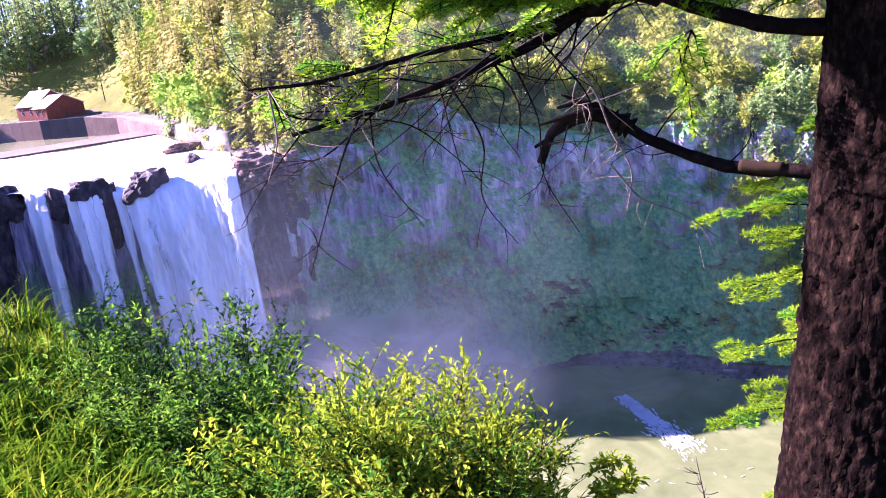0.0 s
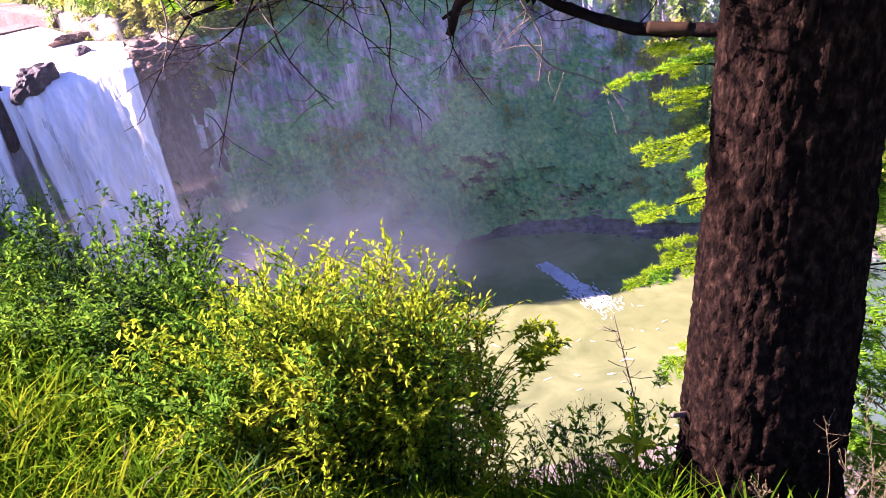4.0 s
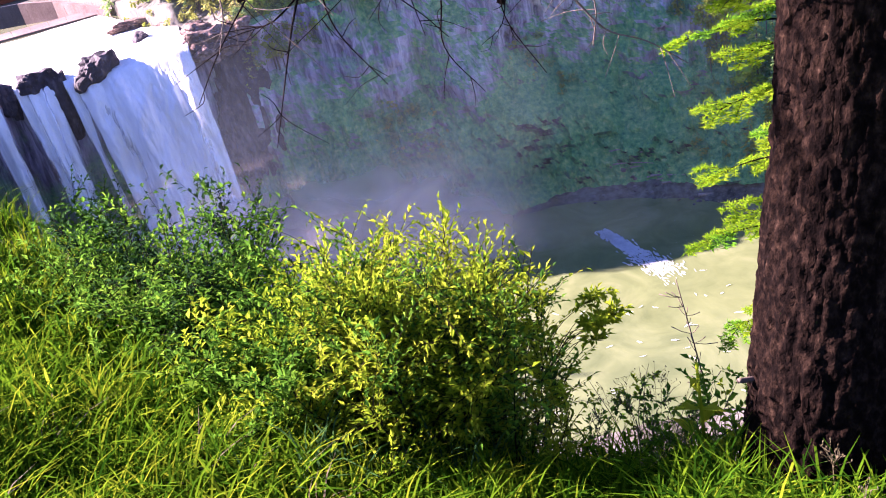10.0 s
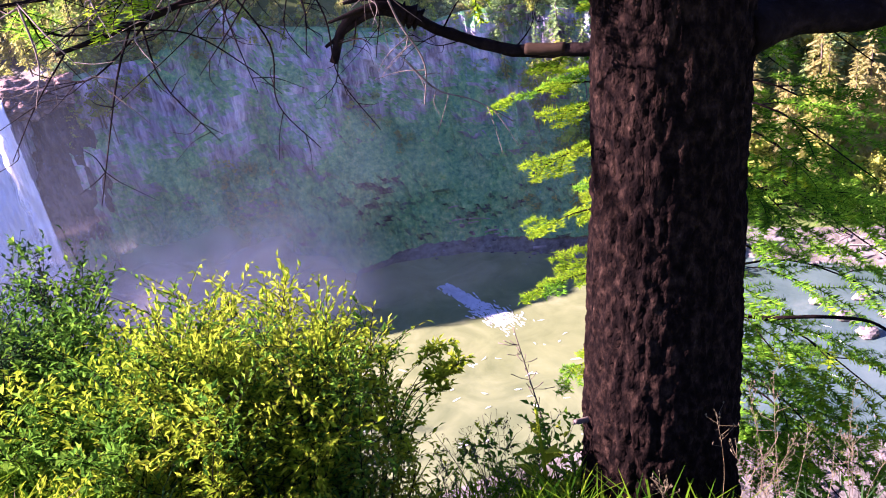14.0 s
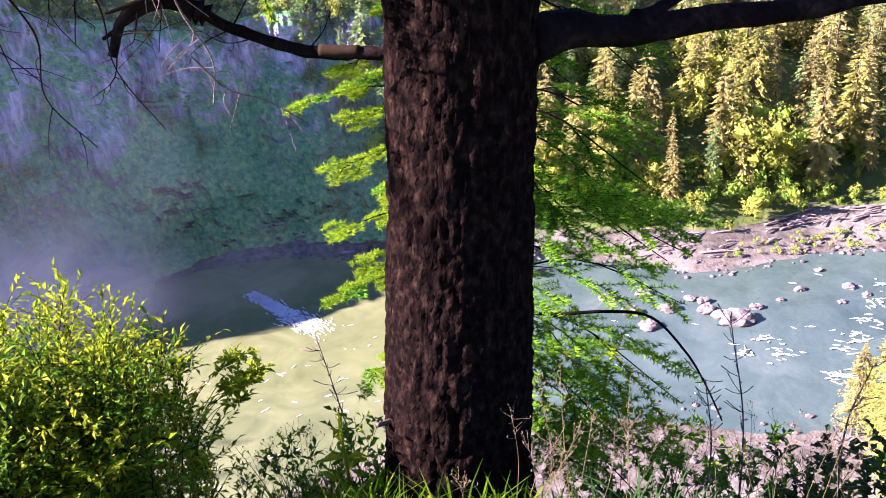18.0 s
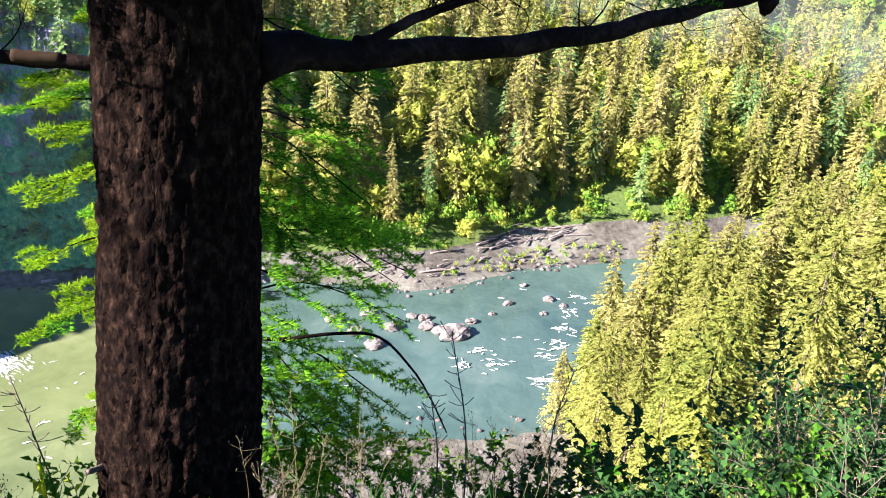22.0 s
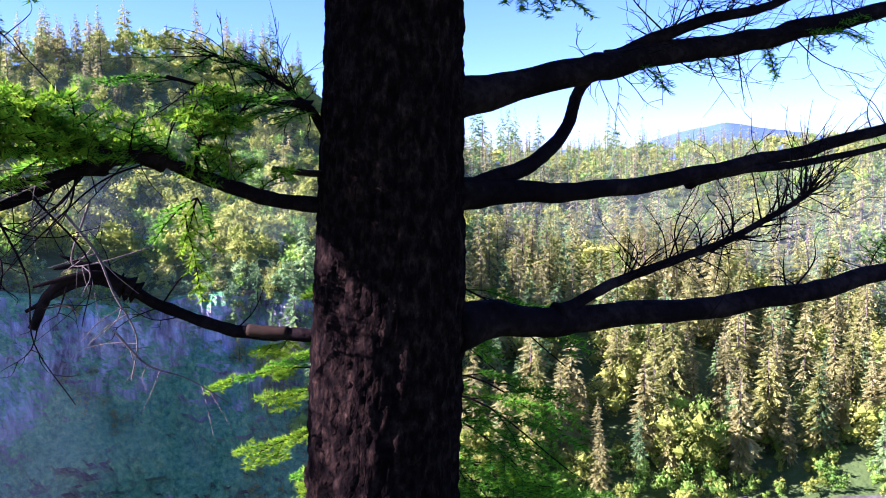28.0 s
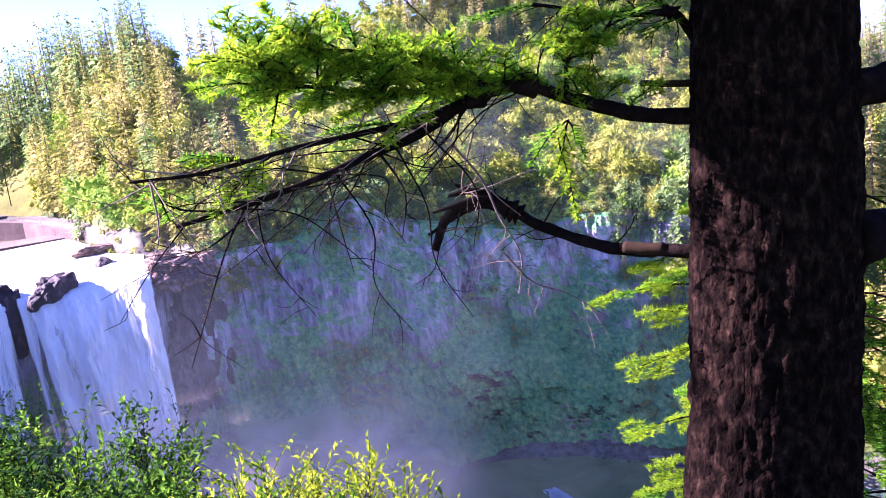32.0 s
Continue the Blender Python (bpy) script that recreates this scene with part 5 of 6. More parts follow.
def strand(az0, az1, throw, wobble, narrow=0.0, seed=0, skew=0.0, body=0.75, soft=0.7):
    verts, faces, full = [], [], []
    n, m = max(10, int(abs(az1 - az0) * 14)), 70
    for i in range(n + 1):
        u = i / n
        a = az0 + (az1 - az0) * u
        r, z0 = lip(a)
        for j in range(m + 1):
            t = j / m
            if j < 6:
                rr, z = r + (6 - j) * 1.5, z0 + 1.2 - 0.02 * j * j + (6 - j) * 0.25
            else:
                k = (j - 6) / (m - 6)
                rr, z = r - throw * math.sqrt(k) * (1 + 0.2 * math.sin(u * 9 + seed)), z0 + 0.8 - (z0 + 0.8 - POOL) * k
            aa = a + narrow * (0.5 - u) * t + skew * (1 - u) * t
            p = polar(aa, rr, z)
            d = noise.noise(Vector((aa * 1.6 + seed * 7, z * 0.03, seed))) * wobble * 0.6 + noise.fractal(Vector((aa * 1.8, z * 0.12, seed * 2.0)), 1.0, 2.1, 4) * wobble * 0.7
            edge = min(u, 1 - u) * n
            d -= 2.0 * max(0.0, 1 - edge / 2.5)
            full.append(min(1.0, min(u, 1 - u) * abs(az1 - az0) / soft) * (body + (1.0 - body) * max(0.0, 1 - t * 2.5)) - 0.12 * (min(u, 1 - u) * n < 0.5))
            p += polar(aa, -d, 0) * min(1.0, t * 5)
            verts.append(p)
    for i in range(n):
        for j in range(m):
            faces.append((i * (m + 1) + j, i * (m + 1) + j + 1, (i + 1) * (m + 1) + j + 1, (i + 1) * (m + 1) + j))
    ob = put_under(mesh_from("strand", verts, faces, M_FALL, True), falls)
    uv = ob.data.uv_layers.new(name="uv")
    for lp in ob.data.loops:
        uv.data[lp.index].uv = (full[lp.vertex_index], 0.0)


strand(54.5, 46.6, 18.0, 3.0, 0.4, 1, -1.5, 1.0, 0.5)
strand(53.6, 47.2, 24.0, 3.4, 0.4, 5, -1.5, 0.55, 1.2)
strand(57.9, 55.4, 11.0, 1.8, -0.3, 2, -0.3, 0.42, 0.5)
strand(57.3, 56.0, 14.0, 1.6, -0.3, 6, -0.3, 0.5, 0.5)
strand(60.2, 58.7, 12.0, 1.6, -0.6, 3, 0.0, 0.85, 0.5)
strand(55.1, 54.0, 12.0, 1.2, 0.0, 4, -0.9, 0.6, 0.45)


def apron():
    """The white sloping rapids between the sill and the lip."""
    verts, faces = [], []
    n, m = 110, 26
    for i in range(n + 1):
        a = 46.9 + (63 - 46.9) * i / n
        r0, z0 = lip(a)
        r1 = by(a, (46.9, 316), (49, 340), (51.3, 436), (56, 424), (60.8, 437), (63, 445))
        for j in range(m + 1):
            t = j / m
            r = r0 + 2 + (r1 - r0 - 2) * t
            p = polar(a, r, z0 + 0.9 + (BRINK + 0.5 - z0 - 0.9) * min(1, t * 2.2))
            p.z += 0.7 * noise.fractal(p * 0.1, 1, 2, 4) * (1 - 0.6 * t)
            verts.append(p)
    for i in range(n):
        for j in range(m):
            faces.append((i * (m + 1) + j, (i + 1) * (m + 1) + j, (i + 1) * (m + 1) + j + 1, i * (m + 1) + j + 1))
    put_under(mesh_from("white_chute", verts, faces, M_FOAM, True), falls)


apron()


def crag(name, az, r, z, size, label, material, seed, cuts=4, rough=0.4, group=""):
    """A big jointed outcrop."""
    bm = bmesh.new()
    bmesh.ops.create_icosphere(bm, subdivisions=cuts, radius=1.0)
    at = polar(az, r, z)
    turn = Matrix.Rotation(radians(az), 3, "Z")
    off = Vector((seed * 3.1, seed * 1.7, seed))
    rng = random.Random(seed * 13 + 5)
    planes = [(Vector((0, 0, 1)), rng.uniform(0.8, 1.0)), (Vector((0, 0, -1)), 1.0)]
    for k in range(13):
        a = 2 * math.pi * (k + rng.uniform(-0.4, 0.4)) / 13
        planes.append((Vector((math.cos(a), math.sin(a), rng.gauss(0.05, 0.4))).normalized(), rng.uniform(0.72, 1.05)))
    for v in bm.verts:
        c = v.co.normalized()
        h = min([d / max(c.dot(n), 0.05) for n, d in planes])
        c = c * min(h, 1.5)
        q = Vector((c.x * size[0], c.y * size[1], c.z * size[2]))
        k = 1 + rough * (0.3 * noise.noise(q * (2.2 / max(size)) + off) + 0.22 * noise.cell(Vector((q.x * 0.35, q.y * 0.35, q.z * 0.75)) + off) + 0.3 * noise.fractal(q * 0.35 + off, 1.0, 2.1, 4) + 0.2 * noise.noise(Vector((q.x * 0.6, q.y * 0.6, q.z * 0.08)) + off))
        v.co = at + turn @ (q * k)
    ob = link(name, bm, material, False)
    return tagged(ob, label, "rock", group)


GR = "rocks at the falls"
crag("brink_rock", 52.4, 292, -39.8, (7.4, 6.0, 5.4), "dark rock splitting the water at the lip", M_BASALT, 1, group=GR)
crag("brink_rock", 58.2, 307, -43.5, (3.3, 3.2, 6.4), "dark wet rock between two strands", M_BASALT, 2, group=GR)
crag("brink_rock", 56.1, 302, -39.4, (7.0, 4.2, 3.2), "low wet rock on the lip", M_BASALT, 3, group=GR)
crag("brink_rock", 55.2, 299, -49, (3.2, 3.4, 12), "dark wet rock between two strands", M_BASALT, 4, group=GR)
crag("brink_rock", 61.2, 321, -42, (7, 4, 6), "dark rock wall at the side of the falls", M_BASALT, 5, group=GR)
crag("brink_rock", 49.4, 312, -36.5, (3.0, 3.5, 2.2), "small rock step in the rapids", M_BASALT, 6, group=GR)
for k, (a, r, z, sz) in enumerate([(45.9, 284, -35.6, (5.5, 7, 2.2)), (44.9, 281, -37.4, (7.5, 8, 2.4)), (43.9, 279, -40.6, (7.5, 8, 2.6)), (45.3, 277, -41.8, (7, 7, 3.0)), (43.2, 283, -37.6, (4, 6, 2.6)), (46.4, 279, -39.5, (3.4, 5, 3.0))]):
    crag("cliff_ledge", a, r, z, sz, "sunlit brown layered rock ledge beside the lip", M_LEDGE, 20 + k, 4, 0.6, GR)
crag("rock_buttress", 44.6, 283, -70, (12, 7, 30), "dark vertical rock buttress beside the falls", M_BASALT, 9, 5, 0.3, GR)
crag("rock_buttress", 58.0, 319, -80, (9, 5, 38), "dark wet rock behind the strands", M_BASALT, 10, 5, 0.25, GR)
crag("rock_buttress", 62.5, 328, -78, (11, 6, 36), "dark wet rock wall behind the strands", M_BASALT, 11, 5, 0.25, GR)
crag("rock_buttress", 54.9, 311, -80, (6, 5, 38), "dark wet rock behind the strands", M_BASALT, 12, 5, 0.25, GR)
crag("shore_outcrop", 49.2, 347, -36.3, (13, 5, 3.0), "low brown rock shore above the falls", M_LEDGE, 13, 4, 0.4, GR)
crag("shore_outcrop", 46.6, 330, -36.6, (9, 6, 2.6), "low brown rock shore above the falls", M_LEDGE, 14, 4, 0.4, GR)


# ---- the inlet jet and the pool's foam ----
def patch(soup, at, lx, ly, turn, seed, lift=0.25):
    """A ragged low patch of foam."""
    n = 14
    c, s = math.cos(turn), math.sin(turn)
    at = Vector(at)
    v = [at + Vector((0, 0, lift))]
    for k in range(n):
        a = 2 * math.pi * k / n
        w = 0.65 + 0.5 * noise.noise(Vector((math.cos(a) * 1.7, math.sin(a) * 1.7, seed * 1.9)))
        x, y = math.cos(a) * lx * w, math.sin(a) * ly * w
        v.append(at + Vector((c * x - s * y, s * x + c * y, 0.06)))
    soup.add(v, [(0, 1 + k, 1 + (k + 1) % n) for k in range(n)])


def tail_race():
    s = Soup()
    a, b = Vector((-81.5, 217.5, POOL)), Vector((-54.5, 194.5, POOL))
    rng = random.Random(5)
    for k in range(900):
        u = rng.random() ** 1.15
        p = a.lerp(b, u) + Vector((rng.gauss(0, 1), rng.gauss(0, 1), 0)) * (0.7 + 1.9 * u)
        patch(s, p, rng.uniform(0.5, 1.9) * (1.25 - 0.5 * u), rng.uniform(0.14, 0.42) * (1.4 - u), math.atan2(b.y - a.y, b.x - a.x) + rng.gauss(0, 0.2), k, 0.2 + 0.7 * (1 - u))
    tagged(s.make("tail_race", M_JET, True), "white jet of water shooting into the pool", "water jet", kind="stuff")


tail_race()


def foam_field():
    s = Soup()
    rng = random.Random(8)
    for k in range(70):
        a, r = rng.uniform(8, 38), rng.uniform(145, 205)
        patch(s, polar(a, r, POOL + 0.1), rng.uniform(0.6, 2.2), rng.uniform(0.15, 0.4), rng.gauss(0.3, 0.5), k, 0.03)
    tagged(s.make("pool_foam", M_FOAM, True), "thin flecks of foam on the pool", "foam", kind="stuff")
    s = Soup()
    for k in range(26):
        u = rng.random()
        if u < 0.62:
            a, r = rng.uniform(-28.5, -17), rng.uniform(168, 246)
            if a > -20 and rng.random() < 0.5:
                continue
        else:
            a, r = rng.uniform(-20, -4), rng.uniform(165, 222)
        patch(s, polar(a, r, POOL + 0.1), rng.uniform(0.5, 2.2), rng.uniform(0.15, 0.45), rng.gauss(-0.5, 0.25), k, 0.05)
    for a, r in ((-26.0, 205), (-26.5, 214), (-25.3, 198), (-25.6, 186), (-24.8, 184), (-19.5, 196), (-27.2, 236), (-18.3, 188), (-21, 190), (-26.8, 226)):
        for k in range(13):
            patch(s, polar(a + rng.gauss(0, 0.45), r + rng.gauss(0, 1.6), POOL + 0.15), rng.uniform(0.5, 2.4), rng.uniform(0.1, 0.5), rng.gauss(-0.25, 0.5), k * 3 + int(r), 0.2)
    tagged(s.make("rapids_foam", M_FOAM, True), "white crests of the rapids", "foam", kind="stuff")


foam_field()


def river_rocks():
    rng = random.Random(14)
    big = [(-17.6, 204, 4.2), (-16.4, 205, 2.6), (-15.2, 207, 2.4), (-15.0, 212, 2.2), (-12.4, 206, 2.6), (-14.0, 213, 1.6), (-18.8, 212, 1.8), (-11.0, 196, 2.8), (-9.5, 203, 3.0), (-21.6, 226, 1.6), (-24.8, 232, 1.8), (-20.4, 218, 1.2),
           (-24.5, 222, 1.2), (-26, 229, 1.3), (-10.4, 214, 2.2), (-7.6, 210, 2.6), (-22.7, 240, 1.4)]
    for k, (a, r, q) in enumerate(big):
        s = Soup()
        rock(s, polar(a, r, POOL + q * 0.12), (q, q * 0.8, q * 0.55), k + 1, cuts=3)
        tagged(s.make("boulder", M_ROCK), "pale pink boulder standing in the river", "boulder", "boulders in the river")
    s = Soup()
    for k in range(360):
        u = rng.random()
        if u < 0.45:
            a = rng.uniform(-30, 6)
            f = by(a, (-28, 262), (-22.2, 248), (-18, 234), (-14.3, 227), (-9, 231), (5, 238))
            r = f + rng.uniform(-1.5, 14)
        elif u < 0.8:
            a = rng.uniform(-27, 0)
            r = by(a, (-28, 172), (-20, 162), (-5, 160)) - rng.uniform(-3, 34)
        else:
            a = rng.uniform(8, 21)
            r = by(a, (8, 240), (14, 250), (18, 262), (21, 257)) + rng.uniform(-4, 6)
        q = rng.uniform(0.3, 1.15)
        rock(s, polar(a, r, max(POOL, land(a, r)) + 0.1), (q, q * 0.9, q * 0.6), k, cuts=1)
    tagged(s.make("shore_stones", M_ROCK), "pale stones along both shores", "stones", kind="stuff")


river_rocks()


def logs():
    rng = random.Random(3)
    for k in range(70):
        if k < 58:
            a = rng.uniform(-27, -9)
            r = by(a, (-26, 281), (-22, 272), (-16, 245), (-9, 244)) + rng.gauss(0, 4)
        else:
            a, r = rng.uniform(11, 20), 0
            r = by(a, (11, 243), (14, 252), (18, 264), (20, 262)) + rng.uniform(1, 5)
        ln = rng.uniform(3, 13)
        t = rng.gauss(0.28, 0.22)
        z = land(a, r) + 0.5
        c = polar(a, r, z)
        d = Vector((math.cos(t), math.sin(t), rng.gauss(0, 0.02))) * ln / 2
        s = Soup()
        tube(s, smooth_line([c - d, c + Vector((0, 0, 0.15)), c + d], 4), rng.uniform(0.2, 0.42), 0.14, 7, 0.1)
        tagged(s.make("driftwood_log", M_LOG, True), "bleached driftwood log on the gravel bar", "log", "driftwood logs")


logs()

# ---- woods ----
M_FIR_A = mat("dark_conifer", [(0.3, 0.0947, 0.174, 0.0641), (0.5, 0.21, 0.328, 0.11), (0.7, 0.4, 0.533, 0.155)], 0.06, 0.8, translucent=0.5, island=0.26)
M_FIR_B = mat("olive_conifer", [(0.3, 0.1598, 0.1797, 0.03994), (0.5, 0.3096, 0.3195, 0.07489), (0.7, 0.4793, 0.4694, 0.1299)], 0.06, 0.8, translucent=0.5, island=0.26)
M_FIR_C = mat("tan_conifer", [(0.3, 0.2058, 0.2, 0.06314), (0.5, 0.377, 0.3543, 0.1179), (0.7, 0.537, 0.4913, 0.1684)], 0.06, 0.85, translucent=0.5, island=0.26)
M_FIR_D = mat("yellowish_conifer", [(0.3, 0.131, 0.1714, 0.03528), (0.5, 0.2923, 0.3226, 0.06048), (0.7, 0.4637, 0.4738, 0.1109)], 0.06, 0.8, translucent=0.5, island=0.26)
M_BROAD_A = mat("bright_broadleaf", [(0.3, 0.1074, 0.2362, 0.03221), (0.5, 0.2469, 0.408, 0.04831), (0.7, 0.4294, 0.5368, 0.07515)], 0.06, 0.7, translucent=0.5, island=0.22)
M_BROAD_B = mat("yellow_broadleaf", [(0.3, 0.2038, 0.2549, 0.03337), (0.5, 0.3567, 0.3975, 0.06006), (0.7, 0.5096, 0.5096, 0.1001)], 0.06, 0.7, translucent=0.5, island=0.22)
WOODS = [M_FIR_A, M_FIR_B, M_FIR_C, M_BROAD_A, M_BROAD_B, M_TWIG]


def conifer_cards(rng, height, radius, cards, card, ragged=0.35, slim=(0.18, 0.36)):
    """The crown of a conifer: tiers of drooping branches, each a flat fan of narrow sprays, as vertex and face lists about its foot."""
    v, f = [], []
    per = 14 if cards > 7000 else 8 if cards > 1200 else 6 if cards > 300 else 4
    tiers = max(9, int(math.sqrt(cards / per) * 1.35))
    arms = max(4, cards // (tiers * per))
    bulge = rng.uniform(0.55, 0.85)
    lop = rng.uniform(0, 6.28)
    foot = rng.uniform(0.06, 0.16)
    for i in range(tiers):
        for _ in range(arms):
            u = min(0.99, max(0.0, (i + rng.gauss(0.5, 0.22)) / tiers))
            a = rng.uniform(0, 2 * math.pi)
            reach = (radius * (1 - u) ** bulge * (1 + 0.2 * math.cos(a - lop)) * (0.55 + 0.45 * min(1.0, u * 5)) + 0.036 * height * (1 - u ** 3)) * rng.uniform(1 - ragged, 1 + 0.6 * ragged)
            d = Vector((math.cos(a), math.sin(a), 0))
            t = Vector((-d.y, d.x, 0))
            z = height * (foot + (1 - foot) * u)
            droop = rng.uniform(0.15, 0.7) * (1 - 0.7 * u)
            s = max(0.36 * reach, card * 0.4)
            for j in range(per):
                k = 0.25 + 0.75 * (j + rng.random() * 0.7) / per
                side = 0.0 if j == per - 1 else (1 if j % 2 else -1) * rng.uniform(0.4, 0.95)
                rr = reach * k
                p = d * rr * 0.8 + Vector((0, 0, z - droop * rr * k))
                ln = min(card * 1.9, s * (1.15 - 0.6 * k)) * rng.uniform(0.7, 1.25)
                out = ((d + t * side).normalized() * rng.uniform(0.8, 1.1) + Vector((0, 0, -droop * rng.uniform(0.4, 1.5)))) * ln
                w = (t - d * side).normalized() * ln * rng.uniform(*slim) + Vector((0, 0, rng.gauss(0, 0.5))) * ln * 0.5
                o = len(v)
                v += [p - out * 0.2 + w, p - out * 0.2 - w, p + out]
                f.append((o, o + 1, o + 2))
    return v, f


def broad_cards(rng, height, radius, cards, card):
    """The crown of a broadleaf tree: many small leaves in clumps."""
    v, f = [], []
    blobs = []
    for _ in range(rng.randint(9, 14)):
        a = rng.uniform(0, 2 * math.pi)
        q = radius * 0.7 * math.sqrt(rng.random())
        blobs.append((Vector((math.cos(a) * q, math.sin(a) * q, height * rng.uniform(0.3, 0.88))), radius * rng.uniform(0.3, 0.55)))
    for _ in range(cards):
        c, br = rng.choice(blobs)
        n = Vector((rng.gauss(0, 1), rng.gauss(0, 1), rng.gauss(0.2, 1))).normalized()
        p = c + n * br * (0.5 + 0.65 * math.sqrt(rng.random()))
        s = card * rng.uniform(0.55, 1.3)
        t = (n + Vector((rng.gauss(0, 0.6), rng.gauss(0, 0.6), rng.gauss(0, 0.6)))).normalized().orthogonal().normalized()
        b = (t.cross(n) + n * rng.gauss(0, 0.4)).normalized()
        o = len(v)
        v += [p - t * s * 0.5 + b * s * 0.4, p - t * s * 0.4 - b * s * 0.4, p + t * s * 0.75]
        f.append((o, o + 1, o + 2))
    for c, br in blobs:
        o = len(v)
        for x, y, z in ((1, 0, 0.1), (0, 1, -0.1), (-1, 0, 0.1), (0, -1, -0.1), (0.1, 0, 1), (0, 0.1, -1)):
            v.append(c + Vector((x, y, z)) * br * rng.uniform(0.45, 0.62))
        f += [(o + i, o + (i + 1) % 4, o + 4) for i in range(4)] + [(o + (i + 1) % 4, o + i, o + 5) for i in range(4)]
    return v, f


def trunk_cone(height, r, lean=0.0):
    v, f = [], []
    for z, k in ((-1.5, 1.15), (height * 0.5, 0.6), (height * 0.93, 0.05)):
        for j in range(6):
            a = j * math.pi / 3
            v.append(Vector((math.cos(a) * r * k + lean * z, math.sin(a) * r * k, z)))
    for i in range(2):
        for j in range(6):
            f.append((i * 6 + j, i * 6 + (j + 1) % 6, i * 6 + 6 + (j + 1) % 6, i * 6 + 6 + j))
    return v, f


def kinds(seed, detail):
    """Unit crowns to draw trees from: (verts, faces, is_broad)."""
    rng = random.Random(seed)
    out = []
    for k in range(7):
        out.append((*conifer_cards(rng, 1.0, rng.uniform(0.12, 0.19), int(1900 * detail), 0.029 / detail ** 0.42), False))
    for k in range(4):
        out.append((*broad_cards(rng, 1.0, rng.uniform(0.3, 0.4), int(850 * detail), 0.034 / detail ** 0.35), True))
    return [(np.array([tuple(q) for q in v]), f, b) for v, f, b in out]


FINE, COARSE, THIN = kinds(1, 1.0), kinds(2, 0.42), kinds(3, 0.2)
TINY = kinds(4, 0.11)
CONE_V, CONE_F = trunk_cone(1.0, 0.012)
CONE_V = np.array([tuple(q) for q in CONE_V])


class Wood:
    """A stretch of far woodland in one mesh."""

    def __init__(self):
        self.v, self.f, self.m, self.n = [], [], [], 0

    def tree(self, crown, at, height, girth, spin, index, trunk=True):
        c, s = math.cos(spin), math.sin(spin)
        for verts, faces, m in ((crown[0], crown[1], index), (CONE_V, CONE_F, 5)) if trunk else ((crown[0], crown[1], index),):
            q = verts * np.array([girth, girth, height])
            w = np.stack([q[:, 0] * c - q[:, 1] * s + at[0], q[:, 0] * s + q[:, 1] * c + at[1], q[:, 2] + at[2]], 1)
            self.v.append(w)
            self.f += [tuple(i + self.n for i in t) for t in faces]
            self.m += [m] * len(faces)
            self.n += len(w)

    def make(self, name, label):
        v = np.concatenate(self.v)
        me = bpy.data.meshes.new(name)
        me.from_pydata(v.tolist(), [], self.f)
        for mm in WOODS:
            me.materials.append(mm)
        me.polygons.foreach_set("material_index", self.m)
        return tagged(new(name, me), label, "woods", kind="stuff")


def plant(wood, rng, az0, az1, r0, r1, gap, height, crowns, share, mats, accept=None, sink=0.5):
    """Scatters trees between two bearings and distances; r0 and r1 are functions of the bearing."""
    lo, hi = min(r0(a) for a in (az0, az1, (az0 + az1) / 2)), max(r1(a) for a in (az0, az1, (az0 + az1) / 2))
    count = int(radians(az1 - az0) * (hi * hi - lo * lo) / 2 / (gap * gap))
    for _ in range(count):
        a = rng.uniform(az0, az1)
        r = math.sqrt(rng.uniform(lo * lo, hi * hi))
        if not r0(a) < r < r1(a) or (accept and not accept(a, r)):
            continue
        broad = rng.random() < share * (0.6 + 0.8 * (noise.noise(polar(a, r) * 0.012) + 0.5))
        pool = [c for c in crowns if c[2] == broad]
        c = rng.choice(pool)
        h = rng.uniform(*height) * (0.6 if broad else 1.0)
        idx = rng.choice(mats[1] if broad else mats[0])
        z = land(a, r) - sink
        wood.tree(c, polar(a, r, z), h, h * rng.uniform(0.8, 1.25), rng.uniform(0, 6.28), idx, not broad)


RW = random.Random(50)


def rim(a):
    """Distance of the cliff's upper edge."""
    return profile(a)[11][0]


w1 = Wood()
plant(w1, RW, 5, 46, lambda a: rim(a) + by(a, (5, 10), (46, 14)), lambda a: by(a, (5, 660), (20, 585), (30, 510), (46, 540)), 10.0, (19, 31), COARSE, 1.0, ([1, 2, 2], [4, 4, 4, 3]))
plant(w1, RW, 8, 46, lambda a: by(a, (8, 595), (20, 530), (30, 455), (46, 500)), lambda a: by(a, (8, 650), (20, 585), (30, 510), (46, 570)), 21.0, (26, 44), COARSE, 0.0, ([0, 1, 2], [3]))
plant(w1, RW, 10, 44, lambda a: rim(a) - 1.5, lambda a: rim(a) + 75, 6.6, (8, 19), THIN, 1.2, ([0, 1, 2], [4, 4, 1, 0]))
w1.make("woods_north", "mixed conifers and yellow-green broadleaf trees above the cliff")
w2 = Wood()
plant(w2, RW, -46, 2.5, lambda a: by(a, (-50, 360), (-28, 298), (-22.7, 292), (-16, 264), (-8, 258), (6, 262)), lambda a: by(a, (-50, 410), (-28, 350), (-16, 320), (-8, 315), (6, 320)), 9.6, (24, 46), FINE, 0.2, ([0, 1, 1, 2, 2, 2], [3, 4, 4]))
plant(w2, RW, -46, 2.5, lambda a: by(a, (-50, 408), (-28, 348), (-16, 318), (-8, 313), (6, 318)), lambda a: 442, 9.8, (24, 44), COARSE, 0.2, ([0, 1, 1, 2, 2, 2], [3, 4, 4]))
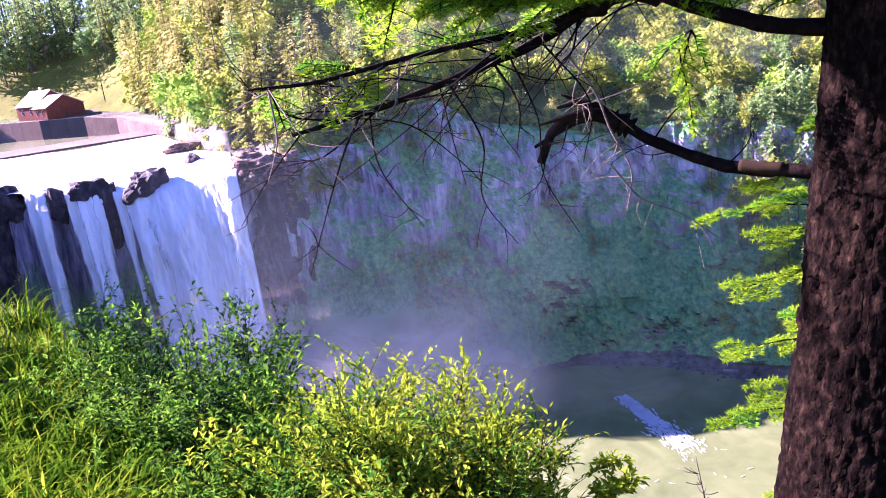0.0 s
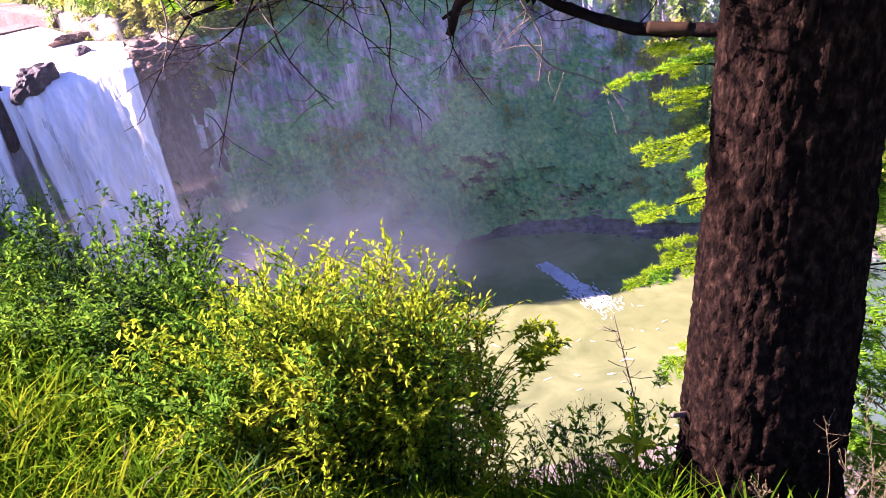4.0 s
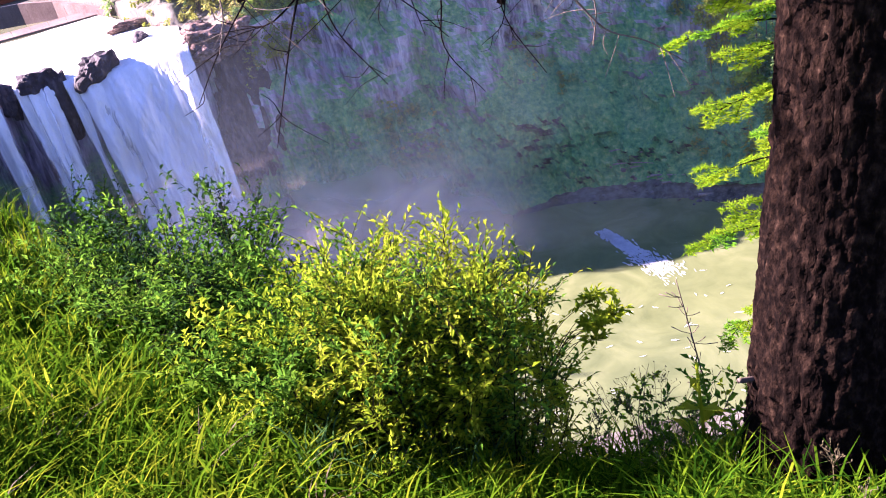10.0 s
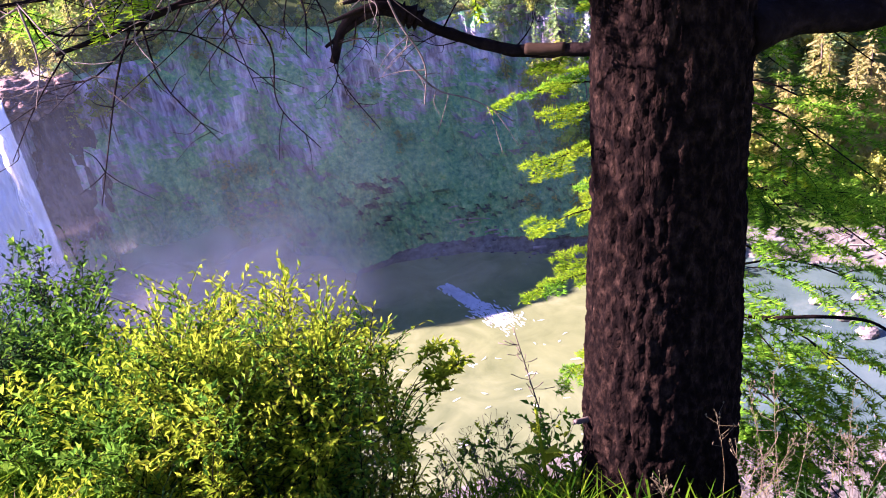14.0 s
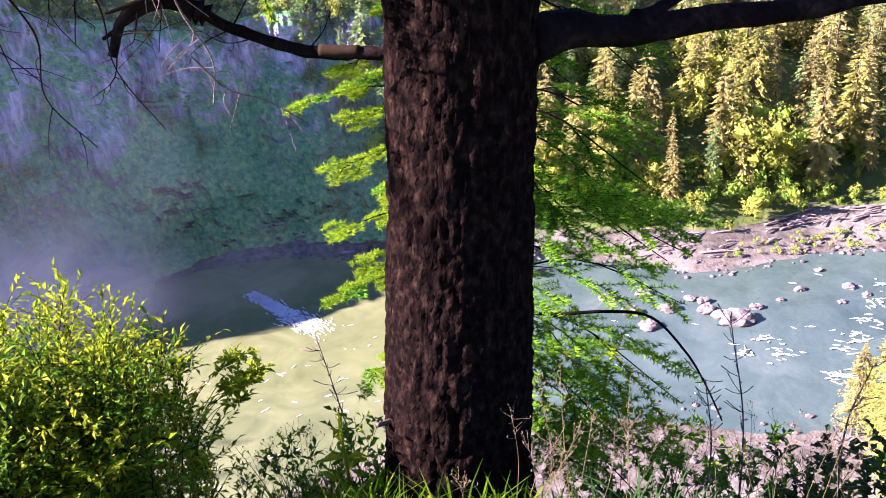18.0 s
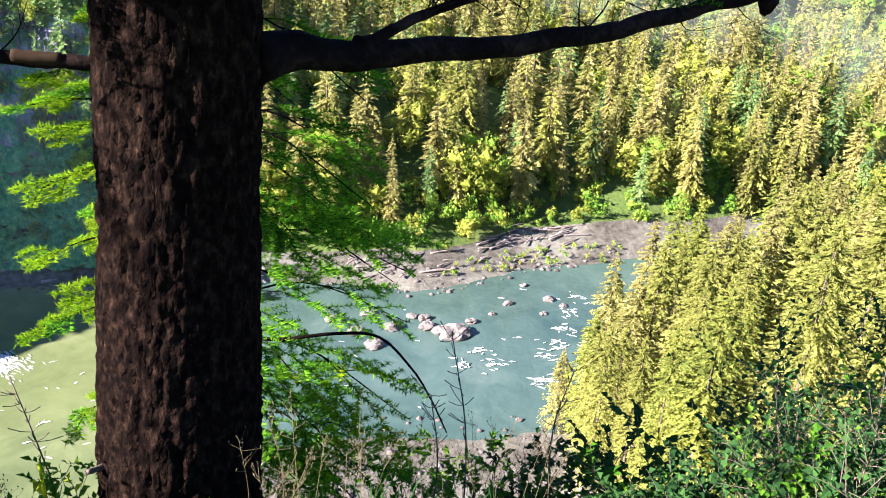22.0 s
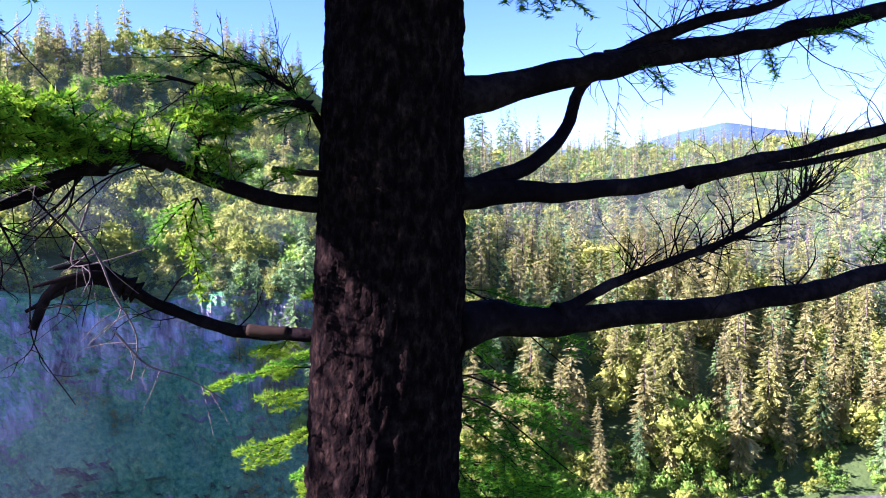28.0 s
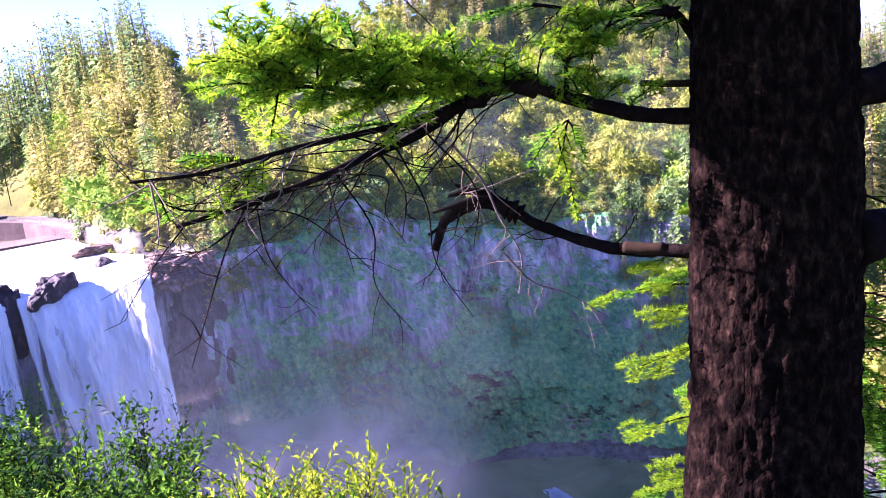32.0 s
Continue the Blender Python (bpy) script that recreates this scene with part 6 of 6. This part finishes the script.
plant(w2, RW, 1.5, 12, lambda a: rim(a) - by(a, (1, 90), (6, 60), (12, 20)), lambda a: rim(a) + 12, 8.5, (16, 30), COARSE, 0.5, ([0, 1, 0], [3, 0, 4]))
plant(w2, RW, 6.5, 15.5, lambda a: rim(a) - 9, lambda a: rim(a) + 6, 5.0, (9, 17), COARSE, 0.7, ([0, 0, 1], [0, 3, 0]))
w2.make("woods_riverside", "tall sunlit conifers and bright maples on the far bank")
w3 = Wood()
plant(w3, RW, -56, 6, lambda a: 600, lambda a: by(a, (-56, 900), (-10, 880), (6, 640)), 11.5, (20, 36), TINY, 0.4, ([0, 0, 1, 1, 2], [3, 4]))
plant(w3, RW, -56, 6, lambda a: 438, lambda a: 602, 10.2, (20, 38), THIN, 0.25, ([0, 1, 1, 2], [4, 4, 3]))
for k in range(9):
    a = (-3.3, -3.9, -5.2, -5.7, -6.2, -7.8, -12.6, -13.1, -14.9)[k]
    w3.tree(RW.choice([c for c in COARSE if not c[2]]), polar(a, 690 + 12 * (k % 3), land(a, 690) - 1), RW.uniform(46, 58), RW.uniform(46, 58), RW.uniform(0, 6.28), 0)
w3.make("woods_far_slope", "conifer forest covering the far hillside")
w4 = Wood()
plant(w4, RW, 43, 52.6, lambda a: by(a, (43, 345), (46, 338), (48, 352), (50, 400), (52.6, 505)), lambda a: by(a, (43, 560), (52.6, 560)), 8.4, (28, 46), COARSE, 0.3, ([1, 0, 2, 1], [3, 4, 4]))
plant(w4, RW, 44, 61, lambda a: by(a, (44, 480), (52, 560), (56, 640), (80, 640)), lambda a: by(a, (44, 620), (56, 740), (80, 760)), 9.6, (42, 60), THIN, 0.06, ([0, 0, 0, 0, 1], [0]))
plant(w4, RW, 52.4, 60, lambda a: 575, lambda a: 665, 9.0, (3, 7), COARSE, 3.0, ([1], [3, 4, 4]), sink=0.2)
plant(w4, RW, 36, 48.5, lambda a: max(rim(a) + 6, by(a, (36, 290), (42, 296), (45, 304), (48.5, 340))), lambda a: by(a, (36, 350), (42, 345), (45, 345), (48.5, 376)), 7.0, (27, 42), COARSE, 0.6, ([1, 2, 1, 0], [4, 4, 3]))
plant(w4, RW, 42.5, 50, lambda a: by(a, (42.5, 290), (45, 296), (47, 316), (50, 352)), lambda a: by(a, (42.5, 350), (47, 345), (50, 380)), 4.6, (4, 10), THIN, 3.0, ([1], [4, 4, 4, 1]), sink=0.4)
plant(w4, RW, 52, 61, lambda a: 560, lambda a: 690, 7.0, (1.2, 3.0), TINY, 3.0, ([1], [4, 4, 3]), sink=0.2)
plant(w4, RW, 36.5, 43.0, lambda a: rim(a) - 3, lambda a: rim(a) + 10, 5.0, (13, 25), COARSE, 0.5, ([1, 0, 1], [4, 3, 4]))
w4.make("woods_upstream", "broadleaf trees by the water and dark conifers behind")
# conifers out of view, added to throw shade across the pool
wx = Wood()
plant(wx, RW, 64.6, 78, lambda a: 300, lambda a: 360, 7.5, (24, 36), THIN, 0.1, ([0, 0, 1], [0]))
wx.make("woods_west", "unseen dark conifers added on the high ground to shade the pool")
w5 = Wood()
plant(w5, RW, -42, 1, lambda a: by(a, (-42, 350), (-34, 304), (-28, 287), (-22.7, 278), (-16, 250), (-8, 250), (6, 252)), lambda a: by(a, (-42, 400), (-34, 356), (-28, 322), (-13, 282), (6, 280)), 4.8, (7, 18), THIN, 1.4, ([1], [3, 3, 3, 4]))
plant(w5, RW, -30, -16, lambda a: by(a, (-30, 268), (-27, 263), (-22, 251), (-16, 236)), lambda a: by(a, (-30, 280), (-27, 274), (-22, 262), (-16, 242)), 3.0, (2.6, 5.0), THIN, 3.0, ([1], [4, 3, 3]), sink=0.15)
plant(w5, RW, -13, 5, lambda a: by(a, (-13, 252), (-5, 252), (5, 250)), lambda a: by(a, (-13, 290), (-5, 284), (5, 284)), 4.4, (3, 9), THIN, 3.0, ([1], [3, 4, 3]), sink=0.3)
w5.make("bank_thickets", "bright green thickets along the gravel bar")
w6 = Wood()
for _ in range(1200):
    a = RW.uniform(7, 43.5)
    pr = profile(a)
    u = RW.random() ** 1.3
    n0, n1, n2 = pr[9], pr[10], pr[11]
    q = (n0[0] + (n1[0] - n0[0]) * u * 2, n0[1] + (n1[1] - n0[1]) * u * 2) if u < 0.5 else (n1[0] + (n2[0] - n1[0]) * (u * 2 - 1), n1[1] + (n2[1] - n1[1]) * (u * 2 - 1))
    patchy = noise.noise(polar(a, 300, q[1]) * 0.03)
    if patchy < 0.02 or (a > 36 and q[1] < -50) or (u > 0.5 and patchy < 0.22):
        continue
    h = RW.uniform(1.5, 5.5)
    w6.tree(RW.choice([c for c in THIN if c[2]]), polar(a, q[0] + 1.0, q[1] - h * 0.5), h, h * 1.3, RW.uniform(0, 6.28), RW.choice([0, 0, 1]), False)
for _ in range(420):
    a = RW.uniform(8, 44)
    h = RW.uniform(2.0, 6.5)
    r = rim(a) + RW.uniform(-2.5, 4)
    w6.tree(RW.choice([c for c in TINY if c[2]]), polar(a, r, land(a, r) - h * 0.3), h, h * 1.2, RW.uniform(0, 6.28), RW.choice([0, 0, 1, 3]), False)
w6.make("cliff_shrubs", "green shrubs clinging to the ledges of the cliff")
w7 = Wood()
plant(w7, RW, -70, 75, lambda a: by(a, (-70, 9), (-30, 6.5), (40, 6.8), (75, 14)), lambda a: by(a, (-70, 90), (-30, 80), (0, 70), (40, 90), (75, 160)), 7.0, (1.2, 2.4), THIN, 3.0, ([1], [3, 0]),
      accept=lambda a, r: 1.6 - 1.0 + r * math.tan(radians(by(a, (-70, -34), (-45, -38), (-20, -47), (0, -50), (30, -47), (50, -28), (62, -22), (75, -20)))) > land(a, r) + 2.6, sink=0.3)
w7.make("slope_undergrowth", "brush on the steep slope below the rim")


def spur_trees():
    """Tall conifers on the near bank, each a tree of its own."""
    rng = random.Random(66)
    models = []
    for k in range(8):
        h = 1.0
        root = holder("conifer_tree", (0, 0, 0), "tall sunlit conifer on the steep near bank", "tree", "conifers on the near bank")
        tv, tf = trunk_cone(30.0, 0.26)
        mesh_from("trunk", tv, tf, M_TWIG, True, root)
        v, f = conifer_cards(rng, 30.0, rng.uniform(4.0, 5.6), 8000 if k < 3 else 3800, 0.15 if k < 3 else 0.26, 0.4, (0.25, 0.5))
        m = [M_FIR_B, M_FIR_D, M_FIR_B, M_FIR_C, M_FIR_B, M_FIR_D, M_FIR_B, M_FIR_C][k]
        mesh_from("crown", v, f, m, False, root)
        models.append(root)
    spots = []
    tries = 0
    while len(spots) < 180 and tries < 9000:
        tries += 1
        a = rng.uniform(-62, -26.5)
        r = math.sqrt(rng.uniform(96 ** 2, 262 ** 2))
        lo = by(a, (-62, 100), (-45, 96), (-33, 118), (-28, 150), (-26.5, 160))
        hi = by(a, (-62, 262), (-45, 258), (-34, 222), (-29, 188), (-26.5, 168))
        if not lo < r < hi:
            continue
        p = polar(a, r)
        if any((p - q).length < 7.0 for q in spots):
            continue
        spots.append(p)
        top = by(a, (-60, -3), (-45.6, -8.2), (-43.7, -9.5), (-40.8, -11.8), (-37.7, -14.5), (-34.5, -17.6), (-31, -20.9), (-28.8, -23.2), (-26.5, -28.5), (-25.4, -33))
        z = land(a, r) - 0.5
        h = min(rng.uniform(36, 56), (1.6 - 1.0 + r * math.tan(radians(top + rng.uniform(-5.0, 0.6)))) - z)
        if h < 7:
            continue
        src = models[rng.randrange(3) if r < 150 else rng.randrange(3, 8)]
        s = h / 30.0
        c = src if src.location.length == 0 and src.name not in used else None
        if c is None:
            c = copy_thing(src, pose(p.x, p.y, z, 0, 0, rng.uniform(0, 360)))
        else:
            used.add(src.name)
            c.matrix_basis = pose(p.x, p.y, z, 0, 0, rng.uniform(0, 360))
        g = s * rng.uniform(0.95, 1.3) if h < 20 else s * rng.uniform(0.85, 1.15)
        c.scale = (g, g, s)


used = set()
spur_trees()

def shade_fir():
    """A tall second fir beside the viewpoint, added unseen to shade the trunk."""
    at = Vector((-9.5, 2.15, land(77, 9.75)))
    root = holder("fir_tree", at, "tall fir with a high dark crown, added unseen to shade the old trunk", "tree")
    rng = random.Random(303)
    s = Soup()
    tube(s, [at + Vector((0, 0, h)) for h in (-0.5, 3, 8, 16)], 0.25, 0.05, 12, 0.05)
    put_under(s.make("trunk", M_BARK, True), root)
    v, f = conifer_cards(rng, 11.0, 1.9, 3600, 0.2, 0.4, (0.25, 0.5))
    put_under(mesh_from("crown", [q + Vector((at.x, at.y, 5.75)) for q in v], f, M_NEEDLE, False), root)


shade_fir()

# ---- buildings above the falls ----
def gable_house(name, az, r, z, size, ridge, turn, wall_mat, roof_mat, label, windows=2, group="", chimney=False, door=True):
    """A house with walls, two roof slopes, windows and a door; size: length along x, depth, wall height."""
    at = polar(az, r, z)
    root = holder(name, at, label, "house", group)
    root.rotation_euler = (0, 0, radians(turn))
    L, D, H = size
    x, y = L / 2, D / 2
    th = 0.3
    w = Soup()
    w.add([Vector(q) for q in ((-x, -y, -2), (x, -y, -2), (x, y, -2), (-x, y, -2), (-x, -y, H), (x, -y, H), (x, y, H), (-x, y, H), (-x, 0, H + ridge), (x, 0, H + ridge))],
          [(0, 1, 5, 4), (2, 3, 7, 6), (1, 2, 6, 9, 5), (3, 0, 4, 8, 7), (0, 3, 2, 1)])
    w.make("wall", wall_mat, False, root)
    o = 0.6
    for s in (-1, 1):
        k = ridge / y
        e = Soup()
        a = [(-x - o, s * (y + o), H - k * o), (x + o, s * (y + o), H - k * o), (x + o, 0, H + ridge), (-x - o, 0, H + ridge)]
        e.add([Vector(q) + Vector((0, 0, 0.03)) for q in a] + [Vector(q) + Vector((0, 0, th + 0.03)) for q in a], [(0, 1, 2, 3), (7, 6, 5, 4), (0, 4, 5, 1), (1, 5, 6, 2), (2, 6, 7, 3), (3, 7, 4, 0)])
        e.make("roof_slope", roof_mat, False, root)
    for k in range(windows):
        cx = -x + L * (k + 0.7) / (windows + 0.4)
        f, g = Soup(), Soup()
        box(f, (cx - 0.75, -y - 0.1, H * 0.35), (cx + 0.75, -y + 0.05, H * 0.8))
        box(g, (cx - 0.6, -y - 0.13, H * 0.38), (cx + 0.6, -y - 0.1, H * 0.77))
        win = f.make("window", M_ROOF, False, root)
        p = g.make("pane", M_PANE, False)
        p.parent = win
    f = Soup()
    box(f, (x - 0.02, -0.8, 0.0), (x + 0.1, 0.8, 2.4))
    f.make("door", M_STEEL, False, root)
    if chimney:
        c = Soup()
        for k in range(2):
            box(c, (-0.9 + k * 1.3, -0.5, H + ridge - 1), (-0.1 + k * 1.3, 0.5, H + ridge + 2.2))
        c.make("vent_stack", M_ROOF, False, root)
    return root


gable_house("brick_gatehouse", 57.6, 556, -25.5, (20, 24, 7.6), 8.0, 0, M_BRICK, M_ROOF, "red brick intake house with a pale steep roof", 2, "intake houses", True)
gable_house("brick_gatehouse", 56.8, 536, -25.8, (13, 25, 6.6), 6.2, 0, M_BRICK, M_ROOF, "red brick annex with a pale roof", 2, "intake houses")
gable_house("far_house", 52.6, 640, 6.0, (12, 9, 4.5), 3.4, -40, M_PAINT, M_STEEL, "cream house among trees on the hill", 3, "houses on the hill")
gable_house("far_house", 51.7, 636, 6.0, (8, 8, 4.5), 4.0, -70, M_PAINT, M_ROOF, "white gabled house among trees on the hill", 2, "houses on the hill")
gable_house("far_house", 54.0, 645, 5.0, (11, 9, 4.0), 3.0, -30, M_PAINT, M_STEEL, "pale house behind the trees on the hill", 3, "houses on the hill")


def quay():
    """The long concrete quay with a steel gate beside the river."""
    line = [polar(a, r) for a, r in ((66, 585), (60.7, 562), (58.1, 527), (55.5, 500), (53.6, 480), (50.6, 426))]
    root = holder("wall_quay", (line[2].x, line[2].y, BRINK), "long pink concrete quay wall above the river", "quay", kind="structure")
    for i in range(len(line) - 1):
        a, b = line[i], line[i + 1]
        n = 5
        top0, top1 = [(-26, -26), (-26, -26), (-26, -26), (-26, -28), (-28, -34.5)][i]
        for k in range(n):
            p, q = a.lerp(b, k / n + 0.002), a.lerp(b, (k + 1) / n - 0.002)
            z0, z1 = top0 + (top1 - top0) * k / n, top0 + (top1 - top0) * (k + 1) / n
            d = (q - p).normalized()
            back = Vector((-d.y, d.x, 0))
            if back.dot(p) < 0:
                back = -back
            s = Soup()
            v = [p + Vector((0, 0, BRINK - 3)), q + Vector((0, 0, BRINK - 3)), q + Vector((0, 0, z1)), p + Vector((0, 0, z0))]
            v += [t + back * 3.0 for t in v]
            s.add(v, [(0, 1, 2, 3), (5, 4, 7, 6), (3, 2, 6, 7), (1, 5, 6, 2), (4, 0, 3, 7), (0, 4, 5, 1)])
            put_under(s.make("panel", M_GATE if i == 2 else M_CONC, False), root)


quay()


def weir():
    """The low sill across the river."""
    a, b = polar(64, 446), polar(51.0, 439)
    s = Soup()
    for k in range(12):
        p, q = a.lerp(b, k / 12), a.lerp(b, (k + 1) / 12)
        back = Vector((p.x, p.y, 0)).normalized() * 15
        v = [p + Vector((0, 0, BRINK - 1)), q + Vector((0, 0, BRINK - 1)), q + Vector((0, 0, BRINK + 0.9)), p + Vector((0, 0, BRINK + 0.9))]
        v += [q + back + Vector((0, 0, BRINK + 2.4)), p + back + Vector((0, 0, BRINK + 2.4)), q + back + Vector((0, 0, BRINK - 1)), p + back + Vector((0, 0, BRINK - 1))]
        s.add(v, [(0, 1, 2, 3), (3, 2, 4, 5), (5, 4, 6, 7)])
    tagged(s.make("wall_weir", M_CONC), "low brown concrete weir across the upper river", "weir", kind="structure")


weir()


def pole(az, r, z, h, label, wires=True):
    at = polar(az, r, z)
    root = holder("utility_pole", at, label, "pole", "utility poles")
    s = Soup()
    tube(s, [Vector((0, 0, -1)), Vector((0, 0, h * 0.5)), Vector((0, 0, h))], 0.28, 0.18, 8)
    s.make("post", M_LIMB, True, root)
    s = Soup()
    box(s, (-1.5, -0.1, h - 1.4), (1.5, 0.1, h - 1.15))
    s.make("crossarm", M_LIMB, False, root)
    return at + Vector((0, 0, h - 1.2))


p1 = pole(54.0, 520, -19.0, 23.5, "dark wooden utility pole above the intake")
p2 = pole(66.0, 600, -22.0, 24, "dark wooden utility pole upstream")
pole(50.0, 432, -31.5, 10, "short pale post on the shore")
s = Soup()
for dz, side in ((0, -1.2), (0, 1.2), (-3.0, 0)):
    a, b = p1 + Vector((side, 0, dz)), p2 + Vector((side, 0, dz))
    tube(s, [a.lerp(b, k / 12) - Vector((0, 0, 4 * (k / 12) * (1 - k / 12) * 2.2)) for k in range(13)], 0.035, 0.035, 4, cap=False)
tagged(s.make("power_cables", M_STEEL, True), "thin power cables strung between poles", "cable")


# ---- mist of the falls and added haze sheets ----
def mist_mat(name, density, scale, seed, tint):
    m = bpy.data.materials.new(name)
    m.use_nodes = True
    nt = m.node_tree
    n, k = nt.nodes, nt.links.new
    n.remove(n["Principled BSDF"])
    tc = n.new("ShaderNodeTexCoord")
    mp = n.new("ShaderNodeMapping")
    mp.inputs["Location"].default_value = (seed * 5.0, seed * 3.0, seed)
    k(tc.outputs["Object"], mp.inputs[0])
    no = n.new("ShaderNodeTexNoise")
    no.inputs["Scale"].default_value, no.inputs["Detail"].default_value, no.inputs["Distortion"].default_value = scale, 4, 0.6
    k(mp.outputs[0], no.inputs["Vector"])
    r1 = n.new("ShaderNodeMapRange")
    r1.inputs[1].default_value, r1.inputs[2].default_value = 0.28, 0.6
    k(no.outputs["Fac"], r1.inputs[0])
    uv = n.new("ShaderNodeSeparateXYZ")
    k(tc.outputs["UV"], uv.inputs[0])
    prod = None
    for ch, lo, hi in ((0, 0.0, 0.3), (0, 1.0, 0.7), (1, 0.0, 0.1), (1, 1.0, 0.25)):
        q = n.new("ShaderNodeMapRange")
        q.interpolation_type = "SMOOTHSTEP"
        q.inputs[1].default_value, q.inputs[2].default_value = lo, hi
        k(uv.outputs[ch], q.inputs[0])
        if prod is None:
            prod = q.outputs[0]
        else:
            mu = n.new("ShaderNodeMath")
            mu.operation = "MULTIPLY"
            k(prod, mu.inputs[0])
            k(q.outputs[0], mu.inputs[1])
            prod = mu.outputs[0]
    mu = n.new("ShaderNodeMath")
    mu.operation = "MULTIPLY"
    k(prod, mu.inputs[0])
    k(r1.outputs[0], mu.inputs[1])
    md = n.new("ShaderNodeMath")
    md.operation = "MULTIPLY"
    md.inputs[1].default_value = density
    k(mu.outputs[0], md.inputs[0])
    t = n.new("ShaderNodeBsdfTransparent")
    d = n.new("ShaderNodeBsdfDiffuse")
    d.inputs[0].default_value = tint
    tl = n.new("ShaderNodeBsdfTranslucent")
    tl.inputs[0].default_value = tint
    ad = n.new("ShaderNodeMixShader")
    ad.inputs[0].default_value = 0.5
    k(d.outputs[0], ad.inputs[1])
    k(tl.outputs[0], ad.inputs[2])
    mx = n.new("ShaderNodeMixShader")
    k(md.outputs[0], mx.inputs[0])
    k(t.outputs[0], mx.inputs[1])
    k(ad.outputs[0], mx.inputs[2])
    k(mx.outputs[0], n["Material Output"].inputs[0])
    return m


def mist(az0, az1, r, z0, z1, density, scale, seed, label, tint=(1.0, 0.86, 0.82, 1)):
    """A drifting curtain of spray, or a tinted sheet standing in for haze."""
    nu, nv = 40, 24
    verts, faces = [], []
    for i in range(nu + 1):
        a = az0 + (az1 - az0) * i / nu
        rr = r if isinstance(r, (int, float)) else by(a, *r)
        for j in range(nv + 1):
            z = z0 + (z1 - z0) * j / nv
            q = polar(a, rr, z)
            verts.append(polar(a, rr + 4 * noise.noise(q * 0.03 + Vector((seed, 0, 0))) + 1.5 * noise.noise(q * 0.1), z))
    for i in range(nu):
        for j in range(nv):
            faces.append((i * (nv + 1) + j, i * (nv + 1) + j + 1, (i + 1) * (nv + 1) + j + 1, (i + 1) * (nv + 1) + j))
    ob = mesh_from("mist", verts, faces, mist_mat("spray_haze_sheet", density, scale, seed, tint), True)
    uv = ob.data.uv_layers.new(name="uv")
    for lp in ob.data.loops:
        i, j = divmod(lp.vertex_index, nv + 1)
        uv.data[lp.index].uv = (i / nu, j / nv)
    ob.visible_shadow = False
    tagged(ob, label, "mist", kind="stuff")


# the default warm tint puts sunlight into the spray's colour
for k, (near, top, thick) in enumerate(((0, -70, 1.0), (-5, -76, 0.85), (-10, -82, 0.75), (-16, -90, 0.65))):
    mist(25 - k, 60 - 3 * k, ((22, 240 + near), (36, 246 + near), (44, 249 + near), (60, 274 + near)), POOL - 2, top, thick, 0.028 + 0.004 * k, 1 + k, "rolling white spray at the foot of the falls")
# blue-tinted sheets stand in for haze and lighten the cliff and slopes
mist(2, 60, 205, -112, 2, 0.09, 0.003, 6, "blue-grey sheet added to haze and lighten the shaded cliff", (0.66, 0.82, 1.0, 1))
mist(3, 47, ((3, 345), (12, 320), (47, 318)), -80, 62, 0.07, 0.005, 9, "thin blue sheet standing in for haze before the wooded hill", (0.8, 0.9, 1.0, 1))
mist(-70, 9, 432, -130, 70, 0.15, 0.004, 5, "thin bright sheet standing in for haze over the far slope", (0.85, 0.93, 1.0, 1))
